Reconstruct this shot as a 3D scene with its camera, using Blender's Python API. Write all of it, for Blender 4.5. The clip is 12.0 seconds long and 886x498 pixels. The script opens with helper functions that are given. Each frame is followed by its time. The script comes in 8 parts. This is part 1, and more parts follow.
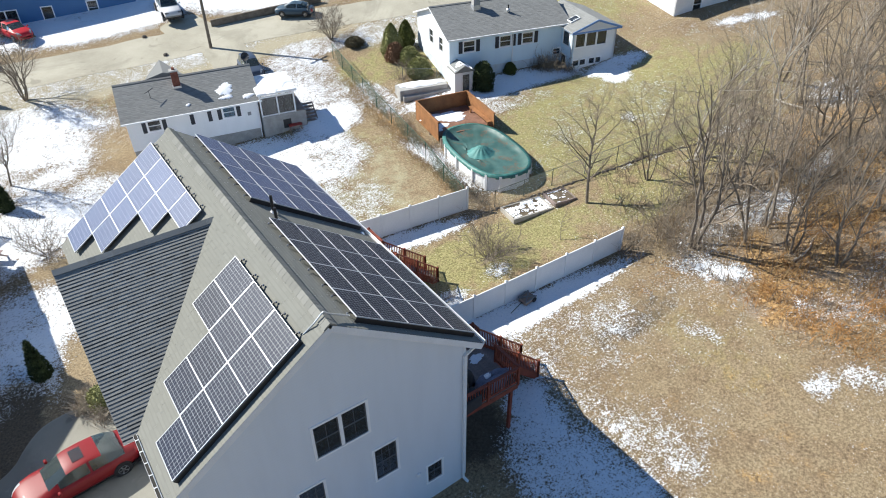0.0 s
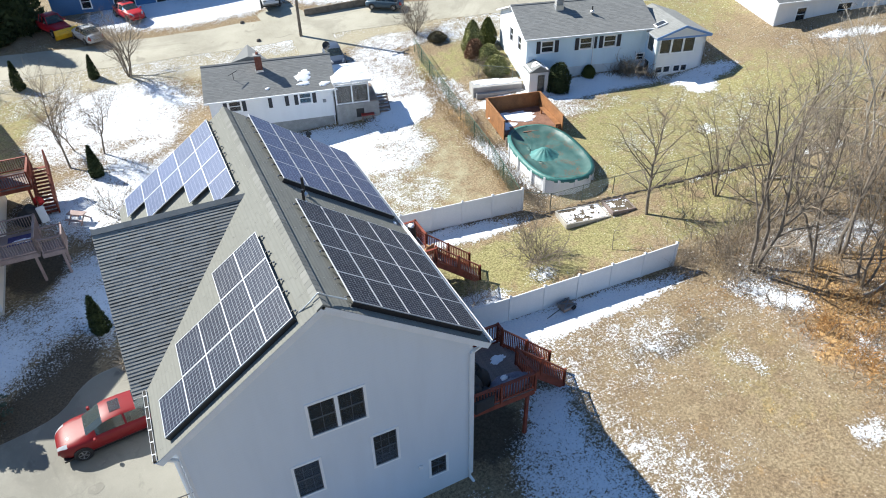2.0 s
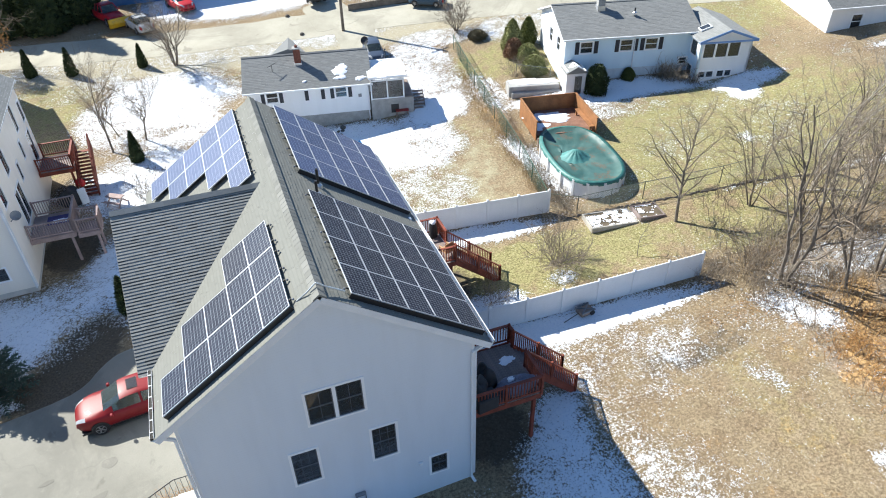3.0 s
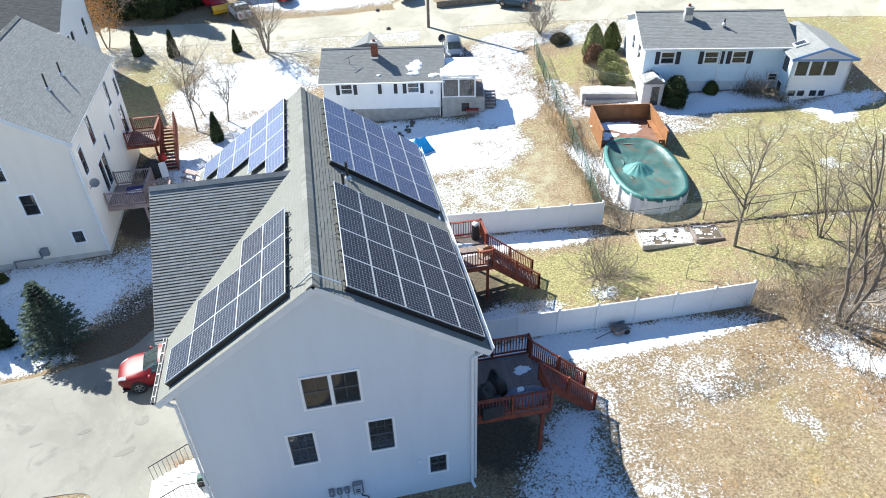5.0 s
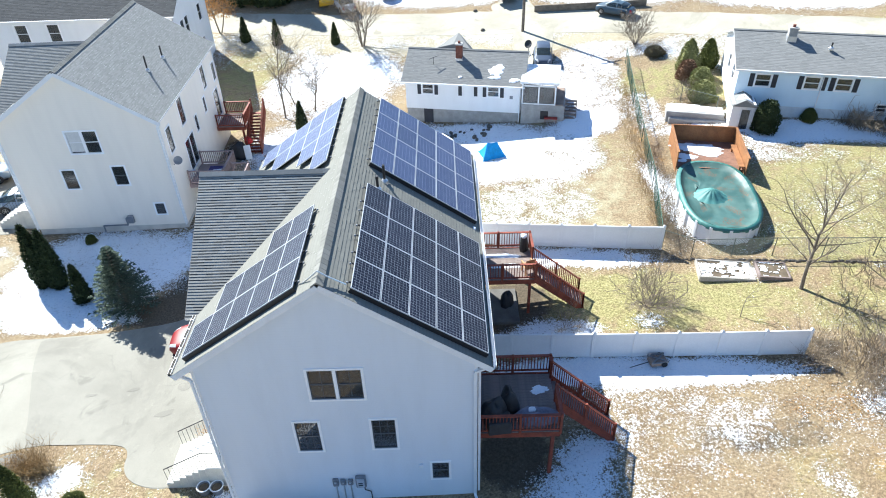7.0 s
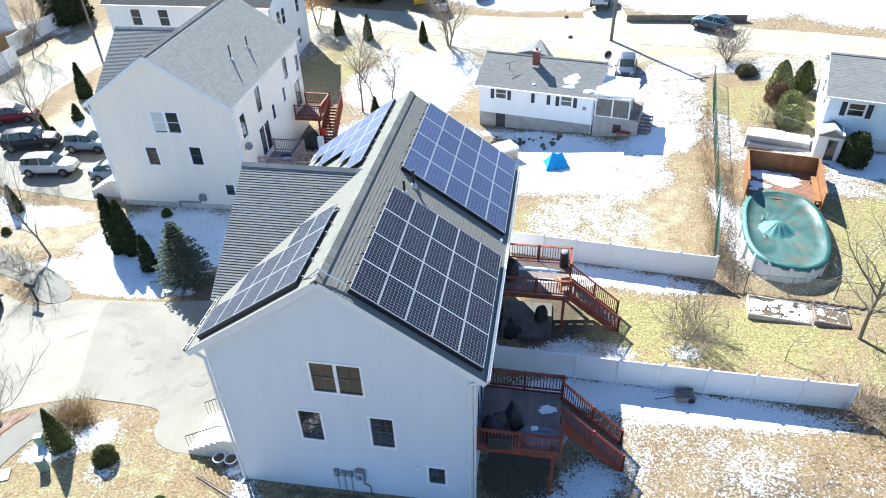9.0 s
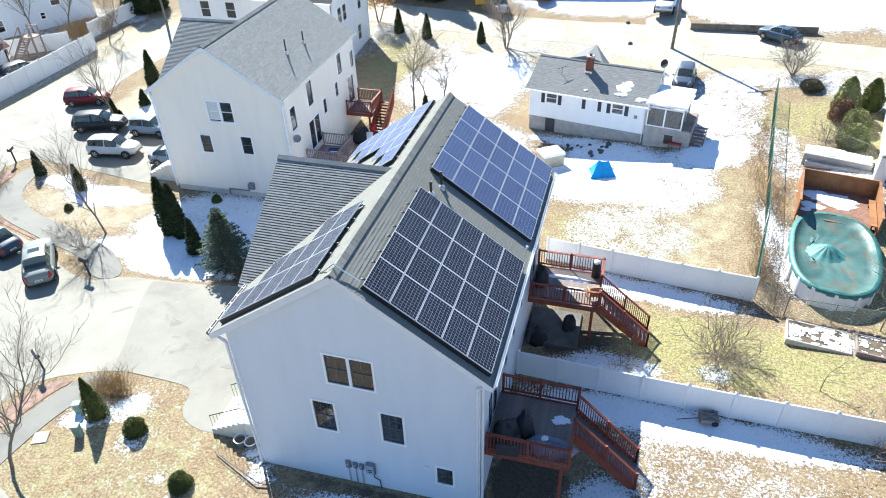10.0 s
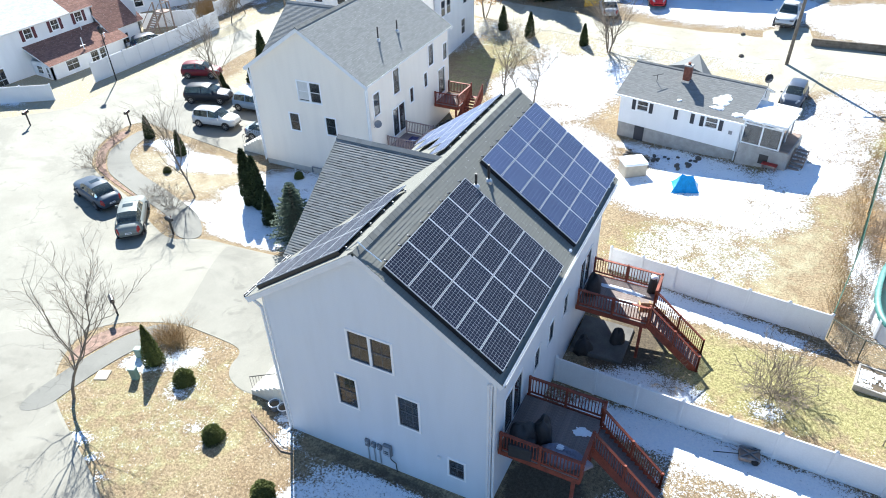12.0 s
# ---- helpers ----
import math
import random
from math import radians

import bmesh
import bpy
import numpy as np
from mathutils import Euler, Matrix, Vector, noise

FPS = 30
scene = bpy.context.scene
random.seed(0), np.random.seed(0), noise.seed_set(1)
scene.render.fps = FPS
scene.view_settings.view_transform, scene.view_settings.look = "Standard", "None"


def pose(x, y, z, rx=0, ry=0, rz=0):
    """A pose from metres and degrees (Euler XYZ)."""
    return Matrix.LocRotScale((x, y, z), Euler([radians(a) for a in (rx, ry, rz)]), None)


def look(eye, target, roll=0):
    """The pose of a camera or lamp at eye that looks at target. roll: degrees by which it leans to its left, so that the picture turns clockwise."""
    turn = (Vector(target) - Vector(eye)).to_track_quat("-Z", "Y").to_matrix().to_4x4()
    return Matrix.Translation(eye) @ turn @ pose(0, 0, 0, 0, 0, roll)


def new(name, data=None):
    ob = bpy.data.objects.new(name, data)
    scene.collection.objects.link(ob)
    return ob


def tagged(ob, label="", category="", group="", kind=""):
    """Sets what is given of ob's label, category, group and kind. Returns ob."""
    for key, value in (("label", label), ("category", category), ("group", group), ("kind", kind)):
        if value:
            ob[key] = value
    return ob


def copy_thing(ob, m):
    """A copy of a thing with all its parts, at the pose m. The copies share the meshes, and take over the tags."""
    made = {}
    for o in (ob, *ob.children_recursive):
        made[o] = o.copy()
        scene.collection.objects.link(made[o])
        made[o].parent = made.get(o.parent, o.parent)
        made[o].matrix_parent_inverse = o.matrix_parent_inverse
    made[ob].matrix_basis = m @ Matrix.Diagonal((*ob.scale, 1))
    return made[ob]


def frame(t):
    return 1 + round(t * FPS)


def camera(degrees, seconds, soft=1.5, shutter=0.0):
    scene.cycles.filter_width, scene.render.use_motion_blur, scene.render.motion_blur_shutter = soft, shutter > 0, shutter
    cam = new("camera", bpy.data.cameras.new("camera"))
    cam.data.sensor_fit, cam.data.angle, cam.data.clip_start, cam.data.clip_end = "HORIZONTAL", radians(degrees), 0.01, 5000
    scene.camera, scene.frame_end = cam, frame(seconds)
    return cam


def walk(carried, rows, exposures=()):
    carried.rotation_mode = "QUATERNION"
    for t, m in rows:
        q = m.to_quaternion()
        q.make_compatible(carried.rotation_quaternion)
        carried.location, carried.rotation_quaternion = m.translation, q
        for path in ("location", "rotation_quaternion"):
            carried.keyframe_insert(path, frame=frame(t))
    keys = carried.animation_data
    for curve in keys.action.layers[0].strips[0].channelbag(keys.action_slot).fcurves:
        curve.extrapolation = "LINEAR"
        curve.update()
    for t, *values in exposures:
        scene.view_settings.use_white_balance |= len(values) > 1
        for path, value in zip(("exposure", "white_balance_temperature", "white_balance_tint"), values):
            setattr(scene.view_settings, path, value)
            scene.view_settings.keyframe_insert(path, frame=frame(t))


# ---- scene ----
cam = camera(67.2, 12.0, soft=1.0)
METRES, EYE, TILT, LEAN, TURN = 16.63, 24.84, 0.0, 0.0, -34.5
ROWS = [
    (0.0, 0.0, 0.0, 0.0, -0.45, -36.6, 0.61),
    (0.5, 0.0374, 0.0004, -0.002, 1.8, -36.63, 0.72),
    (1.0, 0.0765, 0.002, -0.0045, 4.17, -36.59, 0.86),
    (1.5, 0.1159, 0.003, -0.0087, 6.67, -36.53, 0.95),
    (2.0, 0.1563, 0.0086, -0.013, 9.05, -36.5, 1.05),
    (2.5, 0.1936, 0.0173, -0.0173, 11.11, -36.48, 1.1),
    (3.0, 0.2324, 0.0257, -0.0215, 13.74, -36.49, 1.15),
    (5.0, 0.3906, 0.0822, -0.0172, 23.4, -36.44, 1.43),
    (5.5, 0.4288, 0.1018, -0.0134, 25.92, -36.42, 1.46),
    (6.0, 0.4688, 0.1253, -0.0079, 28.41, -36.47, 1.5),
    (6.5, 0.5039, 0.1487, -0.0007, 30.84, -36.47, 1.53),
    (7.0, 0.5374, 0.1725, 0.0097, 33.96, -36.47, 1.55),
    (9.0, 0.6716, 0.2879, 0.0322, 43.96, -36.4, 1.66),
    (9.5, 0.7026, 0.3179, 0.0353, 46.7, -36.38, 1.67),
    (10.0, 0.7308, 0.3486, 0.0414, 50.17, -36.33, 1.65),
    (10.5, 0.7558, 0.3818, 0.0429, 52.59, -36.31, 1.66),
    (11.0, 0.7788, 0.4119, 0.0408, 55.28, -36.26, 1.66),
    (11.5, 0.8042, 0.4397, 0.0307, 58.31, -36.15, 1.6),
    (12.0, 0.8244, 0.4699, 0.0186, 61.12, -36.04, 1.54),
]
walk(cam, [(t, pose(0, 0, EYE, TILT, LEAN, TURN) @ pose(METRES * x, METRES * y, METRES * z, 90 + pitch, roll, yaw)) for t, x, y, z, yaw, pitch, roll in ROWS],
     [(0.0, 0.75, 6290, 7), (2.5, 1.02, 6200, 6.5), (4.0, 1.19, 6110, 6), (5.5, 1.33, 6040, 5.5), (9.0, 1.54, 5980, 5.5), (12.0, 1.49, 5980, 5.5)])

# ---- world, sun ----
SUN_AZ = (-0.61, 0.79)          # where the sun stands, in plan
SUN_ELEV = radians(39.5)
world = bpy.data.worlds.new("sky")
scene.world = world
world.use_nodes = True
wn = world.node_tree
wn.nodes.clear()
sky = wn.nodes.new("ShaderNodeTexSky")
sky.sky_type, sky.sun_disc = "NISHITA", False
sky.sun_elevation, sky.sun_rotation = SUN_ELEV, math.atan2(SUN_AZ[0], SUN_AZ[1])
sky.air_density, sky.dust_density, sky.ozone_density = 1.0, 0.0, 5.0
wbg = wn.nodes.new("ShaderNodeBackground")
wbg.inputs[1].default_value = 0.076
wout = wn.nodes.new("ShaderNodeOutputWorld")
wn.links.new(sky.outputs[0], wbg.inputs[0])
wn.links.new(wbg.outputs[0], wout.inputs[0])
sl = bpy.data.lights.new("sun", "SUN")
sl.energy, sl.angle, sl.color = 5.0, radians(0.53), (1.0, 0.945, 0.862)
sun_lamp = new("sun", sl)
sun_dir = Vector((SUN_AZ[0] * math.cos(SUN_ELEV), SUN_AZ[1] * math.cos(SUN_ELEV), math.sin(SUN_ELEV)))
sun_lamp.matrix_world = look(sun_dir * 60, (0, 0, 0))

# ---- materials ----
class Nodes:
    def __init__(self, name):
        self.m = bpy.data.materials.new(name)
        self.m.use_nodes = True
        self.t = self.m.node_tree
        self.bsdf = self.t.nodes["Principled BSDF"]
        self.co = self.t.nodes.new("ShaderNodeTexCoord").outputs["Object"]

    def put(self, socket, v):
        if isinstance(v, bpy.types.NodeSocket):
            self.t.links.new(v, socket)
        elif isinstance(v, (tuple, list)) and len(v) == 3 and len(socket.default_value) == 4:
            socket.default_value = (*v, 1)
        else:
            socket.default_value = v

    def noise(self, scale, detail=4, rough=0.55, dist=0.0, co=None):
        n = self.t.nodes.new("ShaderNodeTexNoise")
        self.put(n.inputs["Vector"], co or self.co)
        n.inputs["Scale"].default_value, n.inputs["Detail"].default_value = scale, detail
        n.inputs["Roughness"].default_value, n.inputs["Distortion"].default_value = rough, dist
        return n.outputs["Fac"]

    def voronoi(self, scale, co=None, out="Distance"):
        n = self.t.nodes.new("ShaderNodeTexVoronoi")
        self.put(n.inputs["Vector"], co or self.co)
        n.inputs["Scale"].default_value = scale
        return n.outputs[out]

    def math(self, op, a, b=0.0, c=0.0):
        n = self.t.nodes.new("ShaderNodeMath")
        n.operation = op
        self.put(n.inputs[0], a), self.put(n.inputs[1], b), self.put(n.inputs[2], c)
        return n.outputs[0]

    def ramp(self, v, lo, hi, a=0.0, b=1.0):
        n = self.t.nodes.new("ShaderNodeMapRange")
        n.interpolation_type = "SMOOTHSTEP"
        self.put(n.inputs[0], v)
        for i, x in enumerate((lo, hi, a, b)):
            self.put(n.inputs[i + 1], x)
        return n.outputs[0]

    def mix(self, f, a, b):
        n = self.t.nodes.new("ShaderNodeMix")
        n.data_type = "RGBA"
        self.put(n.inputs[0], f), self.put(n.inputs[6], a), self.put(n.inputs[7], b)
        return n.outputs[2]

    def xyz(self, co=None):
        n = self.t.nodes.new("ShaderNodeSeparateXYZ")
        self.put(n.inputs[0], co or self.co)
        return n.outputs

    def scaled(self, sx, sy, sz):
        n = self.t.nodes.new("ShaderNodeMapping")
        self.put(n.inputs[0], self.co)
        n.inputs["Scale"].default_value = (sx, sy, sz)
        return n.outputs[0]

    def attr(self, name):
        n = self.t.nodes.new("ShaderNodeAttribute")
        n.attribute_name = name
        return n.outputs["Fac"]

    def rnd(self):
        return self.t.nodes.new("ShaderNodeObjectInfo").outputs["Random"]

    def island(self):
        return self.t.nodes.new("ShaderNodeNewGeometry").outputs["Random Per Island"]

    def done(self, color, rough=0.7, height=None, bump=0.3, dist=0.02, metal=0.0, spec=None, transmission=None, coat=None):
        self.put(self.bsdf.inputs["Base Color"], color)
        self.put(self.bsdf.inputs["Roughness"], rough)
        self.put(self.bsdf.inputs["Metallic"], metal)
        if spec is not None:
            self.put(self.bsdf.inputs["Specular IOR Level"], spec)
        if transmission is not None:
            self.put(self.bsdf.inputs["Transmission Weight"], transmission)
        if coat is not None:
            self.put(self.bsdf.inputs["Coat Weight"], coat)
        if height is not None:
            n = self.t.nodes.new("ShaderNodeBump")
            n.inputs["Strength"].default_value, n.inputs["Distance"].default_value = bump, dist
            self.put(n.inputs["Height"], height)
            self.put(self.bsdf.inputs["Normal"], n.outputs[0])
        return self.m


def plain(name, c, rough=0.6, var=0.25, scale=3.0, fine=40.0, metal=0.0, bump=0.2, spec=None, coat=None):
    """A surface with blotches and fine grain round one colour."""
    n = Nodes(name)
    d = tuple(x * (1 - var) for x in c)
    l = tuple(min(1, x * (1 + var * 0.5)) for x in c)
    f = n.math("ADD", n.math("MULTIPLY", n.noise(scale), 0.6), n.math("MULTIPLY", n.noise(fine, 3), 0.4))
    return n.done(n.mix(n.ramp(f, 0.3, 0.7), d, l), rough, n.noise(fine, 3), bump, 0.01, metal, spec, coat=coat)


def siding(name, c, pitch=0.115):
    n = Nodes(name)
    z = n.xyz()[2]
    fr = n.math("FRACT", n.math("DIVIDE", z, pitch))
    # lap shade painted into the colour at the foot of each course
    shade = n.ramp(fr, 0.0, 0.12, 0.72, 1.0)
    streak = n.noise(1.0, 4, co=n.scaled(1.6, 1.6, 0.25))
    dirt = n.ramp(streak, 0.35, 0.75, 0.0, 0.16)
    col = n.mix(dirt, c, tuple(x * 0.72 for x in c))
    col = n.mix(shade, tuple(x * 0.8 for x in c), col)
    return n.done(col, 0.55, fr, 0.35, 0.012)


def shingles(name, c1, c2):
    """Laminated asphalt shingles: tabs differ in tone, grains in speckle."""
    n = Nodes(name)
    tone = n.math("ADD", n.math("MULTIPLY", n.island(), 0.7), n.math("MULTIPLY", n.noise(0.5, 4), 0.25))
    tone = n.math("ADD", tone, n.math("MULTIPLY", n.noise(45, 3), 0.3))
    return n.done(n.mix(n.ramp(tone, 0.2, 1.05), c1, c2), 0.95, n.noise(90, 2), 0.4, 0.01, spec=0.1)


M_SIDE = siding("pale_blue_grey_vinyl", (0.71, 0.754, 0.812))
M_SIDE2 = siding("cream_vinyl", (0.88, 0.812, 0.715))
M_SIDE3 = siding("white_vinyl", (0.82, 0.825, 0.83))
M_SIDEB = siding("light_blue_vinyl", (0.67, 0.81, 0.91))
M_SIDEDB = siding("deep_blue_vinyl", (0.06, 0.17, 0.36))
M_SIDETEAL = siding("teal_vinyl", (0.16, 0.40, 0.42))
M_TRIMB = plain("blue_gable_trim", (0.16, 0.30, 0.62), 0.5, 0.1)
M_CASE = plain("bright_white_casing", (0.90, 0.905, 0.91), 0.4, 0.05, 2, 30)
M_TRIM = plain("white_trim", (0.78, 0.79, 0.8), 0.45, 0.08, 2, 30)
M_CONC = plain("concrete", (0.36, 0.35, 0.33), 0.9, 0.3, 1.5, 30, bump=0.4)
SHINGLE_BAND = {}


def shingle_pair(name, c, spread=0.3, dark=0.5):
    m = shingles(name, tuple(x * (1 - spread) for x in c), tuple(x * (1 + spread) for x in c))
    # darker copy for the laminate bands; paints in the shadow between courses
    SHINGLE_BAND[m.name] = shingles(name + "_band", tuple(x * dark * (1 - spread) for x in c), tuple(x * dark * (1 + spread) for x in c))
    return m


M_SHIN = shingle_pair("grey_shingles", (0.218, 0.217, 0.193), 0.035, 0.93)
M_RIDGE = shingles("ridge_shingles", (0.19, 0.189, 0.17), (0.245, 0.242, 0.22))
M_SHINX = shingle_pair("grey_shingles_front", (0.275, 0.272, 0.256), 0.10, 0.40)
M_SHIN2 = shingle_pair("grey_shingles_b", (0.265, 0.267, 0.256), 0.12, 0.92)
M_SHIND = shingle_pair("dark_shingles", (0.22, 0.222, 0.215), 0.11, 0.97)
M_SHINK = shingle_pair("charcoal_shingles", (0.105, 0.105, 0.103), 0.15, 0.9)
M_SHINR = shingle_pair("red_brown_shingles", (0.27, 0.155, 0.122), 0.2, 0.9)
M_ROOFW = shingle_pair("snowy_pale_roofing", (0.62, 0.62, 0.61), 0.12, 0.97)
M_BLACK = plain("black_metal", (0.018, 0.018, 0.02), 0.45, 0.2)
M_ALU = plain("aluminium", (0.62, 0.64, 0.66), 0.35, 0.08, metal=0.7)
M_GREYM = plain("grey_metal", (0.22, 0.23, 0.25), 0.5, 0.15, metal=0.3)
M_RED = plain("red_stained_wood", (0.23, 0.050, 0.024), 0.7, 0.45, 2.2, 24, bump=0.35)
M_REDF = plain("weathered_deck_boards", (0.235, 0.185, 0.165), 0.8, 0.45, 1.8, 20, bump=0.4)
M_WOOD = plain("grey_brown_wood", (0.30, 0.225, 0.18), 0.8, 0.35, 1.8, 20, bump=0.4)
M_CEDAR = plain("orange_cedar", (0.30, 0.135, 0.05), 0.7, 0.4, 1.6, 20, bump=0.3)
M_VINYLF = plain("white_vinyl_fence", (0.80, 0.80, 0.80), 0.4, 0.07, 0.8, 14)
M_BRICK = plain("red_brick", (0.20, 0.07, 0.045), 0.85, 0.4, 5, 50)
M_SHUT = plain("dark_shutter", (0.03, 0.033, 0.045), 0.6, 0.3)
M_SHUTR = plain("red_shutter", (0.10, 0.02, 0.03), 0.6, 0.3)
M_TYRE = plain("tyre_rubber", (0.02, 0.02, 0.021), 0.85, 0.2)
M_RIM = plain("alloy", (0.5, 0.5, 0.52), 0.3, 0.15, metal=0.9)
M_BARK = plain("bark", (0.205, 0.172, 0.135), 0.95, 0.45, 2.5, 30, bump=0.6)
M_BARKL = plain("pale_bark", (0.50, 0.46, 0.40), 0.9, 0.4, 2.5, 30, bump=0.5)
M_TWIG = plain("twigs", (0.30, 0.24, 0.175), 0.95, 0.4, 0.6, 20)
M_TWIGP = plain("pale_twigs", (0.40, 0.345, 0.275), 0.95, 0.4, 0.6, 20)
M_THICK = plain("dark_stems", (0.17, 0.135, 0.10), 0.95, 0.4, 0.8, 20)
M_STRAW = plain("dry_stalks", (0.36, 0.24, 0.11), 0.9, 0.4, 1.0, 20)
M_RUST = plain("rusty_leaves", (0.44, 0.23, 0.075), 0.9, 0.45, 1.0, 20)
M_TARP = plain("blue_tarp", (0.02, 0.28, 0.62), 0.4, 0.25, 3, 12)
M_SNOWC = plain("snow", (0.86, 0.88, 0.92), 0.7, 0.08, 2.5, 18, bump=0.5)


def m_leaf(name, a, b):
    n = Nodes(name)
    return n.done(n.mix(n.math("ADD", n.math("MULTIPLY", n.island(), 0.6), n.math("MULTIPLY", n.noise(2.0), 0.4)), a, b), 0.75, spec=0.25)


M_ARB = m_leaf("arborvitae_green", (0.016, 0.028, 0.012), (0.065, 0.085, 0.03))
M_SPRUCE = m_leaf("spruce_blue_green", (0.03, 0.05, 0.036), (0.14, 0.185, 0.135))
M_YEW = m_leaf("yew_green", (0.034, 0.052, 0.015), (0.175, 0.185, 0.05))
M_JUN = m_leaf("olive_green", (0.11, 0.12, 0.045), (0.36, 0.36, 0.15))
M_BRNL = m_leaf("brown_foliage", (0.11, 0.062, 0.038), (0.28, 0.165, 0.10))


def m_glass(name, tint, rough=0.03):
    n = Nodes(name)
    return n.done(tint, rough, transmission=0.85)


M_GLASS = m_glass("window_glass", (0.22, 0.235, 0.25))
M_CGLASS = m_glass("car_glass", (0.22, 0.275, 0.27))


def m_paint(name, c):
    n = Nodes(name)
    f = n.noise(1.5, 5)
    return n.done(n.mix(n.ramp(f, 0.35, 0.75, 0, 0.2), c, tuple(x * 0.7 + 0.03 for x in c)), 0.45, spec=0.25, coat=0.12)


def m_cells(name, base, base2, line, bus, nx, ny, w, h, gap, corner, spec):
    """Solar cells behind glass: a grid of cells with cut corners on a pale backsheet."""
    n = Nodes(name)
    x, y, z = n.xyz()
    fx = n.math("FRACT", n.math("MULTIPLY", x, nx / w))
    fy = n.math("FRACT", n.math("MULTIPLY", y, ny / h))
    ax = n.math("ABSOLUTE", n.math("SUBTRACT", fx, 0.5))
    ay = n.math("ABSOLUTE", n.math("SUBTRACT", fy, 0.5))
    on = n.math("MAXIMUM", n.math("GREATER_THAN", ax, 0.5 - gap), n.math("GREATER_THAN", ay, 0.5 - gap))
    on = n.math("MAXIMUM", on, n.math("GREATER_THAN", n.math("ADD", ax, ay), 1.0 - corner))
    b = n.math("GREATER_THAN", n.math("ABSOLUTE", n.math("SUBTRACT", n.math("FRACT", n.math("MULTIPLY", fy, 3.0)), 0.5)), 0.455)
    b = n.math("MULTIPLY", b, bus)
    tone = n.math("ADD", n.math("MULTIPLY", n.rnd(), 0.7), n.math("MULTIPLY", n.noise(9), 0.5))
    col = n.mix(n.ramp(tone, 0.1, 1.1), base, base2)
    col = n.mix(b, col, tuple((p + q) / 2 for p, q in zip(base, line)))
    return n.done(n.mix(on, col, line), n.ramp(n.noise(3.5, 4), 0.3, 0.7, 0.38, 0.50), spec=spec)


# ---- ground form ----
def soft(v, lo, hi, k=6.0):
    """v held between lo and hi with soft ends."""
    a = lo + k * np.log1p(np.exp(np.clip((v - lo) / k, -40, 40)))
    return hi - k * np.log1p(np.exp(np.clip((hi - a) / k, -40, 40)))


def rise(x, y):
    """The height of the ground, which climbs from the cul-de-sac to the north-east."""
    x, y = soft(np.asarray(x, float), -55, 55, 4.0), soft(np.asarray(y, float), 3, 82, 3.0)
    dip = 0.75 * np.exp(-((x - 40) / 6) ** 2 - ((y - 37) / 5) ** 2) + 0.42 * np.exp(-((x - 11) / 7) ** 2 - ((y - 44.5) / 3.5) ** 2)
    return 1.53 + 0.00567 * x - 0.07468 * y + 0.00127 * x * x + 0.00112 * x * y + 0.00135 * y * y - dip


def G(x, y):
    return float(rise(x, y))


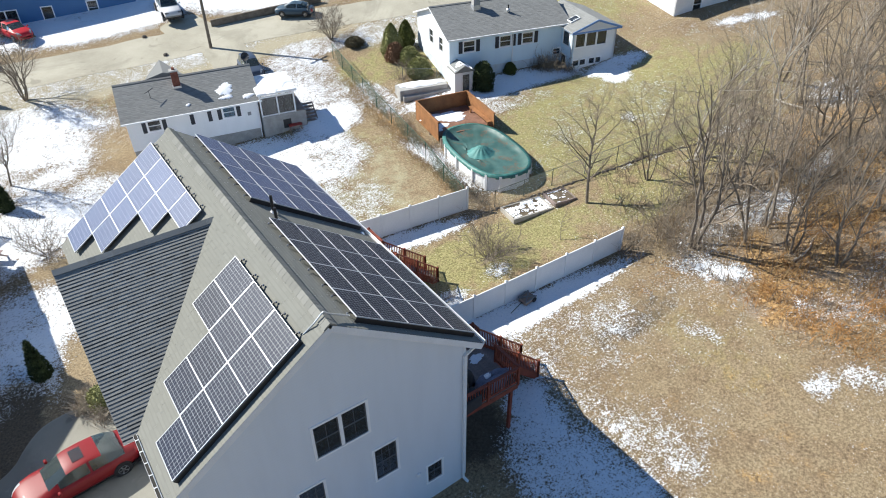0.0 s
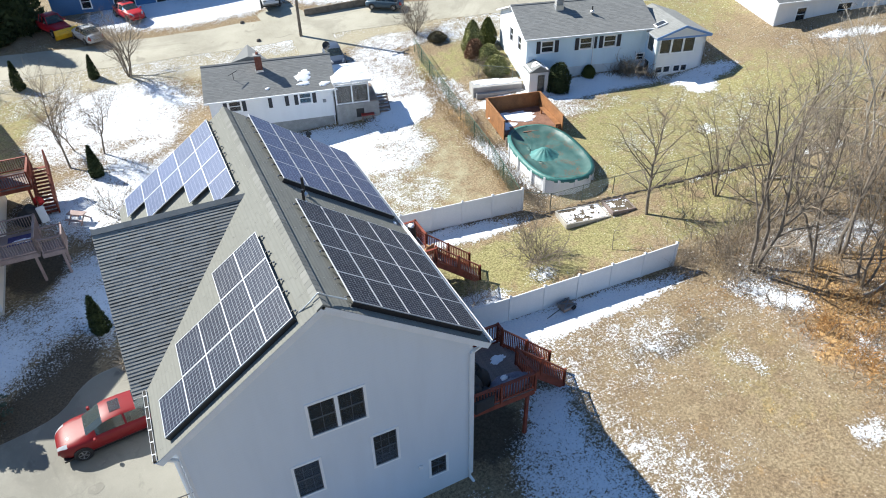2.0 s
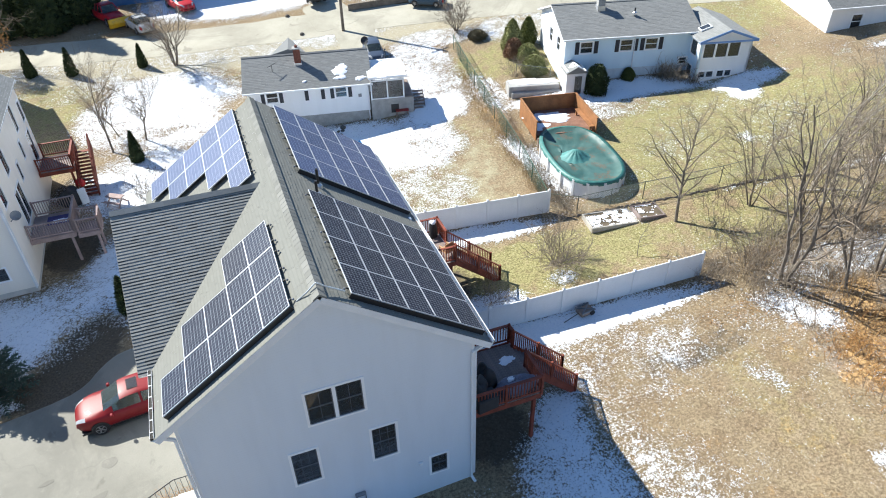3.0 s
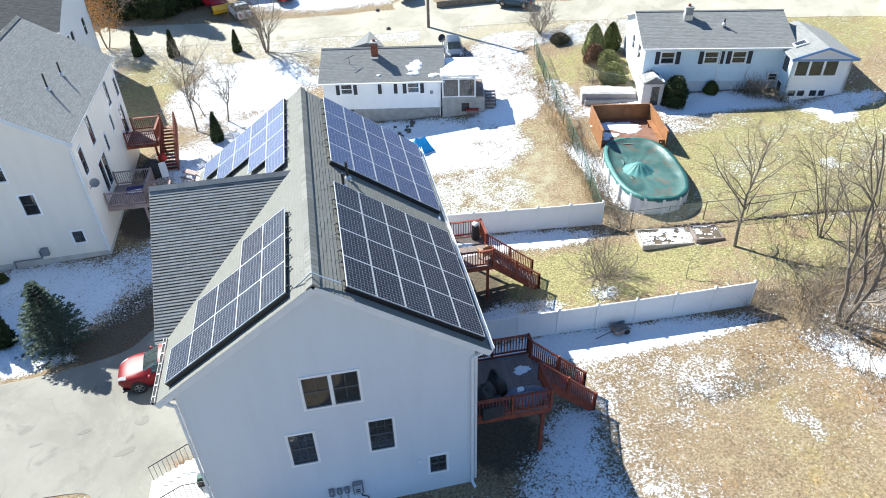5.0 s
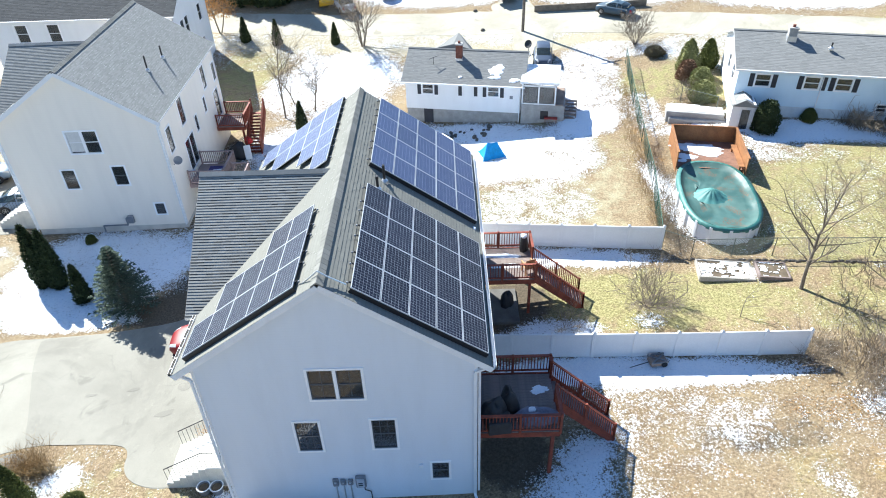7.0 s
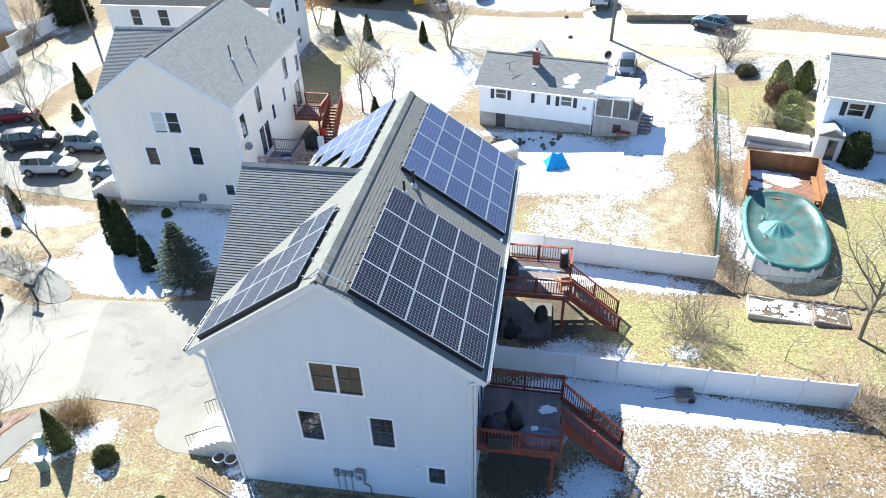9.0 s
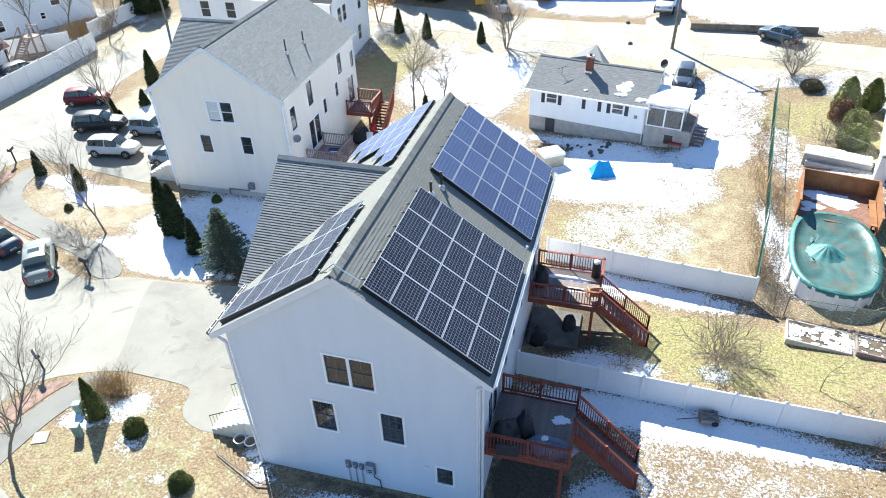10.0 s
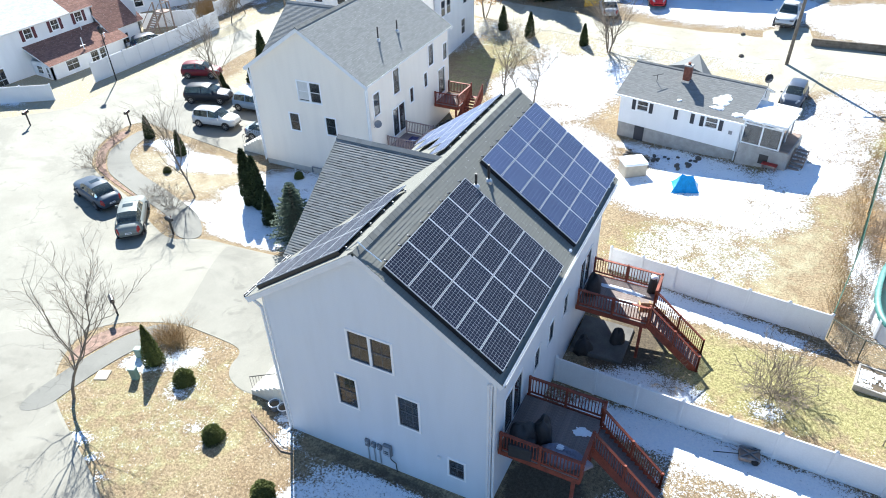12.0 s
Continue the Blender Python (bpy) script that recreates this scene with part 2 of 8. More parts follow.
# ---- mesh tools ----
class Mesh:
    def __init__(self):
        self.v, self.f = [], []

    def add(self, vs, fs):
        o = len(self.v)
        self.v += [tuple(p) for p in vs]
        self.f += [tuple(i + o for i in q) for q in fs]
        return self

    def box(self, x0, y0, z0, x1, y1, z1, m=None):
        vs = [Vector((x, y, z)) for z in (z0, z1) for x, y in ((x0, y0), (x1, y0), (x1, y1), (x0, y1))]
        if m is not None:
            vs = [m @ p for p in vs]
        return self.add(vs, [(3, 2, 1, 0), (4, 5, 6, 7), (0, 1, 5, 4), (1, 2, 6, 5), (2, 3, 7, 6), (3, 0, 4, 7)])

    def cbox(self, x0, y0, z0, x1, y1, z1, c=0.02, m=None):
        """A box with its upright and upper edges chamfered."""
        ring = lambda d, z: [Vector(p) for p in ((x0 + d + c, y0 + d, z), (x1 - d - c, y0 + d, z), (x1 - d, y0 + d + c, z), (x1 - d, y1 - d - c, z),
                                                 (x1 - d - c, y1 - d, z), (x0 + d + c, y1 - d, z), (x0 + d, y1 - d - c, z), (x0 + d, y0 + d + c, z))]
        vs = ring(0, z0) + ring(0, z1 - c) + ring(c, z1)
        if m is not None:
            vs = [m @ p for p in vs]
        fs = [tuple(range(7, -1, -1)), tuple(range(16, 24))]
        for k in (0, 8):
            fs += [(k + i, k + (i + 1) % 8, k + 8 + (i + 1) % 8, k + 8 + i) for i in range(8)]
        return self.add(vs, fs)

    def beam(self, p, q, w, h=None, up=(0, 0, 1)):
        """A square bar from p to q."""
        p, q = Vector(p), Vector(q)
        d = (q - p).normalized()
        s = d.cross(Vector(up))
        s = (s if s.length > 1e-4 else d.cross(Vector((1, 0, 0)))).normalized() * (w / 2)
        u = s.cross(d).normalized() * ((h or w) / 2)
        vs = [e + a * s + b * u for e in (p, q) for a, b in ((-1, -1), (1, -1), (1, 1), (-1, 1))]
        return self.add(vs, [(3, 2, 1, 0), (4, 5, 6, 7), (0, 1, 5, 4), (1, 2, 6, 5), (2, 3, 7, 6), (3, 0, 4, 7)])

    def tube(self, p, q, r0, r1=None, n=8, caps=True):
        p, q = Vector(p), Vector(q)
        r1 = r0 if r1 is None else r1
        d = (q - p).normalized()
        a = d.cross(Vector((0, 0, 1)) if abs(d.z) < 0.95 else Vector((1, 0, 0))).normalized()
        b = d.cross(a)
        vs = [e + r * (math.cos(2 * math.pi * i / n) * a + math.sin(2 * math.pi * i / n) * b) for e, r in ((p, r0), (q, r1)) for i in range(n)]
        fs = [(i, (i + 1) % n, n + (i + 1) % n, n + i) for i in range(n)]
        if caps:
            fs += [tuple(range(n - 1, -1, -1)), tuple(range(n, 2 * n))]
        return self.add(vs, fs)

    def path(self, pts, r, n=8):
        for a, b in zip(pts, pts[1:]):
            self.tube(a, b, r, r, n)
        return self

    def prism(self, pts, z0, z1):
        """Plan points carried from z0 to z1 (numbers or functions of the plan)."""
        h = lambda z, p: z(*p) if callable(z) else z
        n = len(pts)
        vs = [(x, y, h(z, (x, y))) for z in (z0, z1) for x, y in pts]
        return self.add(vs, [tuple(range(n - 1, -1, -1)), tuple(range(n, 2 * n))] + [(i, (i + 1) % n, n + (i + 1) % n, n + i) for i in range(n)])

    def spin(self, rz, n=16, centre=(0, 0, 0)):
        """A turned form from (radius, height) pairs."""
        cx, cy, cz = centre
        vs = [(cx + r * math.cos(2 * math.pi * i / n), cy + r * math.sin(2 * math.pi * i / n), cz + z) for r, z in rz for i in range(n)]
        fs = [(k * n + i, k * n + (i + 1) % n, (k + 1) * n + (i + 1) % n, (k + 1) * n + i) for k in range(len(rz) - 1) for i in range(n)]
        fs += [tuple(range(n - 1, -1, -1)), tuple(range((len(rz) - 1) * n, len(rz) * n))]
        return self.add(vs, fs)

    def used(self):
        """Drop the points that no face uses."""
        ids = sorted({i for f in self.f for i in f})
        at = {i: k for k, i in enumerate(ids)}
        self.v = [self.v[i] for i in ids]
        self.f = [tuple(at[i] for i in f) for f in self.f]
        return self

    def weld(self):
        """Join points that coincide."""
        keys, index = {}, []
        for p in self.v:
            index.append(keys.setdefault((round(p[0], 4), round(p[1], 4), round(p[2], 4)), len(keys)))
        self.v, self.f = list(keys), [tuple(index[i] for i in q) for q in self.f]
        return self

    def data(self, name, mat, smooth=False):
        me = bpy.data.meshes.new(name)
        me.from_pydata(self.v, [], self.f)
        if mat:
            me.materials.append(mat)
        if smooth:
            me.polygons.foreach_set("use_smooth", [True] * len(me.polygons))
        me.update()
        return me


def thing(name, m, label, category, group="", kind=""):
    ob = new(name)
    ob.matrix_world = m if isinstance(m, Matrix) else pose(*m)
    return tagged(ob, label, category, group, kind)


def part(name, m, mat, parent, label="", at=None, smooth=False, kind=""):
    ob = new(name, m if isinstance(m, bpy.types.Mesh) else m.data(name, mat, smooth))
    ob.parent = parent
    if at is not None:
        ob.matrix_basis = at
    return tagged(ob, label, "", "", kind)


def solid(name, m, mat, label, category, group="", kind="", at=None, smooth=False):
    ob = new(name, m.data(name, mat, smooth))
    if at is not None:
        ob.matrix_world = at
    return tagged(ob, label, category, group, kind)


# ---- ground ----
def blob(x, y, cx, cy, rx, ry, turn=0.0):
    """1 in the middle of a soft ellipse, 0 outside."""
    c, s = math.cos(radians(turn)), math.sin(radians(turn))
    dx, dy = x - cx, y - cy
    d = np.sqrt(((c * dx + s * dy) / rx) ** 2 + ((-s * dx + c * dy) / ry) ** 2)
    return np.clip((1.45 - d) / 0.8, 0, 1)


def ground_masks(x, y):
    b = lambda *a: blob(x, y, *a)
    top = lambda *v: np.maximum.reduce(v)
    # snow: drifts in the shade, melting patches in the sun
    drift = top(0.88 * b(14.3, 14.7, 1.7, 1.0, 10), 0.95 * b(33.8, 38.6, 4.6, 1.4, -5), 0.92 * b(41.0, 34.6, 1.4, 1.9, -35), 0.88 * b(-17.6, 25.9, 3.4, 1.5, 12), 0.86 * b(-0.3, 12.95, 0.9, 0.45, -30), 0.80 * b(-9.3, 13.2, 1.0, 0.8), 0.78 * b(-7.6, 14.6, 1.0, 0.6, -30), 0.78 * b(-6.6, 12.5, 0.6, 0.4), 0.78 * b(-2.75, 10.3, 0.5, 0.4), 0.80 * b(-8.3, 8.4, 0.9, 0.25, -35), 0.78 * b(-5.6, 7.2, 0.9, 0.2, -25), 0.76 * b(-3.8, 7.3, 0.6, 0.2, -60), 0.86 * b(11, 45.1, 6, 1.0, -10.7), 0.84 * b(14.1, 13.0, 1.5, 2.2), 0.86 * b(-11.5, 24.7, 4.5, 0.7, 5), 0.95 * b(18, 19.0, 8.6, 1.15, -5.5), 0.80 * b(13.4, 8.8, 3.0, 7.6), 0.92 * b(15.5, 28.2, 6.4, 1.0, -11), 0.87 * b(14.0, 22.1, 3.0, 1.3), 0.73 * b(19.2, 22.6, 1.3, 0.8), 0.85 * b(25, 25.4, 2.4, 0.6, -9),
                0.95 * b(34, 39.0, 6.5, 1.5, -17), 0.85 * b(42, 35.6, 3.5, 1.4, -12), 0.84 * b(-12, 29.8, 7.5, 5.0), 0.82 * b(-3, 33, 4, 6), 0.9 * b(19.2, 43.6, 2.2, 2.6), 0.80 * b(-7.0, 30.5, 3.5, 4.5), 0.9 * b(13, 43.3, 4.5, 1.6, -10),
                0.81 * b(5.6, 11.3, 4.2, 1.5), 0.80 * b(0.3, 12.5, 0.9, 0.6), 0.8 * b(3.4, 10.0, 2.2, 1.3, -20), 0.9 * b(-9.9, 12.9, 0.9, 0.7), 0.84 * b(-12.5, 25.6, 4, 1.6), 0.74 * b(-7.2, 8.0, 1.2, 0.2, -25))
    melt = top(0.46 + 0 * x, 0.597 * b(20, 13, 10, 7), 0.61 * b(17.5, 16.8, 4, 1.6), 0.66 * b(21.0, 16.3, 2.5, 1.0, -25), 0.80 * b(23.8, 12.4, 0.5, 1.4, 14), 0.73 * b(25.4, 11.5, 0.45, 0.5), 0.74 * b(25.0, 7.1, 1.1, 0.8, -25), 0.66 * b(21.0, 15.3, 0.8, 0.8), 0.735 * b(27.8, 15.2, 0.9, 3.0, 37), 0.75 * b(29.0, 10.5, 0.4, 0.5), 0.68 * b(26.9, 6.0, 0.9, 1.6, 35), 0.655 * b(16.8, 10.4, 1.3, 4.5, 12), 0.60 * b(30, 9.5, 3, 1.2, -20),
               0.84 * b(11.5, 40.0, 6.8, 4.0), 0.60 * b(14.5, 33.5, 5.5, 4.0), 0.78 * b(17.0, 40, 3.6, 5), 0.69 * b(20.5, 50, 4.4, 8), 0.78 * b(20.9, 43.8, 1.9, 2.6), 0.68 * b(19.3, 38.6, 1.4, 2.4), 0.70 * b(17.5, 50, 1.4, 6),
               0.76 * b(-1, 54.5, 9.0, 8.5), 0.74 * b(3, 43, 5, 6), 0.67 * b(-8, 61, 7, 3.4), 0.77 * b(-2.5, 44, 5, 6),
               0.90 * b(9, 74, 12, 5.5, -14), 0.90 * b(27, 68, 11, 5.5, -20), 0.88 * b(42, 60, 12, 4.5, -26), 0.72 * b(24, 55, 5, 2, -20), 0.61 * b(4, 63, 26, 3.0, -13), 0.63 * b(-14, 64, 10, 6), 0.62 * b(32, 52, 8, 4, -25), 0.6 * b(24, 46, 2, 8),
               0.68 * b(24.2, 44, 1.6, 5), 0.75 * b(27.0, 40.6, 3, 1.3, -12), 0.61 * b(31, 37, 6, 2, -15), 0.52 * b(36, 31, 9, 6), 0.72 * b(23.0, 33, 1.0, 6, 6),
               0.73 * b(33, 17.0, 5, 1.7, -12), 0.80 * b(40.4, 16.9, 2.6, 0.8, 8), 0.78 * b(40.6, 22.8, 2.4, 0.4, -17), 0.70 * b(33.2, 24.5, 4.2, 0.22, -14), 0.72 * b(36.4, 28.9, 0.5, 1.2), 0.65 * b(30, 17.0, 3.5, 1.8), 0.66 * b(49, 21, 3.5, 2.2), 0.76 * b(55, 32.8, 4, 0.8, -20), 0.62 * b(36, 8, 8, 3),
               0.72 * b(-8.3, 13.9, 1.2, 0.9), 0.72 * b(-6.1, 12.4, 0.5, 0.5), 0.70 * b(-3.9, 11.2, 0.5, 0.5), 0.9 * b(-22.5, 31.3, 4, 1.6), 0.8 * b(-27, 32.4, 2.4, 1.2), 0.90 * b(-14.5, 26.0, 3, 2.0), 0.85 * b(-18.6, 25.8, 1.4, 0.9), 0.85 * b(-48, 32, 4, 2), 0.7 * b(-16, 31, 2, 2), 0.62 * b(-42.6, 55, 0.7, 14), 0.80 * b(-28.6, 46.0, 1.8, 4.5), 0.7 * b(-45, 66, 2, 2), 0.62 * b(-50, 62, 6, 8))
    bare = top(0.15 * b(-9.2, 59, 3.6, 6.5), 0.16 * b(4.8, 51.8, 1.2, 2.0), 0.12 * b(-1.0, 50.6, 2.0, 0.8), 0.24 * b(-5.4, 27.9, 1.9, 2.9, -35), 0.24 * b(-6.0, 25.6, 2.2, 1.6), 0.45 * b(-1.5, 29.0, 1.1, 3.0), 0.12 * b(18, 24.2, 7, 1.7, -6), 0.08 * b(5.0, 48.8, 1.5, 2.6), 0.12 * b(23, 11, 4, 3), 0.12 * b(20.2, 34, 1.4, 4), 0.2 * b(-20, 30, 2.0, 1.0),
               0.35 * b(-10.5, 50.5, 2.5, 5), 0.35 * b(-6.8, 37.2, 1.3, 1.9), 0.1 * b(-5, 49, 3, 3), 0.25 * b(11.8, 15.3, 1.9, 1.6), 0.3 * b(11.5, 24.5, 1.8, 2), 0.3 * b(5, 12.7, 5, 0.3), 0.2 * b(26.5, 49, 2.5, 3))
    snow = np.maximum(drift, melt) - bare
    green = top(0.2 + 0 * x, 0.6 * b(-9.2, 60, 4.0, 7.0), 0.66 * b(46.5, 28.4, 6, 3.0, 10), 0.58 * b(38, 20.7, 3, 1.2, -5), 0.62 * b(45, 46, 10, 7),  0.40 * b(23.2, 12.6, 1.9, 3.6, 10), 0.72 * b(19, 24, 9, 2.6, -6), 0.66 * b(37, 30, 13, 9), 0.6 * b(30, 21.8, 4, 2.6), 0.5 * b(36, 22.5, 4, 3), 0.55 * b(30, 48, 4, 6), 0.46 * b(17.5, 38, 5, 9), 0.46 * b(-6, 11, 6, 5), 0.55 * b(14, 33, 6, 4), 0.4 * b(8, 60, 20, 6), 0.45 * b(44, 26, 8, 6), 0.36 * b(24, 11, 4, 4), 0.5 * b(-10, 51, 3, 5), 0.6 * b(26, 48, 4, 3))
    litter = top(0 * x, 0.7 * b(30.7, 14.6, 2.0, 1.2), 0.95 * b(42.5, 14.4, 4, 1.7, 15), 0.7 * b(46.5, 19.6, 1.6, 0.8), 0.5 * b(25.4, 16.4, 1.3, 0.7, -20), 0.95 * b(27.9, 10.6, 1.2, 2.0, 30), 1.0 * b(37, 11.0, 10, 5.0, -15), 0.36 * b(21, 10, 9, 9), 0.9 * b(32.5, 11.5, 2.5, 4.5, -35), 0.5 * b(34, 15.5, 4, 3), 0.55 * b(48, 18, 10, 5), 0.2 * b(30, 20, 3, 2), 0.35 * b(22.5, 34, 0.8, 6, 6), 0.6 * b(46, 5, 12, 8), 0.5 * b(23.4, 40, 1, 7))
    # bare soil; beside the driveway, near (-6, 25.6), also painted shade on grass
    dirt = top(0 * x, 0.8 * b(-5.4, 27.9, 1.7, 2.7, -35), 0.75 * b(33.0, 24.85, 4.5, 0.22, -14), 0.8 * b(-6.0, 25.6, 3.2, 1.9), 0.8 * b(11.5, 14.8, 1.7, 1.9), 0.75 * b(12.2, 24.3, 2.6, 2.0), 0.7 * b(5, 12.5, 5, 0.35), 0.5 * b(22, 15, 4, 1.2), 0.45 * b(9.0, 44.0, 3.5, 0.6, -10), 0.28 * b(-6.5, 10.6, 5.0, 3.6), 0.6 * b(22.6, 29.5, 1.2, 2.4), 0.85 * b(-6.6, 37.4, 1.8, 2.4), 0.8 * b(-7.2, 44.5, 1.2, 2.0), 0.6 * b(26.2, 19.4, 1.2, 1.2))
    pale = top(0 * x, 0.95 * b(-44, 38, 7, 8), 0.9 * b(-40, 52, 4, 16),  0.8 * b(-42.6, 48, 1.6, 18), 0.8 * b(-45, 36.5, 3, 3), 0.9 * b(-28.5, 48, 4, 7), 0.8 * b(6, 62, 28, 3.2, -13), 0.6 * b(34, 52, 9, 4, -25), 0.8 * b(-42, 31, 6, 4), 0.55 * b(-22, 30, 7, 3), 0.30 * b(-6, 11, 6, 5), 0.45 * b(17, 36, 5, 7), 0.5 * b(-50, 58, 6, 9))
    return {"snow": snow, "green": green, "litter": litter, "dirt": dirt, "pale": pale}


def m_ground():
    n = Nodes("winter_lawn")
    big, mid, fine = n.noise(0.22, 4), n.noise(1.3, 5, 0.65), n.noise(9.0, 5, 0.7)
    blades = n.noise(38.0, 3, 0.7)
    tuft = n.math("ADD", n.math("MULTIPLY", fine, 0.6), n.math("MULTIPLY", blades, 0.4))
    tan = n.mix(n.ramp(tuft, 0.37, 0.63), (0.155, 0.114, 0.068), (0.43, 0.337, 0.208))
    tan = n.mix(n.ramp(n.noise(0.5, 5, 0.65), 0.42, 0.62, 0, 0.7), tan, n.mix(n.ramp(tuft, 0.37, 0.63), (0.105, 0.073, 0.046), (0.375, 0.27, 0.16)))
    tan = n.mix(n.ramp(n.noise(2.6, 5, 0.7), 0.52, 0.7, 0, 0.55), tan, (0.15, 0.10, 0.06))
    grn = n.mix(n.ramp(tuft, 0.37, 0.63), (0.13, 0.114, 0.045), (0.46, 0.42, 0.20))
    g = n.ramp(n.math("ADD", n.attr("green"), n.math("MULTIPLY", n.math("SUBTRACT", mid, 0.5), 1.4)), 0.3, 0.75)
    col = n.mix(g, tan, grn)
    p = n.ramp(n.math("ADD", n.attr("pale"), n.math("MULTIPLY", n.math("SUBTRACT", mid, 0.5), 1.0)), 0.25, 0.75)
    col = n.mix(p, col, n.mix(n.ramp(tuft, 0.37, 0.63), (0.33, 0.29, 0.20), (0.48, 0.43, 0.315)))
    lit = n.mix(n.ramp(n.voronoi(11.0, out="Color"), 0.1, 0.9), (0.15, 0.09, 0.045), (0.56, 0.36, 0.16))
    lit = n.mix(n.ramp(n.noise(0.45, 4), 0.4, 0.65), lit, n.mix(n.ramp(fine, 0.3, 0.7), (0.18, 0.14, 0.10), (0.45, 0.37, 0.28)))
    l = n.ramp(n.math("ADD", n.attr("litter"), n.math("MULTIPLY", n.math("SUBTRACT", mid, 0.5), 1.2)), 0.35, 0.7)
    col = n.mix(l, col, lit)
    d = n.ramp(n.math("ADD", n.attr("dirt"), n.math("MULTIPLY", n.math("SUBTRACT", mid, 0.5), 0.8)), 0.35, 0.65)
    col = n.mix(d, col, n.mix(n.ramp(tuft, 0.3, 0.7), (0.055, 0.045, 0.032), (0.17, 0.135, 0.095)))
    s = n.math("MULTIPLY", n.math("SUBTRACT", mid, 0.5), 0.36)
    for v, w in ((fine, 1.0), (big, 0.4), (n.noise(3.4, 5, 0.65), 0.4), (n.noise(21.0, 3, 0.7), 0.95)):
        s = n.math("ADD", s, n.math("MULTIPLY", n.math("SUBTRACT", v, 0.5), w))
    s = n.ramp(n.math("ADD", s, n.attr("snow")), 0.635, 0.70)
    col = n.mix(s, col, n.mix(n.ramp(fine, 0.3, 0.7), (0.78, 0.82, 0.88), (0.90, 0.91, 0.93)))
    h = n.math("ADD", n.math("MULTIPLY", tuft, 0.8), n.math("MULTIPLY", s, 0.45))
    return n.done(col, 0.9, h, 0.9, 0.09, spec=0.15)


def make_ground():
    xs = np.concatenate([np.linspace(-400, -66, 14), np.arange(-64, 64.1, 0.55), np.linspace(66, 400, 14)])
    ys = np.concatenate([np.linspace(-400, -14, 14), np.arange(-12, 90.1, 0.55), np.linspace(92, 500, 14)])
    X, Y = np.meshgrid(xs, ys)
    x, y = X.ravel(), Y.ravel()
    z = rise(x, y) + 0.004 * np.sin(x * 0.9 + 1.3 * np.sin(y * 0.55)) * np.sin(y * 0.8 + 0.7)
    nx, ny = len(xs), len(ys)
    i = (np.arange(ny - 1)[:, None] * nx + np.arange(nx - 1)[None, :]).ravel()
    me = bpy.data.meshes.new("ground")
    me.from_pydata(np.stack([x, y, z], 1).tolist(), [], np.stack([i, i + 1, i + nx + 1, i + nx], 1).tolist())
    for name, v in ground_masks(x, y).items():
        me.attributes.new(name, "FLOAT", "POINT").data.foreach_set("value", v.astype(np.float32))
    me.materials.append(m_ground())
    me.polygons.foreach_set("use_smooth", [True] * len(me.polygons))
    tagged(new("ground", me), "dry winter lawn with melting snow patches and leaf litter", "ground", kind="structure")


make_ground()


def sheet(name, pts, mat, label, category, up=0.014, step=1.2, edge=0.25):
    """A paved area: plan outline, cut finely and laid over the ground."""
    for _ in range(2):
        out = []
        for k, p in enumerate(pts):
            p = Vector(p)
            for q in (pts[k - 1], pts[(k + 1) % len(pts)]):
                d = Vector(q) - p
                out.append(tuple(p + d * min(0.25, 0.7 / max(d.length, 1e-6))))
        pts = out
    bm = bmesh.new()
    f = bm.faces.new([bm.verts.new((x, y, 0)) for x, y in pts])
    f.normal_update()
    if f.normal.z < 0:
        f.normal_flip()
    bmesh.ops.triangulate(bm, faces=[f])
    for _ in range(7):
        long = [e for e in bm.edges if e.calc_length() > step]
        if not long:
            break
        bmesh.ops.subdivide_edges(bm, edges=long, cuts=1)
        bmesh.ops.triangulate(bm, faces=bm.faces[:])
    rim = [e for e in bm.edges if e.is_boundary]
    for v in bm.verts:
        v.co.z = G(v.co.x, v.co.y) + up
    out = bmesh.ops.extrude_edge_only(bm, edges=rim)
    for v in out["geom"]:
        if isinstance(v, bmesh.types.BMVert):
            v.co.z -= edge
    bmesh.ops.recalc_face_normals(bm, faces=bm.faces[:])
    me = bpy.data.meshes.new(name)
    bm.to_mesh(me)
    bm.free()
    me.materials.append(mat)
    return tagged(new(name, me), label, category, kind="structure")


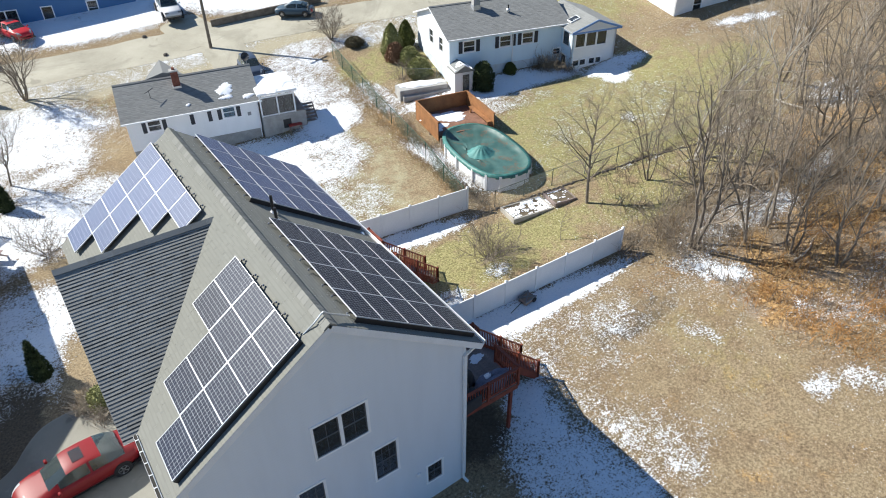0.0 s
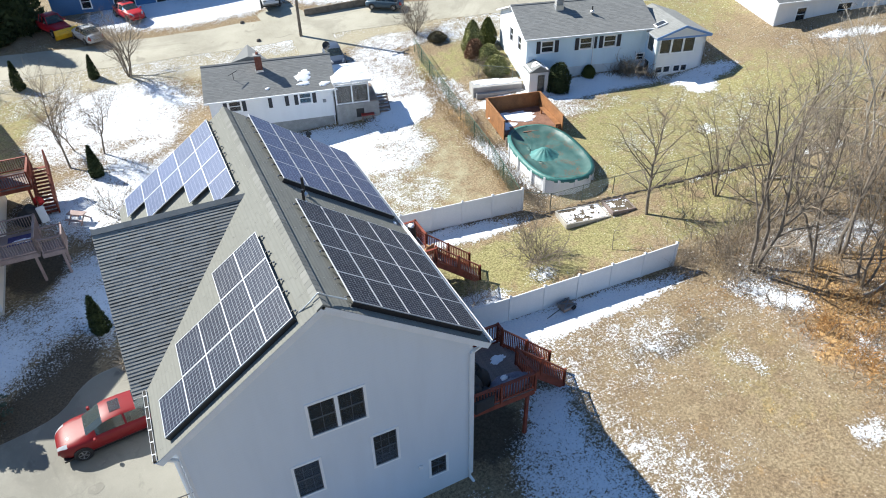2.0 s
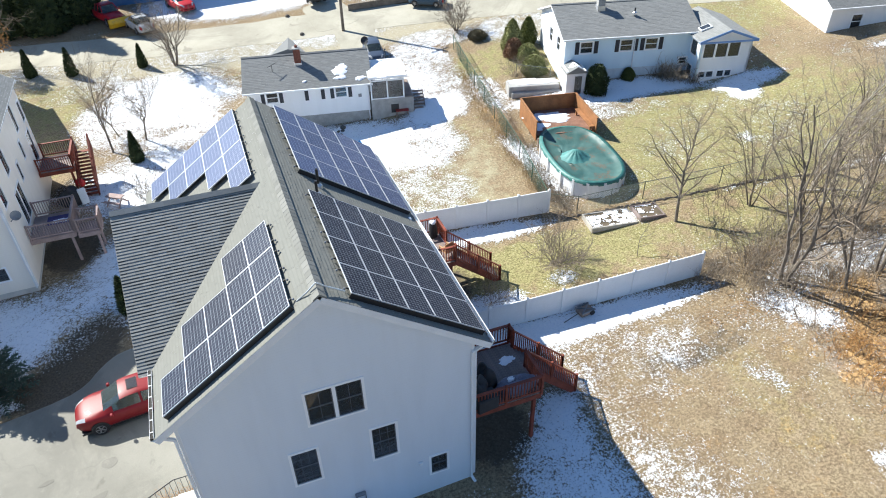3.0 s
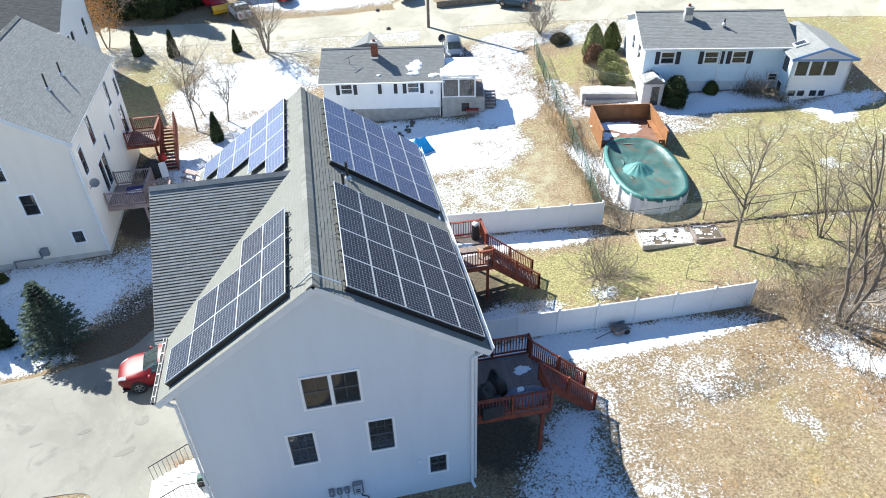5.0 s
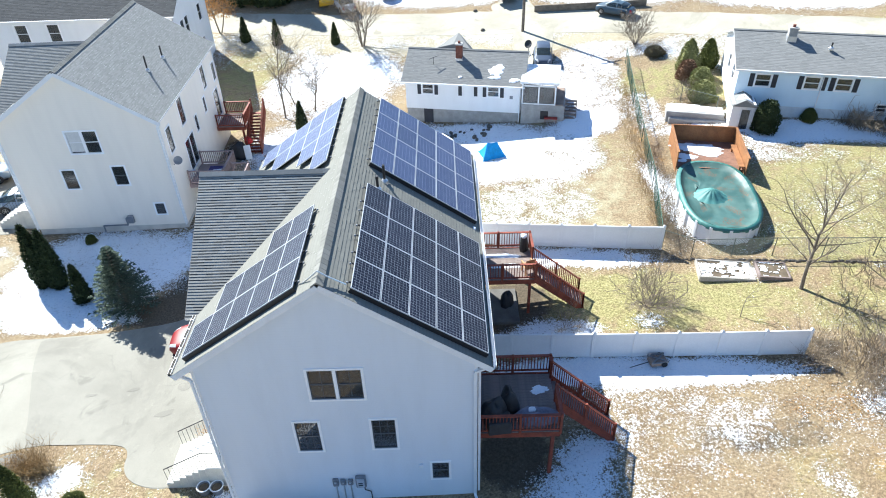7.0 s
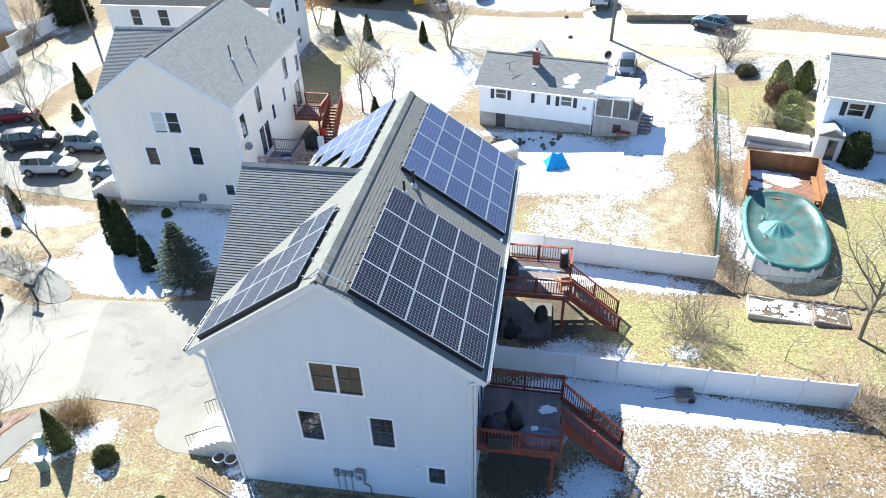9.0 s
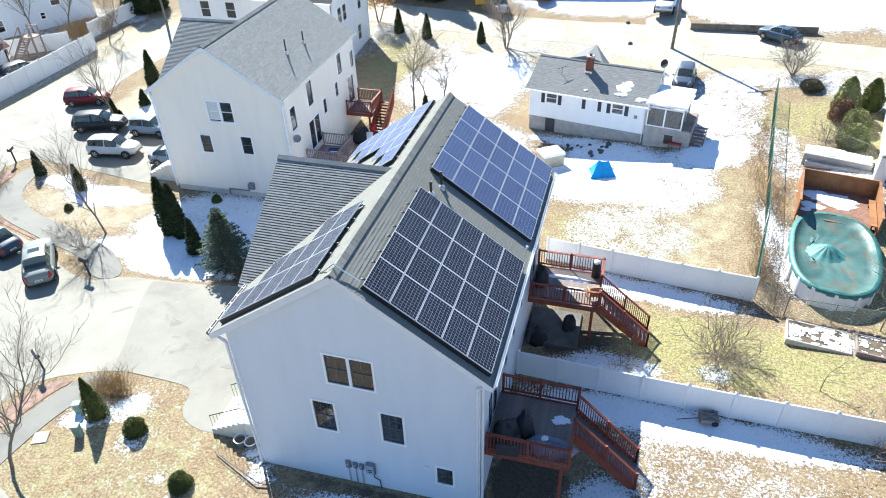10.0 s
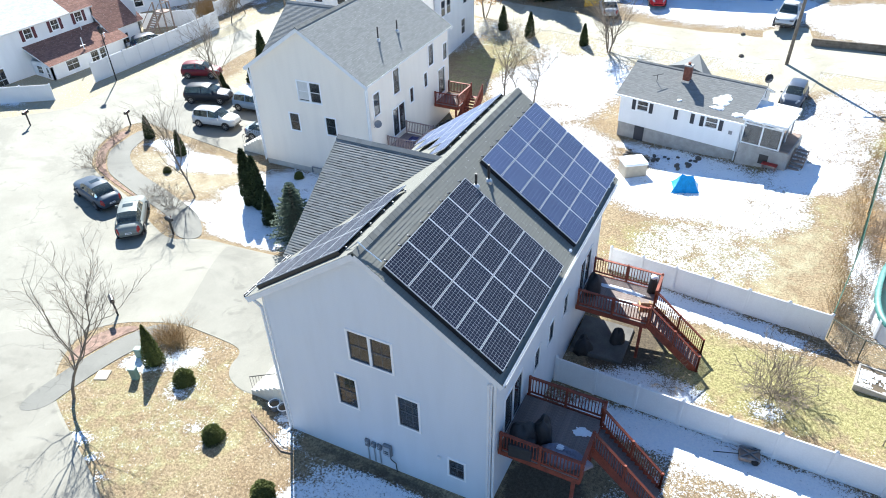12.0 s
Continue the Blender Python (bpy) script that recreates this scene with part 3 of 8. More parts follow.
def m_asphalt(name, a, b, crack=0.3, rough=0.75):
    n = Nodes(name)
    f = n.math("ADD", n.math("MULTIPLY", n.noise(0.25, 5, 0.6), 0.55), n.math("MULTIPLY", n.noise(50, 2), 0.45))
    col = n.mix(n.ramp(f, 0.32, 0.68), a, b)
    spots = n.ramp(n.noise(0.7, 4, 0.6, 0.6), 0.63, 0.72, 0, 0.5)
    col = n.mix(spots, col, tuple(x * 0.6 for x in a))
    col = n.mix(n.ramp(n.noise(0.13, 5, 0.7, 1.5), 0.5, 0.62, 0, 0.35), col, tuple(x * 0.72 for x in a))
    col = n.mix(n.ramp(n.noise(2.2, 5, 0.7), 0.6, 0.72, 0, 0.35), col, tuple(min(1, x * 1.25) for x in b))
    v = n.t.nodes.new("ShaderNodeTexVoronoi")
    v.feature = "DISTANCE_TO_EDGE"
    v.inputs["Scale"].default_value = 0.22
    wob = n.t.nodes.new("ShaderNodeVectorMath")
    wob.operation = "MULTIPLY_ADD"
    tex = n.t.nodes.new("ShaderNodeTexNoise")
    tex.inputs["Scale"].default_value = 0.9
    n.put(tex.inputs["Vector"], n.co)
    n.put(wob.inputs[0], tex.outputs["Color"])
    wob.inputs[1].default_value = (1.6, 1.6, 0)
    n.put(wob.inputs[2], n.scaled(1, 1, 0))
    n.put(v.inputs["Vector"], wob.outputs[0])
    line = n.math("MULTIPLY", n.ramp(v.outputs["Distance"], 0.004, 0.012, 1.0, 0.0), n.ramp(n.noise(0.3, 2), 0.5, 0.6, 0, crack))
    col = n.mix(line, col, tuple(x * 0.45 for x in a))
    return n.done(col, rough, n.noise(60, 2), 0.5, 0.01, spec=0.32)


M_ASPH = m_asphalt("sandy_worn_asphalt", (0.216, 0.204, 0.166), (0.318, 0.302, 0.25))
M_DRIVE = m_asphalt("grey_driveway_asphalt", (0.182, 0.172, 0.142), (0.272, 0.259, 0.217), 0.16)
M_WALKP = m_asphalt("pale_path_asphalt", (0.142, 0.138, 0.12), (0.212, 0.206, 0.18))
M_SAND = m_asphalt("sandy_road", (0.30, 0.277, 0.215), (0.46, 0.43, 0.345), 0.0, 0.9)
M_MULCH = plain("red_mulch", (0.28, 0.185, 0.14), 0.95, 0.6, 3, 18, bump=0.8)

sheet("road", [(-2, 4), (-4.5, 6.5), (-7.5, 7.8), (-10, 8.8), (-12, 9.8), (-13.6, 11.5), (-14.3, 13.5), (-13.0, 15.1), (-10, 16.4), (-6.1, 16.35), (-5.4, 15.9),
                (-5.35, 14.9), (-4.6, 14.1), (-3.1, 13.75), (-1.0, 14.6), (-0.2, 16), (-0.2, 26.8), (-3.6, 26.9), (-4.6, 26.2), (-5.6, 24.6), (-9.3, 23.85), (-12.3, 23.6), (-15.2, 23.4),
                (-17, 22.2), (-20, 23.4), (-23.5, 25.0), (-27, 26.0), (-30, 27.0), (-32.2, 29.5), (-33.2, 32.5), (-32.8, 34.9), (-28, 34.6), (-20, 33.6), (-18.6, 35.5),
                (-18.6, 42.8), (-27, 43.2), (-35, 45.5), (-35.5, 52), (-33, 66), (-38.5, 68), (-41, 52), (-41, 40), (-40, 34), (-44, 28), (-50, 22), (-60, 18), (-60, -10), (-2, -10)],
      M_ASPH, "worn sunlit asphalt of a cul-de-sac and its driveways", "road")
sheet("road", [(-6.1, 16.3), (-5.4, 15.9), (-5.35, 14.9), (-4.6, 14.1), (-3.1, 13.8), (-1.0, 14.6), (-0.25, 16), (-0.25, 26.7), (-3.6, 26.8), (-4.6, 26.1), (-5.6, 24.55), (-9.3, 23.8), (-12.2, 23.5), (-12.9, 23.45), (-13.0, 23.2), (-12.5, 21.4), (-11.7, 19.6), (-11.0, 18.0), (-10.5, 16.7), (-10.2, 16.35)],
      M_DRIVE, "grey asphalt driveway of the main house", "driveway", 0.024, 1.0)
sheet("road", [(-32.7, 34.8), (-28, 34.5), (-20, 33.65), (-18.65, 35.5), (-18.65, 42.7), (-27, 43.1), (-33.6, 44.8), (-33.4, 39.0)], M_DRIVE, "grey asphalt driveway of the neighbouring duplex", "driveway", 0.024, 1.0)
M_STREET = m_asphalt("pale_grey_street_asphalt", (0.19, 0.178, 0.146), (0.29, 0.274, 0.229), 0.25)
sheet("road", [(-2.2, 4), (-4.6, 6.4), (-7.6, 7.7), (-10.1, 8.7), (-12.1, 9.7), (-13.7, 11.4), (-14.4, 13.4), (-17.5, 12.0), (-22, 6.0), (-30, -9.6), (-2.2, -9.6)], M_STREET, "pale grey worn asphalt of the street", "road", 0.024, 1.2)
sheet("pavement", [(-12.6, 8.0), (-11.2, 8.6), (-11.2, 10.4), (-10.9, 13.0), (-10.3, 14.4), (-9.6, 15.9), (-11.2, 15.9), (-12.1, 14.0), (-12.6, 11.2)], M_WALKP, "pale asphalt footpath along the front lawn", "path", 0.032, 0.8)
sheet("pavement", [(-16.6, 22.5), (-15.0, 23.4), (-17.5, 25.6), (-22, 27.0), (-26.5, 28.2), (-29.2, 30.0), (-30.2, 33.4), (-31.6, 33.6), (-30.8, 29.4), (-28, 26.9), (-23, 25.4), (-19, 24.4)], M_WALKP, "pale asphalt footpath round the cul-de-sac", "path", 0.032, 0.8)
sheet("trim", [(-13.5, 11.8), (-12.7, 11.4), (-12.3, 14.0), (-11.6, 15.2), (-12.6, 14.9), (-13.6, 13.6)], M_MULCH, "reddish mulch strip between path and street", "mulch", 0.028, 0.8)
sheet("trim", [(-23, 25.3), (-28, 26.8), (-31, 29.3), (-31.8, 33), (-32.9, 32.4), (-31.9, 29.6), (-29.8, 27.2), (-27, 26.2), (-23, 25.15)], M_MULCH, "reddish mulch strip between path and street", "mulch", 0.028, 0.8)


def ribbon(name, line, width, mat, label, category, up=0.014):
    left, right = [], []
    r = random.Random(8)
    ws = width if isinstance(width, (list, tuple)) else [width] * len(line)
    fine, width = [], []
    for i in range(len(line) - 1):
        (x0, y0), (x1, y1) = line[i], line[i + 1]
        k = max(1, int(math.hypot(x1 - x0, y1 - y0) / 1.3))
        for j in range(k):
            f = j / k
            fine.append((x0 + (x1 - x0) * f + r.uniform(-0.1, 0.1), y0 + (y1 - y0) * f + r.uniform(-0.1, 0.1)))
            width.append(ws[i] + (ws[i + 1] - ws[i]) * f + r.uniform(-0.3, 0.3))
    line, width = fine + [line[-1]], width + [ws[-1]]
    for i, p in enumerate(line):
        a, b = Vector(line[max(i - 1, 0)]), Vector(line[min(i + 1, len(line) - 1)])
        d = (b - a).normalized()
        w = width[i]
        left.append((p[0] - d.y * w / 2, p[1] + d.x * w / 2))
        right.append((p[0] + d.y * w / 2, p[1] - d.x * w / 2))
    return sheet(name, left + right[::-1], mat, label, category, up)


def spot(x, y, a, b, turn, mat, label, seed):
    """A thin ragged patch on the paving."""
    r = random.Random(seed)
    c, q = math.cos(radians(turn)), math.sin(radians(turn))
    pts = []
    for i in range(14):
        k, t = r.uniform(0.75, 1.1), 2 * math.pi * i / 14
        u, v = a * k * math.cos(t), b * k * math.sin(t)
        pts.append((x + c * u - q * v, y + q * u + c * v))
    sheet("trim", pts, mat, label, "patch", 0.031, 0.6, 0.03)


M_TAR = m_asphalt("dark_patched_asphalt", (0.155, 0.146, 0.122), (0.225, 0.212, 0.178))
spot(-4.55, 18.0, 0.5, 0.2, 20, M_TAR, "dark worn patch in the driveway asphalt", 1)
spot(-8.6, 19.3, 0.3, 0.1, 10, M_TAR, "dark worn patch in the driveway asphalt", 2)
spot(-6.6, 19.6, 0.35, 0.12, 15, M_TAR, "dark worn patch in the driveway asphalt", 3)
spot(-4.1, 19.7, 0.36, 0.34, 0, M_TAR, "dark ring round a bleached spot in the driveway", 4)


ribbon("road", [(-32, 76), (-16, 71.6), (0, 67.4), (10, 64.9), (17.5, 63), (24.7, 60.4), (33, 56.6), (45, 50), (64, 39)], [5, 5, 5, 5, 5.5, 4.4, 4, 4, 4], M_SAND, "narrow sandy road with snow along its verges", "road")
ribbon("road", [(15.9, 68.4), (16.6, 62)], [4, 4.4], M_SAND, "sandy driveway beside the snowy yard", "driveway", 0.024)
ribbon("road", [(17.6, 62), (17.2, 57), (17.0, 51.5)], [4, 3.4, 3.2], M_SAND, "sandy driveway beside the small white house", "driveway", 0.024)

def far_woods():
    """Wooded rising land all round, beyond everything in view."""
    m, n = Mesh(), 240
    r = random.Random(4)
    for i in range(n):
        a = 2 * math.pi * i / n
        high = 9 + 26 * max(0.0, math.cos(a - 0.6)) + 3 * math.sin(7 * a) + r.uniform(-2.5, 2.5)
        for d, z in ((205, -4.0), (225, high * 0.55), (250, high), (300, high + 8)):
            m.v.append((d * math.cos(a), 30 + d * math.sin(a), z))
    m.f = [(4 * i + k, 4 * ((i + 1) % n) + k, 4 * ((i + 1) % n) + k + 1, 4 * i + k + 1) for i in range(n) for k in range(3)]
    tagged(new("backdrop", m.data("backdrop", plain("bare_far_woods", (0.105, 0.085, 0.068), 0.95, 0.5, 0.05, 0.6))), "distant bare brown wooded slopes round the place", "backdrop", kind="structure")


far_woods()

# ---- building parts ----
def wall_mesh(length, z0, z1, holes=(), thick=0.18, peak=None, peak_at=None):
    """A wall in its own x-z plane, outer face at y=0 and inner at y=thick, with openings (x0, x1, z0, z1) cut through, and a gable on top if peak."""
    m = Mesh()
    us = sorted({0.0, length, *[h[0] for h in holes], *[h[1] for h in holes]})
    zs = sorted({z0, z1, *[h[2] for h in holes], *[h[3] for h in holes]})
    for a, b in zip(us, us[1:]):
        for c, d in zip(zs, zs[1:]):
            if any(h[0] - 1e-6 < (a + b) / 2 < h[1] and h[2] < (c + d) / 2 < h[3] for h in holes):
                continue
            m.add([(a, 0, c), (b, 0, c), (b, 0, d), (a, 0, d)], [(0, 1, 2, 3)])
            m.add([(a, thick, c), (b, thick, c), (b, thick, d), (a, thick, d)], [(3, 2, 1, 0)])
    for a, b, c, d in holes:
        m.add([(a, 0, c), (b, 0, c), (b, 0, d), (a, 0, d), (a, thick, c), (b, thick, c), (b, thick, d), (a, thick, d)],
              [(0, 4, 5, 1), (1, 5, 6, 2), (2, 6, 7, 3), (3, 7, 4, 0)])
    if peak:
        pa = length / 2 if peak_at is None else peak_at
        m.add([(0, 0, z1), (length, 0, z1), (pa, 0, peak)], [(0, 1, 2)])
        m.add([(0, thick, z1), (length, thick, z1), (pa, thick, peak)], [(2, 1, 0)])
    for a, b in ((0.0, 1), (length, -1)):
        m.add([(a, 0, z0), (a, 0, z1), (a, thick, z1), (a, thick, z0)], [(0, 1, 2, 3)[::b]])
    return m.weld()


def window(parent, at, w, h, bars=(2, 3), double=False, shutters=None, casing=0.09, sash=True, blind=None, pale=False):
    """A window in the wall's opening: casing, sash bars and glass; x to the right, z up from the lower left corner, outer face at y=0."""
    fr = Mesh()
    c = casing
    for a in ((-c, -0.03, -c, w + c, 0.06, 0.0), (-c, -0.03, h, w + c, 0.06, h + c), (-c, -0.03, 0, 0, 0.06, h), (w, -0.03, 0, w + c, 0.06, h)):
        fr.box(*a)
    if double:
        fr.box(w / 2 - 0.06, -0.02, 0, w / 2 + 0.06, 0.06, h)
    f = part("window", fr, M_CASE, parent, "white window casing", at)
    s = Mesh()
    halves = [(0, w / 2 - 0.06), (w / 2 + 0.06, w)] if double else [(0, w)]
    for a, b in halves:
        e = 0.035
        s.box(a, 0.015, 0, a + e, 0.055, h).box(b - e, 0.015, 0, b, 0.055, h).box(a + e, 0.015, 0, b - e, 0.055, e).box(a + e, 0.015, h - e, b - e, 0.055, h)
        if sash:
            s.box(a + e, 0.012, h / 2 - 0.025, b - e, 0.055, h / 2 + 0.025)
        for i in range(1, bars[0]):
            x = a + (b - a) * i / bars[0]
            s.box(x - 0.009, 0.03, e, x + 0.009, 0.045, h - e)
        for i in range(1, bars[1]):
            z = h * i / bars[1]
            s.box(a + e, 0.03, z - 0.009, b - e, 0.045, z + 0.009)
    part("sash", s, M_TRIM if pale else M_BARS, f, "white sash bars" if pale else "dark sash with muntin bars")
    part("pane", Mesh().box(0.01, 0.034, 0.01, w - 0.01, 0.040, h - 0.01), M_GLASS, f, "dark reflecting glass")
    if blind:
        a, b, z = blind
        part("blind", Mesh().box(a, 0.018, z, b, 0.026, h - 0.02), M_BLIND, f, "pale window blind")
    if shutters:
        for x in (-c - shutters - 0.02, w + c + 0.02):
            m = Mesh().cbox(x, -0.035, -0.05, x + shutters, 0.0, h + 0.05, 0.008)
            for k in range(9):
                zz = 0.05 + (h - 0.2) * k / 8
                m.box(x + 0.04, -0.045, zz, x + shutters - 0.04, -0.033, zz + 0.05)
            part("shutter", m, M_SHUT, f, "dark slatted shutter")
    return f


M_BARS = plain("sash_grey", (0.10, 0.105, 0.115), 0.5, 0.1)
M_BLIND = plain("blind", (0.62, 0.62, 0.6), 0.8, 0.1)
M_DOORW = plain("white_door", (0.74, 0.75, 0.76), 0.5, 0.06)


def facing(x, y, turn, z=0.0):
    """The pose of a wall whose foot starts at (x, y) and runs along the direction turn (degrees); its outer side lies to the right of that way."""
    return pose(x, y, z, 0, 0, turn)


def opened_wall(parent, name, x, y, turn, length, z0, z1, specs, mat, thick=0.18, peak=None, label=""):
    """A wall with its windows. specs: (x0, z0, w, h, options)."""
    at = facing(x, y, turn)
    part(name, wall_mesh(length, z0, z1, [(a, a + w, b, b + h) for a, b, w, h, _ in specs], thick, peak), mat, parent, label, at)
    for a, b, w, h, o in specs:
        window(parent, at @ pose(a, 0, b), w, h, **o)


def slope(parent, name, mat, a0, a1, b0, b1, courses, clip=None, butt=0.014, thick=0.16, deck=True, seed=1, dash=False):
    """A shingled slope from the eave a0-a1 up to the ridge b0-b1, in overlapping courses of tabs. clip(z) gives the end of a course where a valley cuts it."""
    r = random.Random(seed)
    a0, a1, b0, b1 = (Vector(p) for p in (a0, a1, b0, b1))
    nrm = (a1 - a0).cross(b0 - a0).normalized()
    if nrm.z < 0:
        nrm = -nrm
    m, band = Mesh(), Mesh()
    for i in range(courses):
        f0, f1 = i / courses, min(1.0, (i + 1.12) / courses)
        l0, l1 = a0.lerp(b0, f0), a1.lerp(b1, f0)
        u0, u1 = a0.lerp(b0, f1), a1.lerp(b1, f1)
        if clip:
            l1, u1 = clip(l0, l1), clip(u0, u1)
        length = (l1 - l0).length
        if length < 0.1:
            continue
        x = 0.0
        cuts = [0.0]
        while x < length - 0.25:
            x += r.uniform(0.22, 0.34) if dash else r.uniform(0.16, 0.42)
            cuts.append(min(x, length))
        cuts[-1] = length
        turn = r.random() < 0.5
        for c, d in zip(cuts, cuts[1:]):
            turn = not turn
            t = butt * (r.uniform(0.9, 1.0) if dash else (1.0 if r.random() < 0.5 else 0.62))
            p, q = l0.lerp(l1, c / length), l0.lerp(l1, d / length)
            s, e = u0.lerp(u1, c / length), u0.lerp(u1, d / length)
            up = nrm * t
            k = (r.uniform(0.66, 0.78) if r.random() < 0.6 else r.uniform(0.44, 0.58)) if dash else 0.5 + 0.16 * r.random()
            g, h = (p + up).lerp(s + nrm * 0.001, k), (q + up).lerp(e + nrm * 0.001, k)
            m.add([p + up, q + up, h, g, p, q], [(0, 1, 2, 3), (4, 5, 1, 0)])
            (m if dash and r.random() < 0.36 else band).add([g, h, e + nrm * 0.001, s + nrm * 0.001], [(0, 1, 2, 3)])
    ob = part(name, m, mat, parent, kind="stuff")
    part("shingle_band", band, SHINGLE_BAND[mat.name], parent, "laminate bands of the shingles with course shadow painted darker", kind="stuff")
    if deck:
        e1, r1 = (clip(a0, a1), clip(b0, b1)) if clip else (a1, b1)
        k = [a0, e1, r1, b0]
        vs = [p - nrm * 0.004 for p in k] + [p - nrm * thick for p in k]
        part("roof_deck", Mesh().add(vs, [(0, 1, 2, 3), (7, 6, 5, 4), (0, 4, 5, 1), (1, 5, 6, 2), (2, 6, 7, 3), (3, 7, 4, 0)]), M_TRIM, parent, "white fascia and rake boards")
    return ob


def tri_cap(parent, p, q, width, mat, label="", drop=0.1, name="ridge_cap"):
    """Ridge caps: short overlapping saddles from p to q."""
    p, q = Vector(p), Vector(q)
    d = (q - p)
    n = max(2, int(d.length / 0.25))
    s = d.normalized().cross(Vector((0, 0, 1))).normalized() * width
    m = Mesh()
    for i in range(n):
        a, b = p + d * (i / n), p + d * ((i + 1.1) / n)
        up, lo = Vector((0, 0, 0.045)), Vector((0, 0, 0.038))
        m.add([a - s - Vector((0, 0, drop)) + up, a + up + Vector((0, 0, 0.02)), a + s - Vector((0, 0, drop)) + up,
               b - s - Vector((0, 0, drop)) + lo, b + lo + Vector((0, 0, 0.02)), b + s - Vector((0, 0, drop)) + lo,
               a - s - Vector((0, 0, drop + 0.05)), a + s - Vector((0, 0, drop + 0.05))], [(0, 1, 4, 3), (1, 2, 5, 4), (0, 6, 7, 2, 1)])
    return part(name, m, mat, parent, label, kind="stuff")


M_GUTSHADE = plain("gutter_shade", (0.022, 0.019, 0.015), 0.8, 0.4, 6, 40)


def gutter(parent, p, q, down=None, leaves=False):
    """An eave gutter from p to q with an optional downpipe; leaves lays in a dark strip for the inner shade."""
    p, q = Vector(p), Vector(q)
    d = (q - p).normalized()
    s = d.cross(Vector((0, 0, 1))) * 0.05
    prof = [(-1, 0.05), (-1, -0.05), (-0.5, -0.08), (0.6, -0.08), (1.15, 0.0), (1.15, 0.05), (1.0, 0.05), (0.95, -0.02), (0.5, -0.06), (-0.85, -0.06), (-0.85, 0.05)]
    vs = [e + s * a + Vector((0, 0, b)) for e in (p, q) for a, b in prof]
    n = len(prof)
    m = Mesh().add(vs, [(i, (i + 1) % n, n + (i + 1) % n, n + i) for i in range(n)] + [tuple(range(n - 1, -1, -1)), tuple(range(n, 2 * n))])
    gt = part("gutter", m, M_TRIM, parent, "white aluminium gutter")
    if leaves:
        # near-black bar painted as the shade in the trough
        part("gutter_shade_strip", Mesh().beam(p, q, 0.08, 0.07), M_GUTSHADE, gt, "dark strip standing for the shade inside the gutter")
        hang, k = Mesh(), int((q - p).length / 0.42)
        for i in range(k):
            c = p.lerp(q, (i + 0.5) / k) + Vector((0, 0, 0.047))
            hang.beam(c - s, c + s * 1.1, 0.035, 0.012)
        part("hanger", hang, M_TRIM, gt, "white gutter hangers", kind="stuff")
    if down:
        m = Mesh()
        for a, b in zip(down, down[1:]):
            m.beam(a, b, 0.10, 0.075)
        part("downpipe", m, M_TRIM, parent, "white downpipe")


def vent_pipe(parent, x, y, z, h=0.7, r=0.055):
    v = part("vent_pipe", Mesh().tube((x, y, z - 0.15), (x, y, z + h), r, r, 10), M_BLACK, parent, "black plumbing vent")
    part("flashing", Mesh().spin([(0.16, -0.1), (0.15, 0.04), (0.075, 0.12), (0.07, 0.13)], 12, (x, y, z)), M_ALU, v)


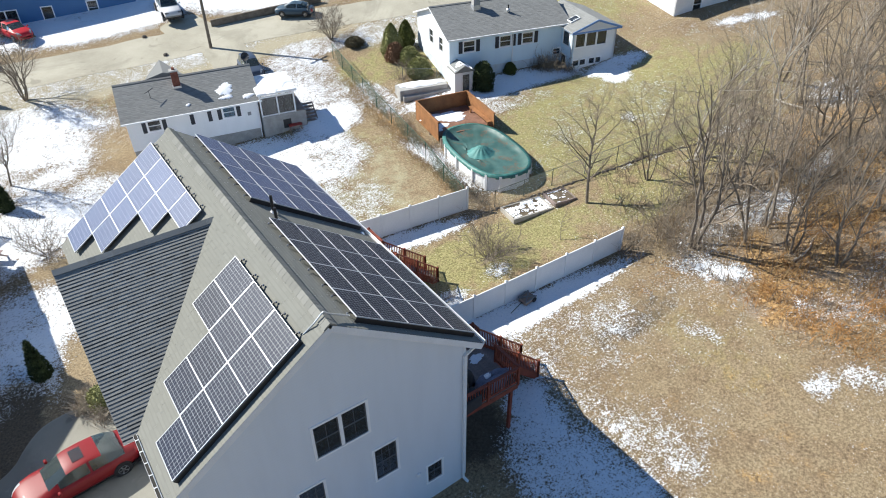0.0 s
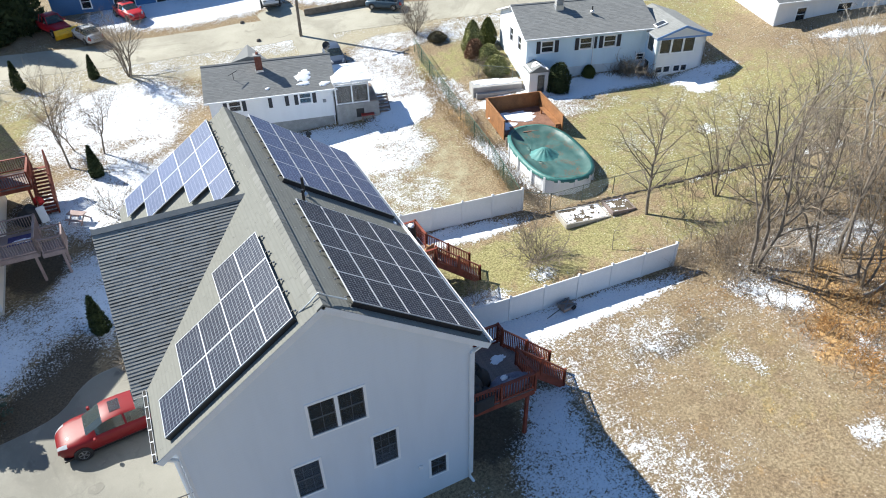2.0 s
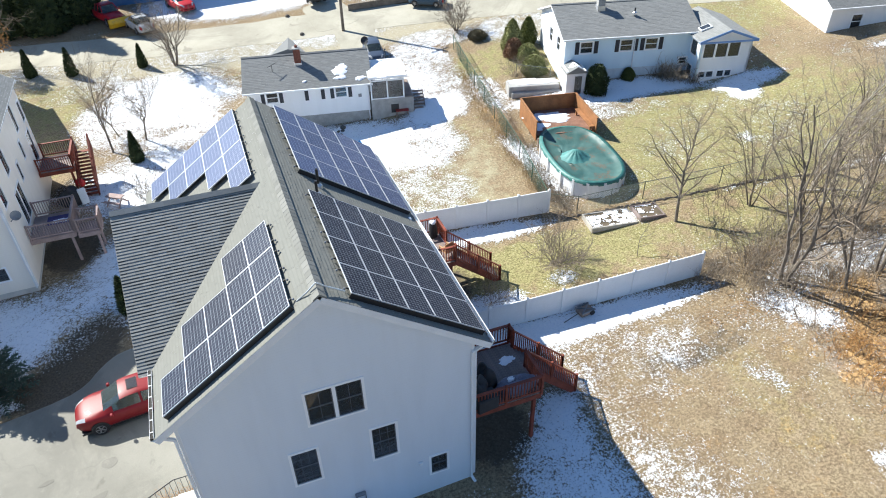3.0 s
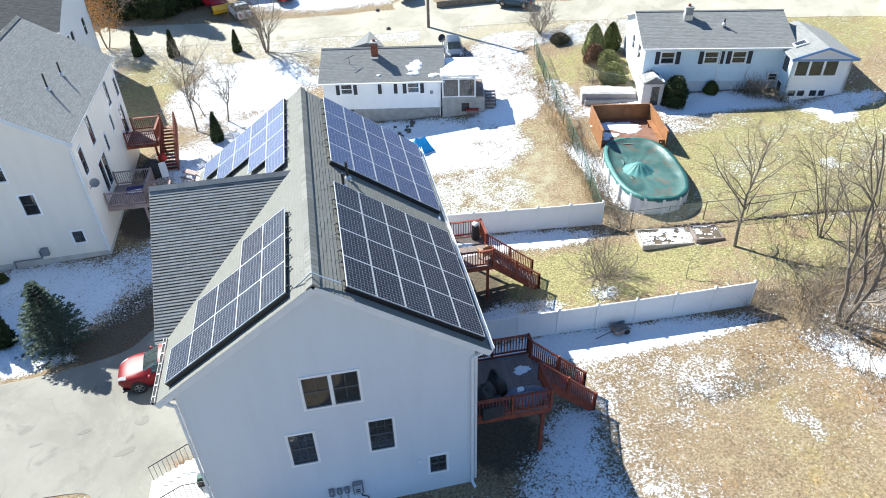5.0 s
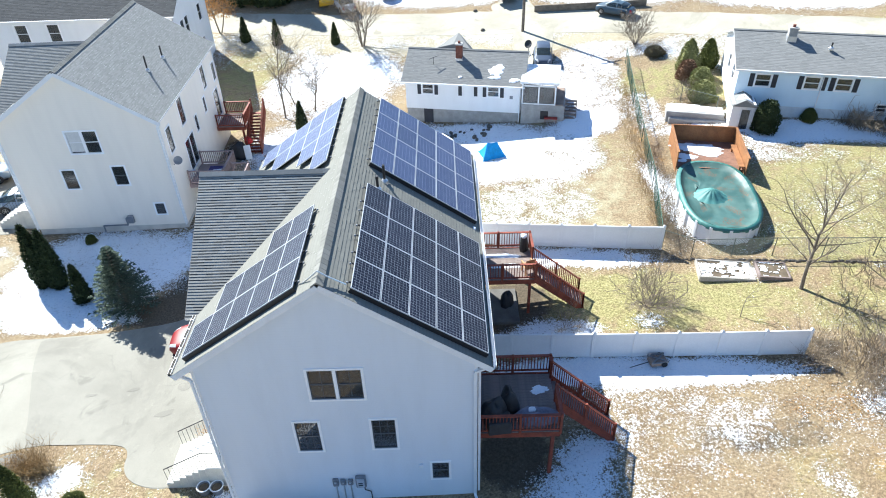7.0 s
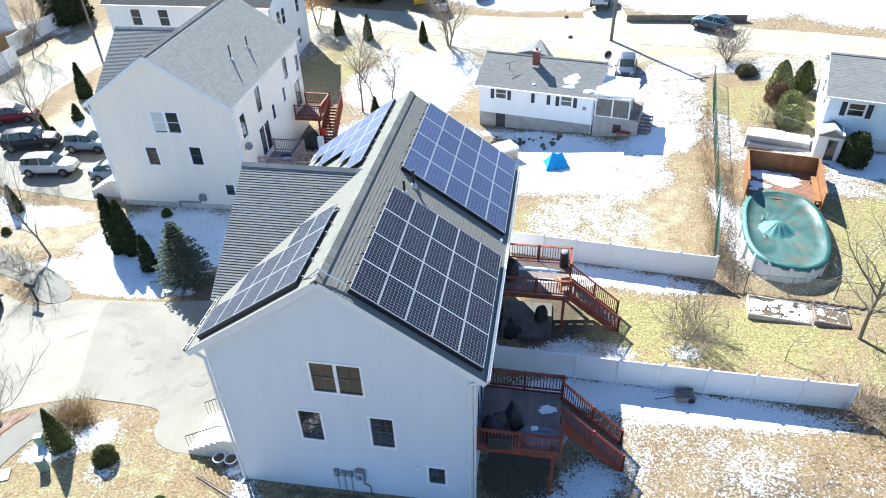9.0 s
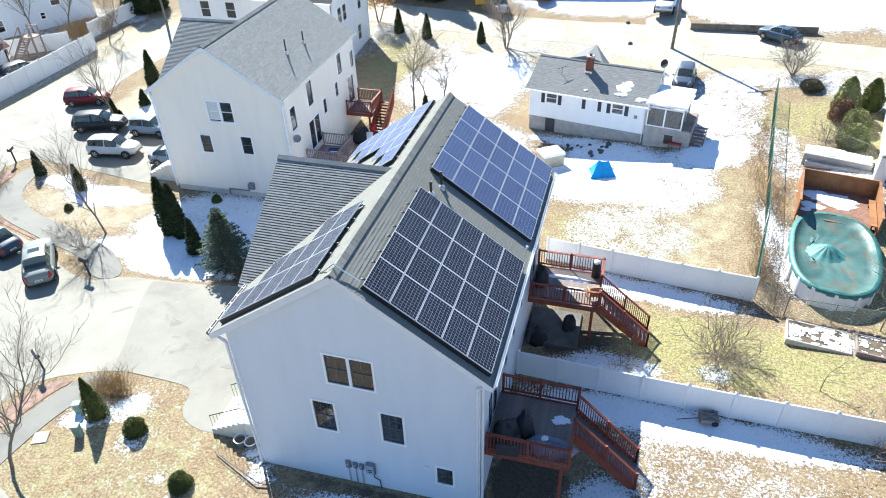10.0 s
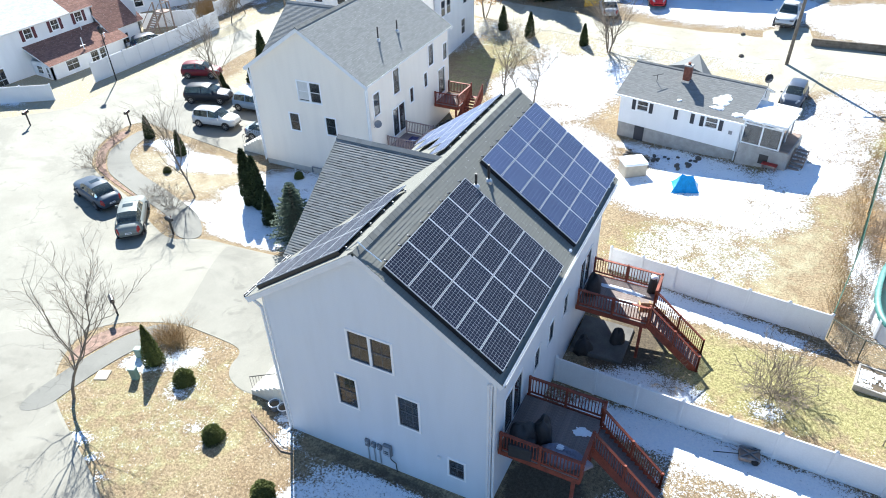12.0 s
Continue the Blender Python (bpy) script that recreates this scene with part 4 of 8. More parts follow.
def duplex(name, at, wid, dep, base, eave, ridge, cross, mat, roof, label, specs_s, specs_e, group="", over=0.32, side=0.5, crossmat=None, fmat=None):
    """A tall gabled duplex: local x across, y along the ridge, first gable on y=0; a cross gable on its street side (x < 0)."""
    h = thing(name, at, label, "house", group)
    mid = wid / 2
    sl = (ridge - eave) / (mid + side)
    under = ridge - sl * mid - 0.12
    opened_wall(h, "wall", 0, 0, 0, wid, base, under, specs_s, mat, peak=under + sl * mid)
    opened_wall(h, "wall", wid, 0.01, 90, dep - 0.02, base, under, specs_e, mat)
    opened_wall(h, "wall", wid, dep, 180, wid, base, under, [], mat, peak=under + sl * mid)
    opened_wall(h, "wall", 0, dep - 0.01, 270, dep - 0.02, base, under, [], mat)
    part("foundation", Mesh().box(0.03, 0.03, base - 1.5, wid - 0.03, dep - 0.03, base + 0.004), fmat or M_CONC, h, "grey concrete foundation")
    for cx, cy in ((0, 0), (wid, 0), (wid, dep), (0, dep)):
        part("corner_board", Mesh().box(cx - 0.09 if cx else cx - 0.012, cy - 0.09 if cy else cy - 0.012, base, cx + 0.012 if cx else cx + 0.09, cy + 0.012 if cy else cy + 0.09, under), M_TRIM, h)
    n = int((mid + side) * 1.2 / 0.135)
    slope(h, "roof", roof, (wid + side, -over, eave), (wid + side, dep + over, eave), (mid, -over, ridge), (mid, dep + over, ridge), n, seed=3)
    slope(h, "roof", roof, (-side, -over, eave), (-side, dep + over, eave), (mid, -over, ridge), (mid, dep + over, ridge), n, seed=4)
    tri_cap(h, (mid, -over, ridge + 0.01), (mid, dep + over, ridge + 0.01), 0.2, M_RIDGE, "raised shingle ridge vent", 0.2 * sl)
    for s in (1, -1):
        x0 = mid + s * (mid + side)
        for yy, o in ((-over, -1), (dep + over, 1)):
            # rake board under each sloping roof edge
            p, q = Vector((x0, yy - (0.02 + 0.002 * s) * o, eave - 0.15)), Vector((mid, yy - (0.02 + 0.002 * s) * o, ridge - 0.15))
            part("rake_board", Mesh().beam(p, q, 0.045, 0.22), M_TRIM, h, "white rake board")
    if cross:
        cy, half, x0, cz, ce = cross
        sc = (cz - ce) / half
        xe = lambda z: mid - (ridge - z) / sl + 0.03
        cl = lambda a, b: Vector((max(a.x + 0.02, min(b.x, xe(a.z))), b.y, b.z))
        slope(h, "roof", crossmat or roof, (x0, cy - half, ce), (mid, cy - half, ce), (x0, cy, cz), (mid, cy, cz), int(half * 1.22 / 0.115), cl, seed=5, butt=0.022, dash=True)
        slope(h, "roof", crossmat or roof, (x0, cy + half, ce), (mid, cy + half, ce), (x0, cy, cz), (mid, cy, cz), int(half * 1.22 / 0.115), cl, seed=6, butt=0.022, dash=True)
        tri_cap(h, (x0, cy, cz + 0.01), (xe(cz), cy, cz + 0.01), 0.16, crossmat or roof, "", 0.16 * sc)
        xw, hw = x0 + 0.3, half - 0.45
        opened_wall(h, "wall", xw, cy + hw, 270, 2 * hw, base, cz - sc * half - 0.0, [], mat, peak=cz - 0.2)
        for yy, tr in ((cy - hw - 0.006, 0), (cy + hw + 0.006, 180)):
            opened_wall(h, "wall", xw if tr == 0 else 0.1, yy, tr, 0.1 - xw if xw < 0 else 0.1, base, ce + 0.1, [], mat)
    return h


WIN = dict(bars=(3, 4))
H = duplex("house", (0.15, 13.05, 0), 9.7, 14.0, 0.75, 8.66, 12.42, (7.4, 4.85, -0.95, 11.95, 8.58), M_SIDE, M_SHIN,
           "tall pale blue-grey vinyl-sided gabled duplex with shingle roof and cross gable",
           [(3.90, 6.95, 1.84, 1.45, dict(bars=(2, 2), double=True)), (3.05, 4.1, 0.86, 1.62, WIN), (5.86, 4.15, 0.86, 1.62, WIN), (7.98, 2.2, 0.64, 0.98, dict(bars=(2, 2)))],
           [(1.35, 3.95, 1.7, 2.05, dict(bars=(1, 1), double=True, sash=False)), (1.5, 6.9, 0.85, 1.4, WIN), (4.4, 6.9, 0.85, 1.4, WIN), (4.6, 4.4, 0.55, 1.1, WIN), (6.4, 4.4, 0.55, 1.1, WIN),
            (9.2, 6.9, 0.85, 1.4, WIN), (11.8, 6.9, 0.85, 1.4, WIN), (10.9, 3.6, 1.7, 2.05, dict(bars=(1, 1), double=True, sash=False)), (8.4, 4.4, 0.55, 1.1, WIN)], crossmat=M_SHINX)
gutter(H, (-0.58, -0.3, 8.68), (-0.58, 2.6, 8.68), [(-0.52, -0.12, 8.6), (-0.5, -0.1, 8.5), (-0.06, -0.07, 8.15), (-0.06, -0.07, 0.9), (-0.2, -0.3, 0.75)], True)
gutter(H, (10.28, 14.3, 8.68), (10.28, -0.3, 8.68), [(10.22, -0.1, 8.6), (10.2, -0.08, 8.5), (9.62, -0.07, 8.2), (9.62, -0.07, 1.25), (9.7, -0.3, 1.1)])
part("downpipe", Mesh().beam((9.79, 0.1, 8.2), (9.79, 0.1, 1.2), 0.09, 0.09), M_TRIM, H, "white downpipe")
vent_pipe(H, 6.35, 7.35, 11.38, 0.75)
vent_pipe(H, 6.15, 6.55, 11.5, 0.6)


def roof_snow():
    """Small lumps of old snow caught along the lower edge of the eastern slope."""
    r = random.Random(9)
    for y in (20.6, 21.5, 22.3, 23.6, 24.5, 25.2, 26.3, 26.9):
        x = 10.12 + r.uniform(-0.08, 0.08)
        m, w = Mesh(), r.uniform(0.06, 0.12)
        m.spin([(w, -0.03), (w * 0.92, 0.0), (w * 0.6, 0.03), (0.01, 0.04)], 12)
        m.v = [(px * (1 + 0.2 * math.sin(3 * k)), py * 1.5, pz) for k, (px, py, pz) in enumerate(m.v)]
        solid("snow_clump", m, M_SNOWC, "small lump of old snow on the roof edge", "snow", "roof snow lumps", at=pose(x, y, 8.66 + (10.35 - x) * 0.703 + 0.03, 0, 35, 0), smooth=True)


roof_snow()

# ---- solar arrays ----
def panel_meshes(w, l, cells, framemat):
    f = Mesh()
    e, t = 0.021, 0.04
    f.box(0, 0, 0, l, e, t).box(0, w - e, 0, l, w, t).box(0, e, 0, e, w - e, t).box(l - e, e, 0, l, w - e, t)
    f.box(e, e, 0.0, l - e, w - e, 0.006)
    g = Mesh().box(e, e, 0.030, l - e, w - e, 0.037)
    return f.data("panel_frame", framemat), g.data("cell_sheet", cells)


PW, PL = 1.02, 1.545
M_PFRAME = plain("silver_anodised", (0.56, 0.58, 0.61), 0.4, 0.06, metal=0.25)
M_MONO = m_cells("mono_cells", (0.006, 0.009, 0.024), (0.011, 0.016, 0.038), (0.30, 0.32, 0.345), 0.0, 12, 8, PL, PW, 0.036, 0.11, 0.2)
M_POLY = m_cells("blue_cells", (0.034, 0.052, 0.125), (0.054, 0.078, 0.175), (0.34, 0.40, 0.52), 0.35, 10, 6, PL, PW, 0.022, 0.06, 0.42)


def array(label, east, y0, rows, mat, x_top, x_low, north=False):
    """Panels on one roof side; rows gives, gable row first, how many panels hang from the ridge in each row (or the columns' counts from the far end)."""
    sl = (12.42 - 8.66) / 5.35
    ang = math.atan(sl)
    top = Vector((5.0 + x_top if east else 5.0 - x_top, 0, 12.42 - sl * x_top))
    a = thing("solar_array", pose(top.x, y0, top.z), label, "solar panels", "roof solar arrays")
    fm, gm = panel_meshes(PW, PL, mat, M_PFRAME)
    d = Vector((math.cos(ang), 0, -math.sin(ang))) if east else Vector((-math.cos(ang), 0, -math.sin(ang)))
    u = Vector((0, 1, 0))
    n = u.cross(d) if not east else d.cross(u)
    n = n if n.z > 0 else -n
    px, py = PL + 0.02, (x_low - x_top) / math.cos(ang) / 5
    for r, k in enumerate(rows):
        for c in range(k):
            o = u * (px * r if not north else -px * (r + 1)) + d * (py * c) + n * 0.165
            b = Matrix((u, d, n)).transposed().to_4x4()
            if b.determinant() < 0:
                b = Matrix((-u, d, n)).transposed().to_4x4()
                o = o + u * PL
            b.translation = o
            p = part("solar_panel", fm, None, a, "", b)
            part("cell_sheet", gm, None, p)
    s = -1 if north else 1
    rail = Mesh()
    for r, k in enumerate(rows):
        for q in (0.3, 1.25):
            p = u * (s * (px * r + q)) + n * 0.13
            rail.beam(p - d * 0.07, p + d * (py * k + 0.05), 0.04, 0.05)
    part("rail", rail, M_BLACK, a, "black mounting rails", kind="stuff")
    # black strip closing the gable-end gap, in place of the shadow under the panels
    shade_skirt = Mesh()
    e = u * (-0.02 * s) + n * 0.085
    shade_skirt.beam(e, e + d * (py * rows[0]), 0.02, 0.17, up=n)
    part("shade_skirt", shade_skirt, M_BLACK, a, "dark array edge standing for the shadow under the panels")
    for r in range(len(rows)):
        for q in (0.3, 1.25):
            p = u * (s * (px * r + q)) + n * 0.06 - d * 0.09
            part("clamp", Mesh().spin([(0.035, 0), (0.04, 0.03), (0.02, 0.06)], 8, tuple(p)), M_GREYM, a)
    return a


array("black-celled solar panels with pale grid lines on the shingle roof", True, 13.07, [5, 5, 5, 5], M_MONO, 0.85, 5.14)
array("glossy blue solar panels in silver frames on the shingle roof", True, 20.95, [5, 5, 5, 5], M_POLY, 0.85, 5.14)
array("black-celled solar panels stepping down beside the valley", False, 13.06, [5, 4, 2], M_MONO, 0.72, 4.88)
array("glossy blue solar panels in a stepped layout near the cross gable", False, 27.30, [5, 4, 2, 1], M_POLY, 0.72, 4.88, True)

# conduit over the ridge, electric meters on the gable wall
conduit = Mesh().path([(4.35, 13.28, 11.95), (4.7, 13.15, 12.32), (5.0, 13.12, 12.62), (5.25, 13.14, 12.40), (5.8, 13.2, 12.0)], 0.025, 6)
solid("conduit", conduit, M_ALU, "thin white cable conduit crossing the ridge", "conduit")


def meter(x, z, w, h, d, label):
    b = thing("meter_box", pose(x, 13.05, z), label, "meter box", "boxes on the gable wall")
    part("case", Mesh().cbox(-w / 2, -d, 0, w / 2, 0, h, 0.02), M_GREYM, b)
    part("dial", Mesh().tube((0, -d, h * 0.65), (0, -d - 0.05, h * 0.65), w * 0.22, w * 0.2, 12), M_ALU, b, "round glass dial")
    part("pipe", Mesh().tube((0, -d / 2, 0), (0, -d / 2, -z + 1.0), 0.03, 0.03, 8), M_ALU, b, "grey conduit running into the ground")


meter(4.3, 1.95, 0.22, 0.4, 0.12, "grey electric meter box on the vinyl wall")
meter(4.6, 2.0, 0.2, 0.3, 0.11, "small grey electric meter on the vinyl wall")
meter(4.88, 2.0, 0.2, 0.3, 0.11, "small grey electric meter on the vinyl wall")
b = thing("meter_box", pose(5.3, 13.05, 1.75), "large grey solar disconnect box with label bars", "meter box", "boxes on the gable wall")
part("case", Mesh().cbox(-0.2, -0.16, 0.15, 0.2, 0, 0.78, 0.03), M_GREYM, b)
part("cover", Mesh().cbox(-0.15, -0.185, 0.2, 0.15, -0.16, 0.72, 0.01), M_ALU, b, "lighter hinged cover")
for q in (0.3, 0.42):
    part("label_bar", Mesh().box(-0.09, -0.192, q, 0.08, -0.185, q + 0.06), M_BLACK, b)
part("pipe", Mesh().path([(0.1, -0.08, 0.15), (0.12, -0.08, -0.1), (0.34, -0.07, -0.25), (0.36, -0.06, -0.8)], 0.022, 8), M_BLACK, b)
wb = thing("wall_vent", pose(7.7, 13.05, 3.0), "small white louvred dryer vent on the siding", "vent")
part("hood", Mesh().cbox(-0.08, -0.09, 0, 0.08, 0, 0.14, 0.02), M_TRIM, wb)

# ---- neighbouring duplex ----
W2 = dict(bars=(1, 1), pale=True)
H2 = duplex("house", (-17.95, 33.7, 0, 0, 0, 1.5), 9.75, 12.95, 0.62, 8.0, 11.35, (8.1, 4.6, -2.0, 10.2, 7.1), M_SIDE2, M_SHIN2,
            "tall cream vinyl-sided gabled duplex with grey shingle roof",
            [(4.07, 6.05, 1.85, 1.45, dict(bars=(1, 1), double=True, pale=True, blind=(0.05, 0.86, 0.1))), (2.95, 3.6, 0.78, 1.3, dict(bars=(1, 1))), (6.1, 3.75, 0.78, 1.3, dict(bars=(1, 1))), (8.0, 1.45, 0.6, 0.8, dict(bars=(1, 1)))],
            [(0.7, 5.4, 0.8, 1.6, dict(bars=(1, 1))), (3.6, 5.9, 0.85, 1.75, dict(bars=(1, 1))), (3.2, 2.75, 1.8, 2.1, dict(bars=(1, 1), double=True, sash=False)), (6.0, 4.3, 0.5, 1.1, dict(bars=(1, 1))), (8.4, 4.6, 0.5, 1.1, dict(bars=(1, 1))),
             (9.3, 6.0, 0.8, 1.6, dict(bars=(1, 1))), (10.9, 2.95, 1.2, 2.1, dict(bars=(1, 1), sash=False)), (11.9, 5.6, 0.7, 1.3, dict(bars=(1, 1)))], side=0.25, fmat=plain("pale_concrete", (0.58, 0.56, 0.52), 0.9, 0.2, 1.5, 30))
gutter(H2, (9.94, 13.2, 8.0), (9.94, -0.3, 8.0), [(9.9, -0.05, 7.9), (9.68, -0.07, 7.6), (9.68, -0.07, 0.6)])
gutter(H2, (-0.2, -0.3, 8.0), (-0.2, 3.3, 8.0), [(-0.17, -0.07, 7.9), (-0.05, -0.07, 7.4), (-0.05, -0.07, 0.5)])
vent_pipe(H2, 8.05, 4.85, 9.30, 0.95)
vent_pipe(H2, 8.2, 7.4, 9.2, 0.8)
part("gas_pipe", Mesh().path([(4.3, -0.1, 0.3), (4.3, -0.1, 0.75), (5.9, -0.1, 0.75), (5.9, -0.1, 1.25), (6.2, -0.1, 1.25)], 0.05, 8), M_GREYM, H2, "grey gas pipes low on the wall")
part("meter_box", Mesh().cbox(6.0, -0.25, 0.95, 6.4, 0, 1.45, 0.03), M_GREYM, H2, "grey gas meter")


# ---- low houses ----
def ranch(at, length, depth, base, floor, eave, ridge, mat, roof, label, specs, sidemat=None, wspecs=(), over=0.3, espec=(), fmat=None):
    """A one-storey gabled house, ridge along local x, front wall on y=0."""
    h = thing("house", at, label, "house")
    mid = depth / 2
    sl = (ridge - eave) / (mid + over)
    top = ridge - sl * mid - 0.1
    opened_wall(h, "wall", 0, -0.006, 0, length, floor, top, specs, mat)
    opened_wall(h, "wall", length, 0, 90, depth, floor, top, list(espec), mat, peak=top + sl * mid)
    opened_wall(h, "wall", length, depth + 0.006, 180, length, floor, top, [], mat)
    opened_wall(h, "wall", 0, depth, 270, depth, floor, top, list(wspecs), sidemat or mat, peak=top + sl * mid)
    part("foundation", Mesh().box(0.04, 0.04, base, length - 0.04, depth - 0.04, floor + 0.004), fmat or M_CONC, h, "weathered concrete foundation wall")
    n = int((mid + over) * 1.1 / 0.16)
    slope(h, "roof", roof, (-over, -over, eave), (length + over, -over, eave), (-over, mid, ridge), (length + over, mid, ridge), n, seed=7, thick=0.12, butt=0.008)
    slope(h, "roof", roof, (-over, depth + over, eave), (length + over, depth + over, eave), (-over, mid, ridge), (length + over, mid, ridge), n, seed=8, thick=0.12, butt=0.008)
    tri_cap(h, (-over, mid, ridge), (length + over, mid, ridge), 0.13, roof, "", 0.13 * sl)
    part("gutter", Mesh().beam((-over, -over - 0.05, eave - 0.05), (length + over, -over - 0.05, eave - 0.05), 0.1, 0.1), M_TRIM, h, "white gutter")
    return h, sl


def chimney(h, x, y, z0, z1, mat, w=0.5):
    c = part("chimney", Mesh().cbox(x - w / 2, y - w / 2, z0, x + w / 2, y + w / 2, z1, 0.02), mat, h, "masonry chimney")
    part("cap", Mesh().cbox(x - w / 2 - 0.05, y - w / 2 - 0.05, z1, x + w / 2 + 0.05, y + w / 2 + 0.05, z1 + 0.09, 0.02), M_CONC, c)
    part("flue", Mesh().tube((x, y, z1 + 0.09), (x, y, z1 + 0.26), 0.11, 0.1, 10), M_BRICK, c)
    part("flashing", Mesh().box(x - w / 2 - 0.03, y - w / 2 - 0.03, z0, x + w / 2 + 0.03, y + w / 2 + 0.03, z0 + 0.5), M_ALU, c)


def patch(parent, cx, cy, w, d, zf, seed, name="snow_patch", thick=0.05):
    """Leftover snow with a ragged outline on a sloping or flat support; zf gives the height."""
    r = random.Random(seed)
    n = 64
    rim = []
    ph = [r.uniform(0, 6.28) for _ in range(5)]
    for i in range(n):
        a = 2 * math.pi * i / n
        k = 0.95 + 0.14 * math.sin(2 * a + ph[0]) + 0.11 * math.sin(3 * a + ph[1]) + 0.08 * math.sin(7 * a + ph[2]) + 0.05 * math.sin(13 * a + ph[3]) + 0.04 * math.sin(22 * a + ph[4])
        rim.append((cx + w / 2 * k * math.cos(a), cy + d / 2 * k * math.sin(a)))
    m = Mesh()
    vs = [(x, y, zf(x, y) + 0.012) for x, y in rim] + [(cx + (x - cx) * 0.8, cy + (y - cy) * 0.8, zf(cx + (x - cx) * 0.8, cy + (y - cy) * 0.8) + thick) for x, y in rim] + [(cx, cy, zf(cx, cy) + thick * 1.15)]
    m.add(vs, [(i, (i + 1) % n, n + (i + 1) % n, n + i) for i in range(n)] + [(n + i, n + (i + 1) % n, 2 * n) for i in range(n)])
    return part(name, m, M_SNOWC, parent, "melting snow patch", smooth=True)


SH = dict(bars=(1, 1), shutters=0.28, pale=True)
HW, slw = ranch(pose(5.95, 47.05, 0, 0, 0, -10.7), 9.05, 6.1, 0.6, 2.45, 4.72, 6.25, M_SIDE3, M_SHIND, "small white vinyl-sided cottage with dark shingle roof",
                [(1.35, 3.72, 0.85, 0.78, SH), (6.5, 3.72, 0.85, 0.78, SH)], wspecs=[(2.5, 3.6, 0.9, 0.9, W2)])
for x in (4.2, 5.42):
    m = Mesh().cbox(x, -0.035, 3.68, x + 0.28, 0, 4.55, 0.008)
    for k in range(8):
        m.box(x + 0.04, -0.045, 3.75 + k * 0.095, x + 0.24, -0.033, 3.8 + k * 0.095)
    part("shutter", m, M_SHUT, HW, "dark slatted shutter")
part("wall_vent", Mesh().cbox(8.2, -0.05, 3.6, 8.45, 0, 3.85, 0.01), M_GREYM, HW, "grey louvred vent")
part("door", Mesh().cbox(1.4, -0.01, 1.0, 2.15, 0.05, 2.42, 0.01), M_SHUT, HW, "dark basement door")
chimney(HW, 3.95, 2.2, 5.4, 6.95, M_BRICK)
ws = lambda x, y: 4.72 + slw * (y + 0.3)
for k, (x, y, w, d) in enumerate(((7.05, 1.15, 1.3, 1.0), (7.0, 0.45, 0.9, 0.4), (8.5, 0.25, 0.9, 0.4), (4.3, 0.35, 0.35, 0.2))):
    patch(HW, x, y, w, d, ws, 20 + k)
part("antenna", Mesh().path([(2.0, 1.5, ws(0, 1.5)), (2.0, 1.5, 6.1)], 0.02, 6).path([(1.7, 1.3, 6.0), (2.35, 1.75, 6.15)], 0.02, 6), M_BLACK, HW, "thin roof antenna")
part("dormer", Mesh().add([(1.9, 3.6, 6.1), (4.6, 3.6, 6.1), (3.25, 3.6, 6.45), (1.9, 6.4, 4.9), (4.6, 6.4, 4.9), (3.25, 6.4, 6.45)], [(0, 2, 5, 3), (1, 4, 5, 2), (0, 1, 2), (3, 5, 4)]), M_SHIND, HW, "shingled rear gable")
part("downpipe", Mesh().beam((8.95, -0.08, 4.6), (8.95, -0.08, 1.5), 0.08, 0.06), M_TRIM, HW)
# glazed side porch
PO = thing("porch", pose(5.95, 47.05, 0, 0, 0, -10.7) @ pose(9.12, -0.35, 0), "enclosed white porch with snow-covered flat roof", "porch")
part("base_wall", Mesh().cbox(0, 0, 0.8, 3.3, 3.6, 3.35, 0.03), M_CONC, PO, "grey painted block base wall")
for x in (0.02, 1.25, 2.5):
    part("post", Mesh().box(x, 0.02, 3.35, x + 0.1, 0.12, 5.08), M_TRIM, PO)
for x in (0.02, 2.5):
    for y in (1.6, 3.2):
        part("post", Mesh().box(x, y, 3.35, x + 0.1, y + 0.1, 5.08), M_TRIM, PO)
part("rail", Mesh().box(0.02, 0.02, 4.8, 2.6, 0.12, 4.9), M_TRIM, PO)
part("rail", Mesh().box(0.02, 0.02, 3.38, 2.6, 0.12, 3.46), M_TRIM, PO)
for x in (0.12, 1.35):
    part("pane", Mesh().box(x, 0.06, 3.46, x + 1.13, 0.07, 4.8), M_GLASS, PO)
    part("lattice", Mesh().box(x + 0.45, 0.2, 3.4, x + 1.0, 0.23, 4.7), M_BLIND, PO, "pale lattice panel")
part("pane", Mesh().box(2.54, 0.12, 3.4, 2.55, 3.2, 4.9), M_GLASS, PO)
part("floor", Mesh().box(0.05, 0.05, 3.35, 3.2, 3.5, 3.4), M_WOOD, PO)
part("roof", Mesh().cbox(-0.1, -0.2, 5.08, 2.8, 3.5, 5.25, 0.03), M_TRIM, PO, "white flat roof")
patch(PO, 1.35, 1.6, 2.9, 3.5, lambda x, y: 5.25, 31, thick=0.09)
# the wall is not cut; a black plate paints the dark of the hole
part("opening", Mesh().box(1.5, -0.012, 2.2, 2.1, 0.0, 2.9), M_BLACK, PO, "black plate standing for the shade of a crawl opening")
st = thing("stairs", pose(5.95, 47.05, 0, 0, 0, -10.7) @ pose(12.45, -0.6, 0), "weathered wooden side stairs", "stairs")
for i in range(8):
    part("tread", Mesh().box(0, 0.25 * i, 1.9 + 0.17 * i, 0.9, 0.25 * i + 0.27, 1.94 + 0.17 * i), M_WOOD, st)
for x in (0, 0.86):
    part("stringer", Mesh().beam((x + 0.02, 0.0, 1.75), (x + 0.02, 2.0, 3.1), 0.05, 0.22), M_WOOD, st)
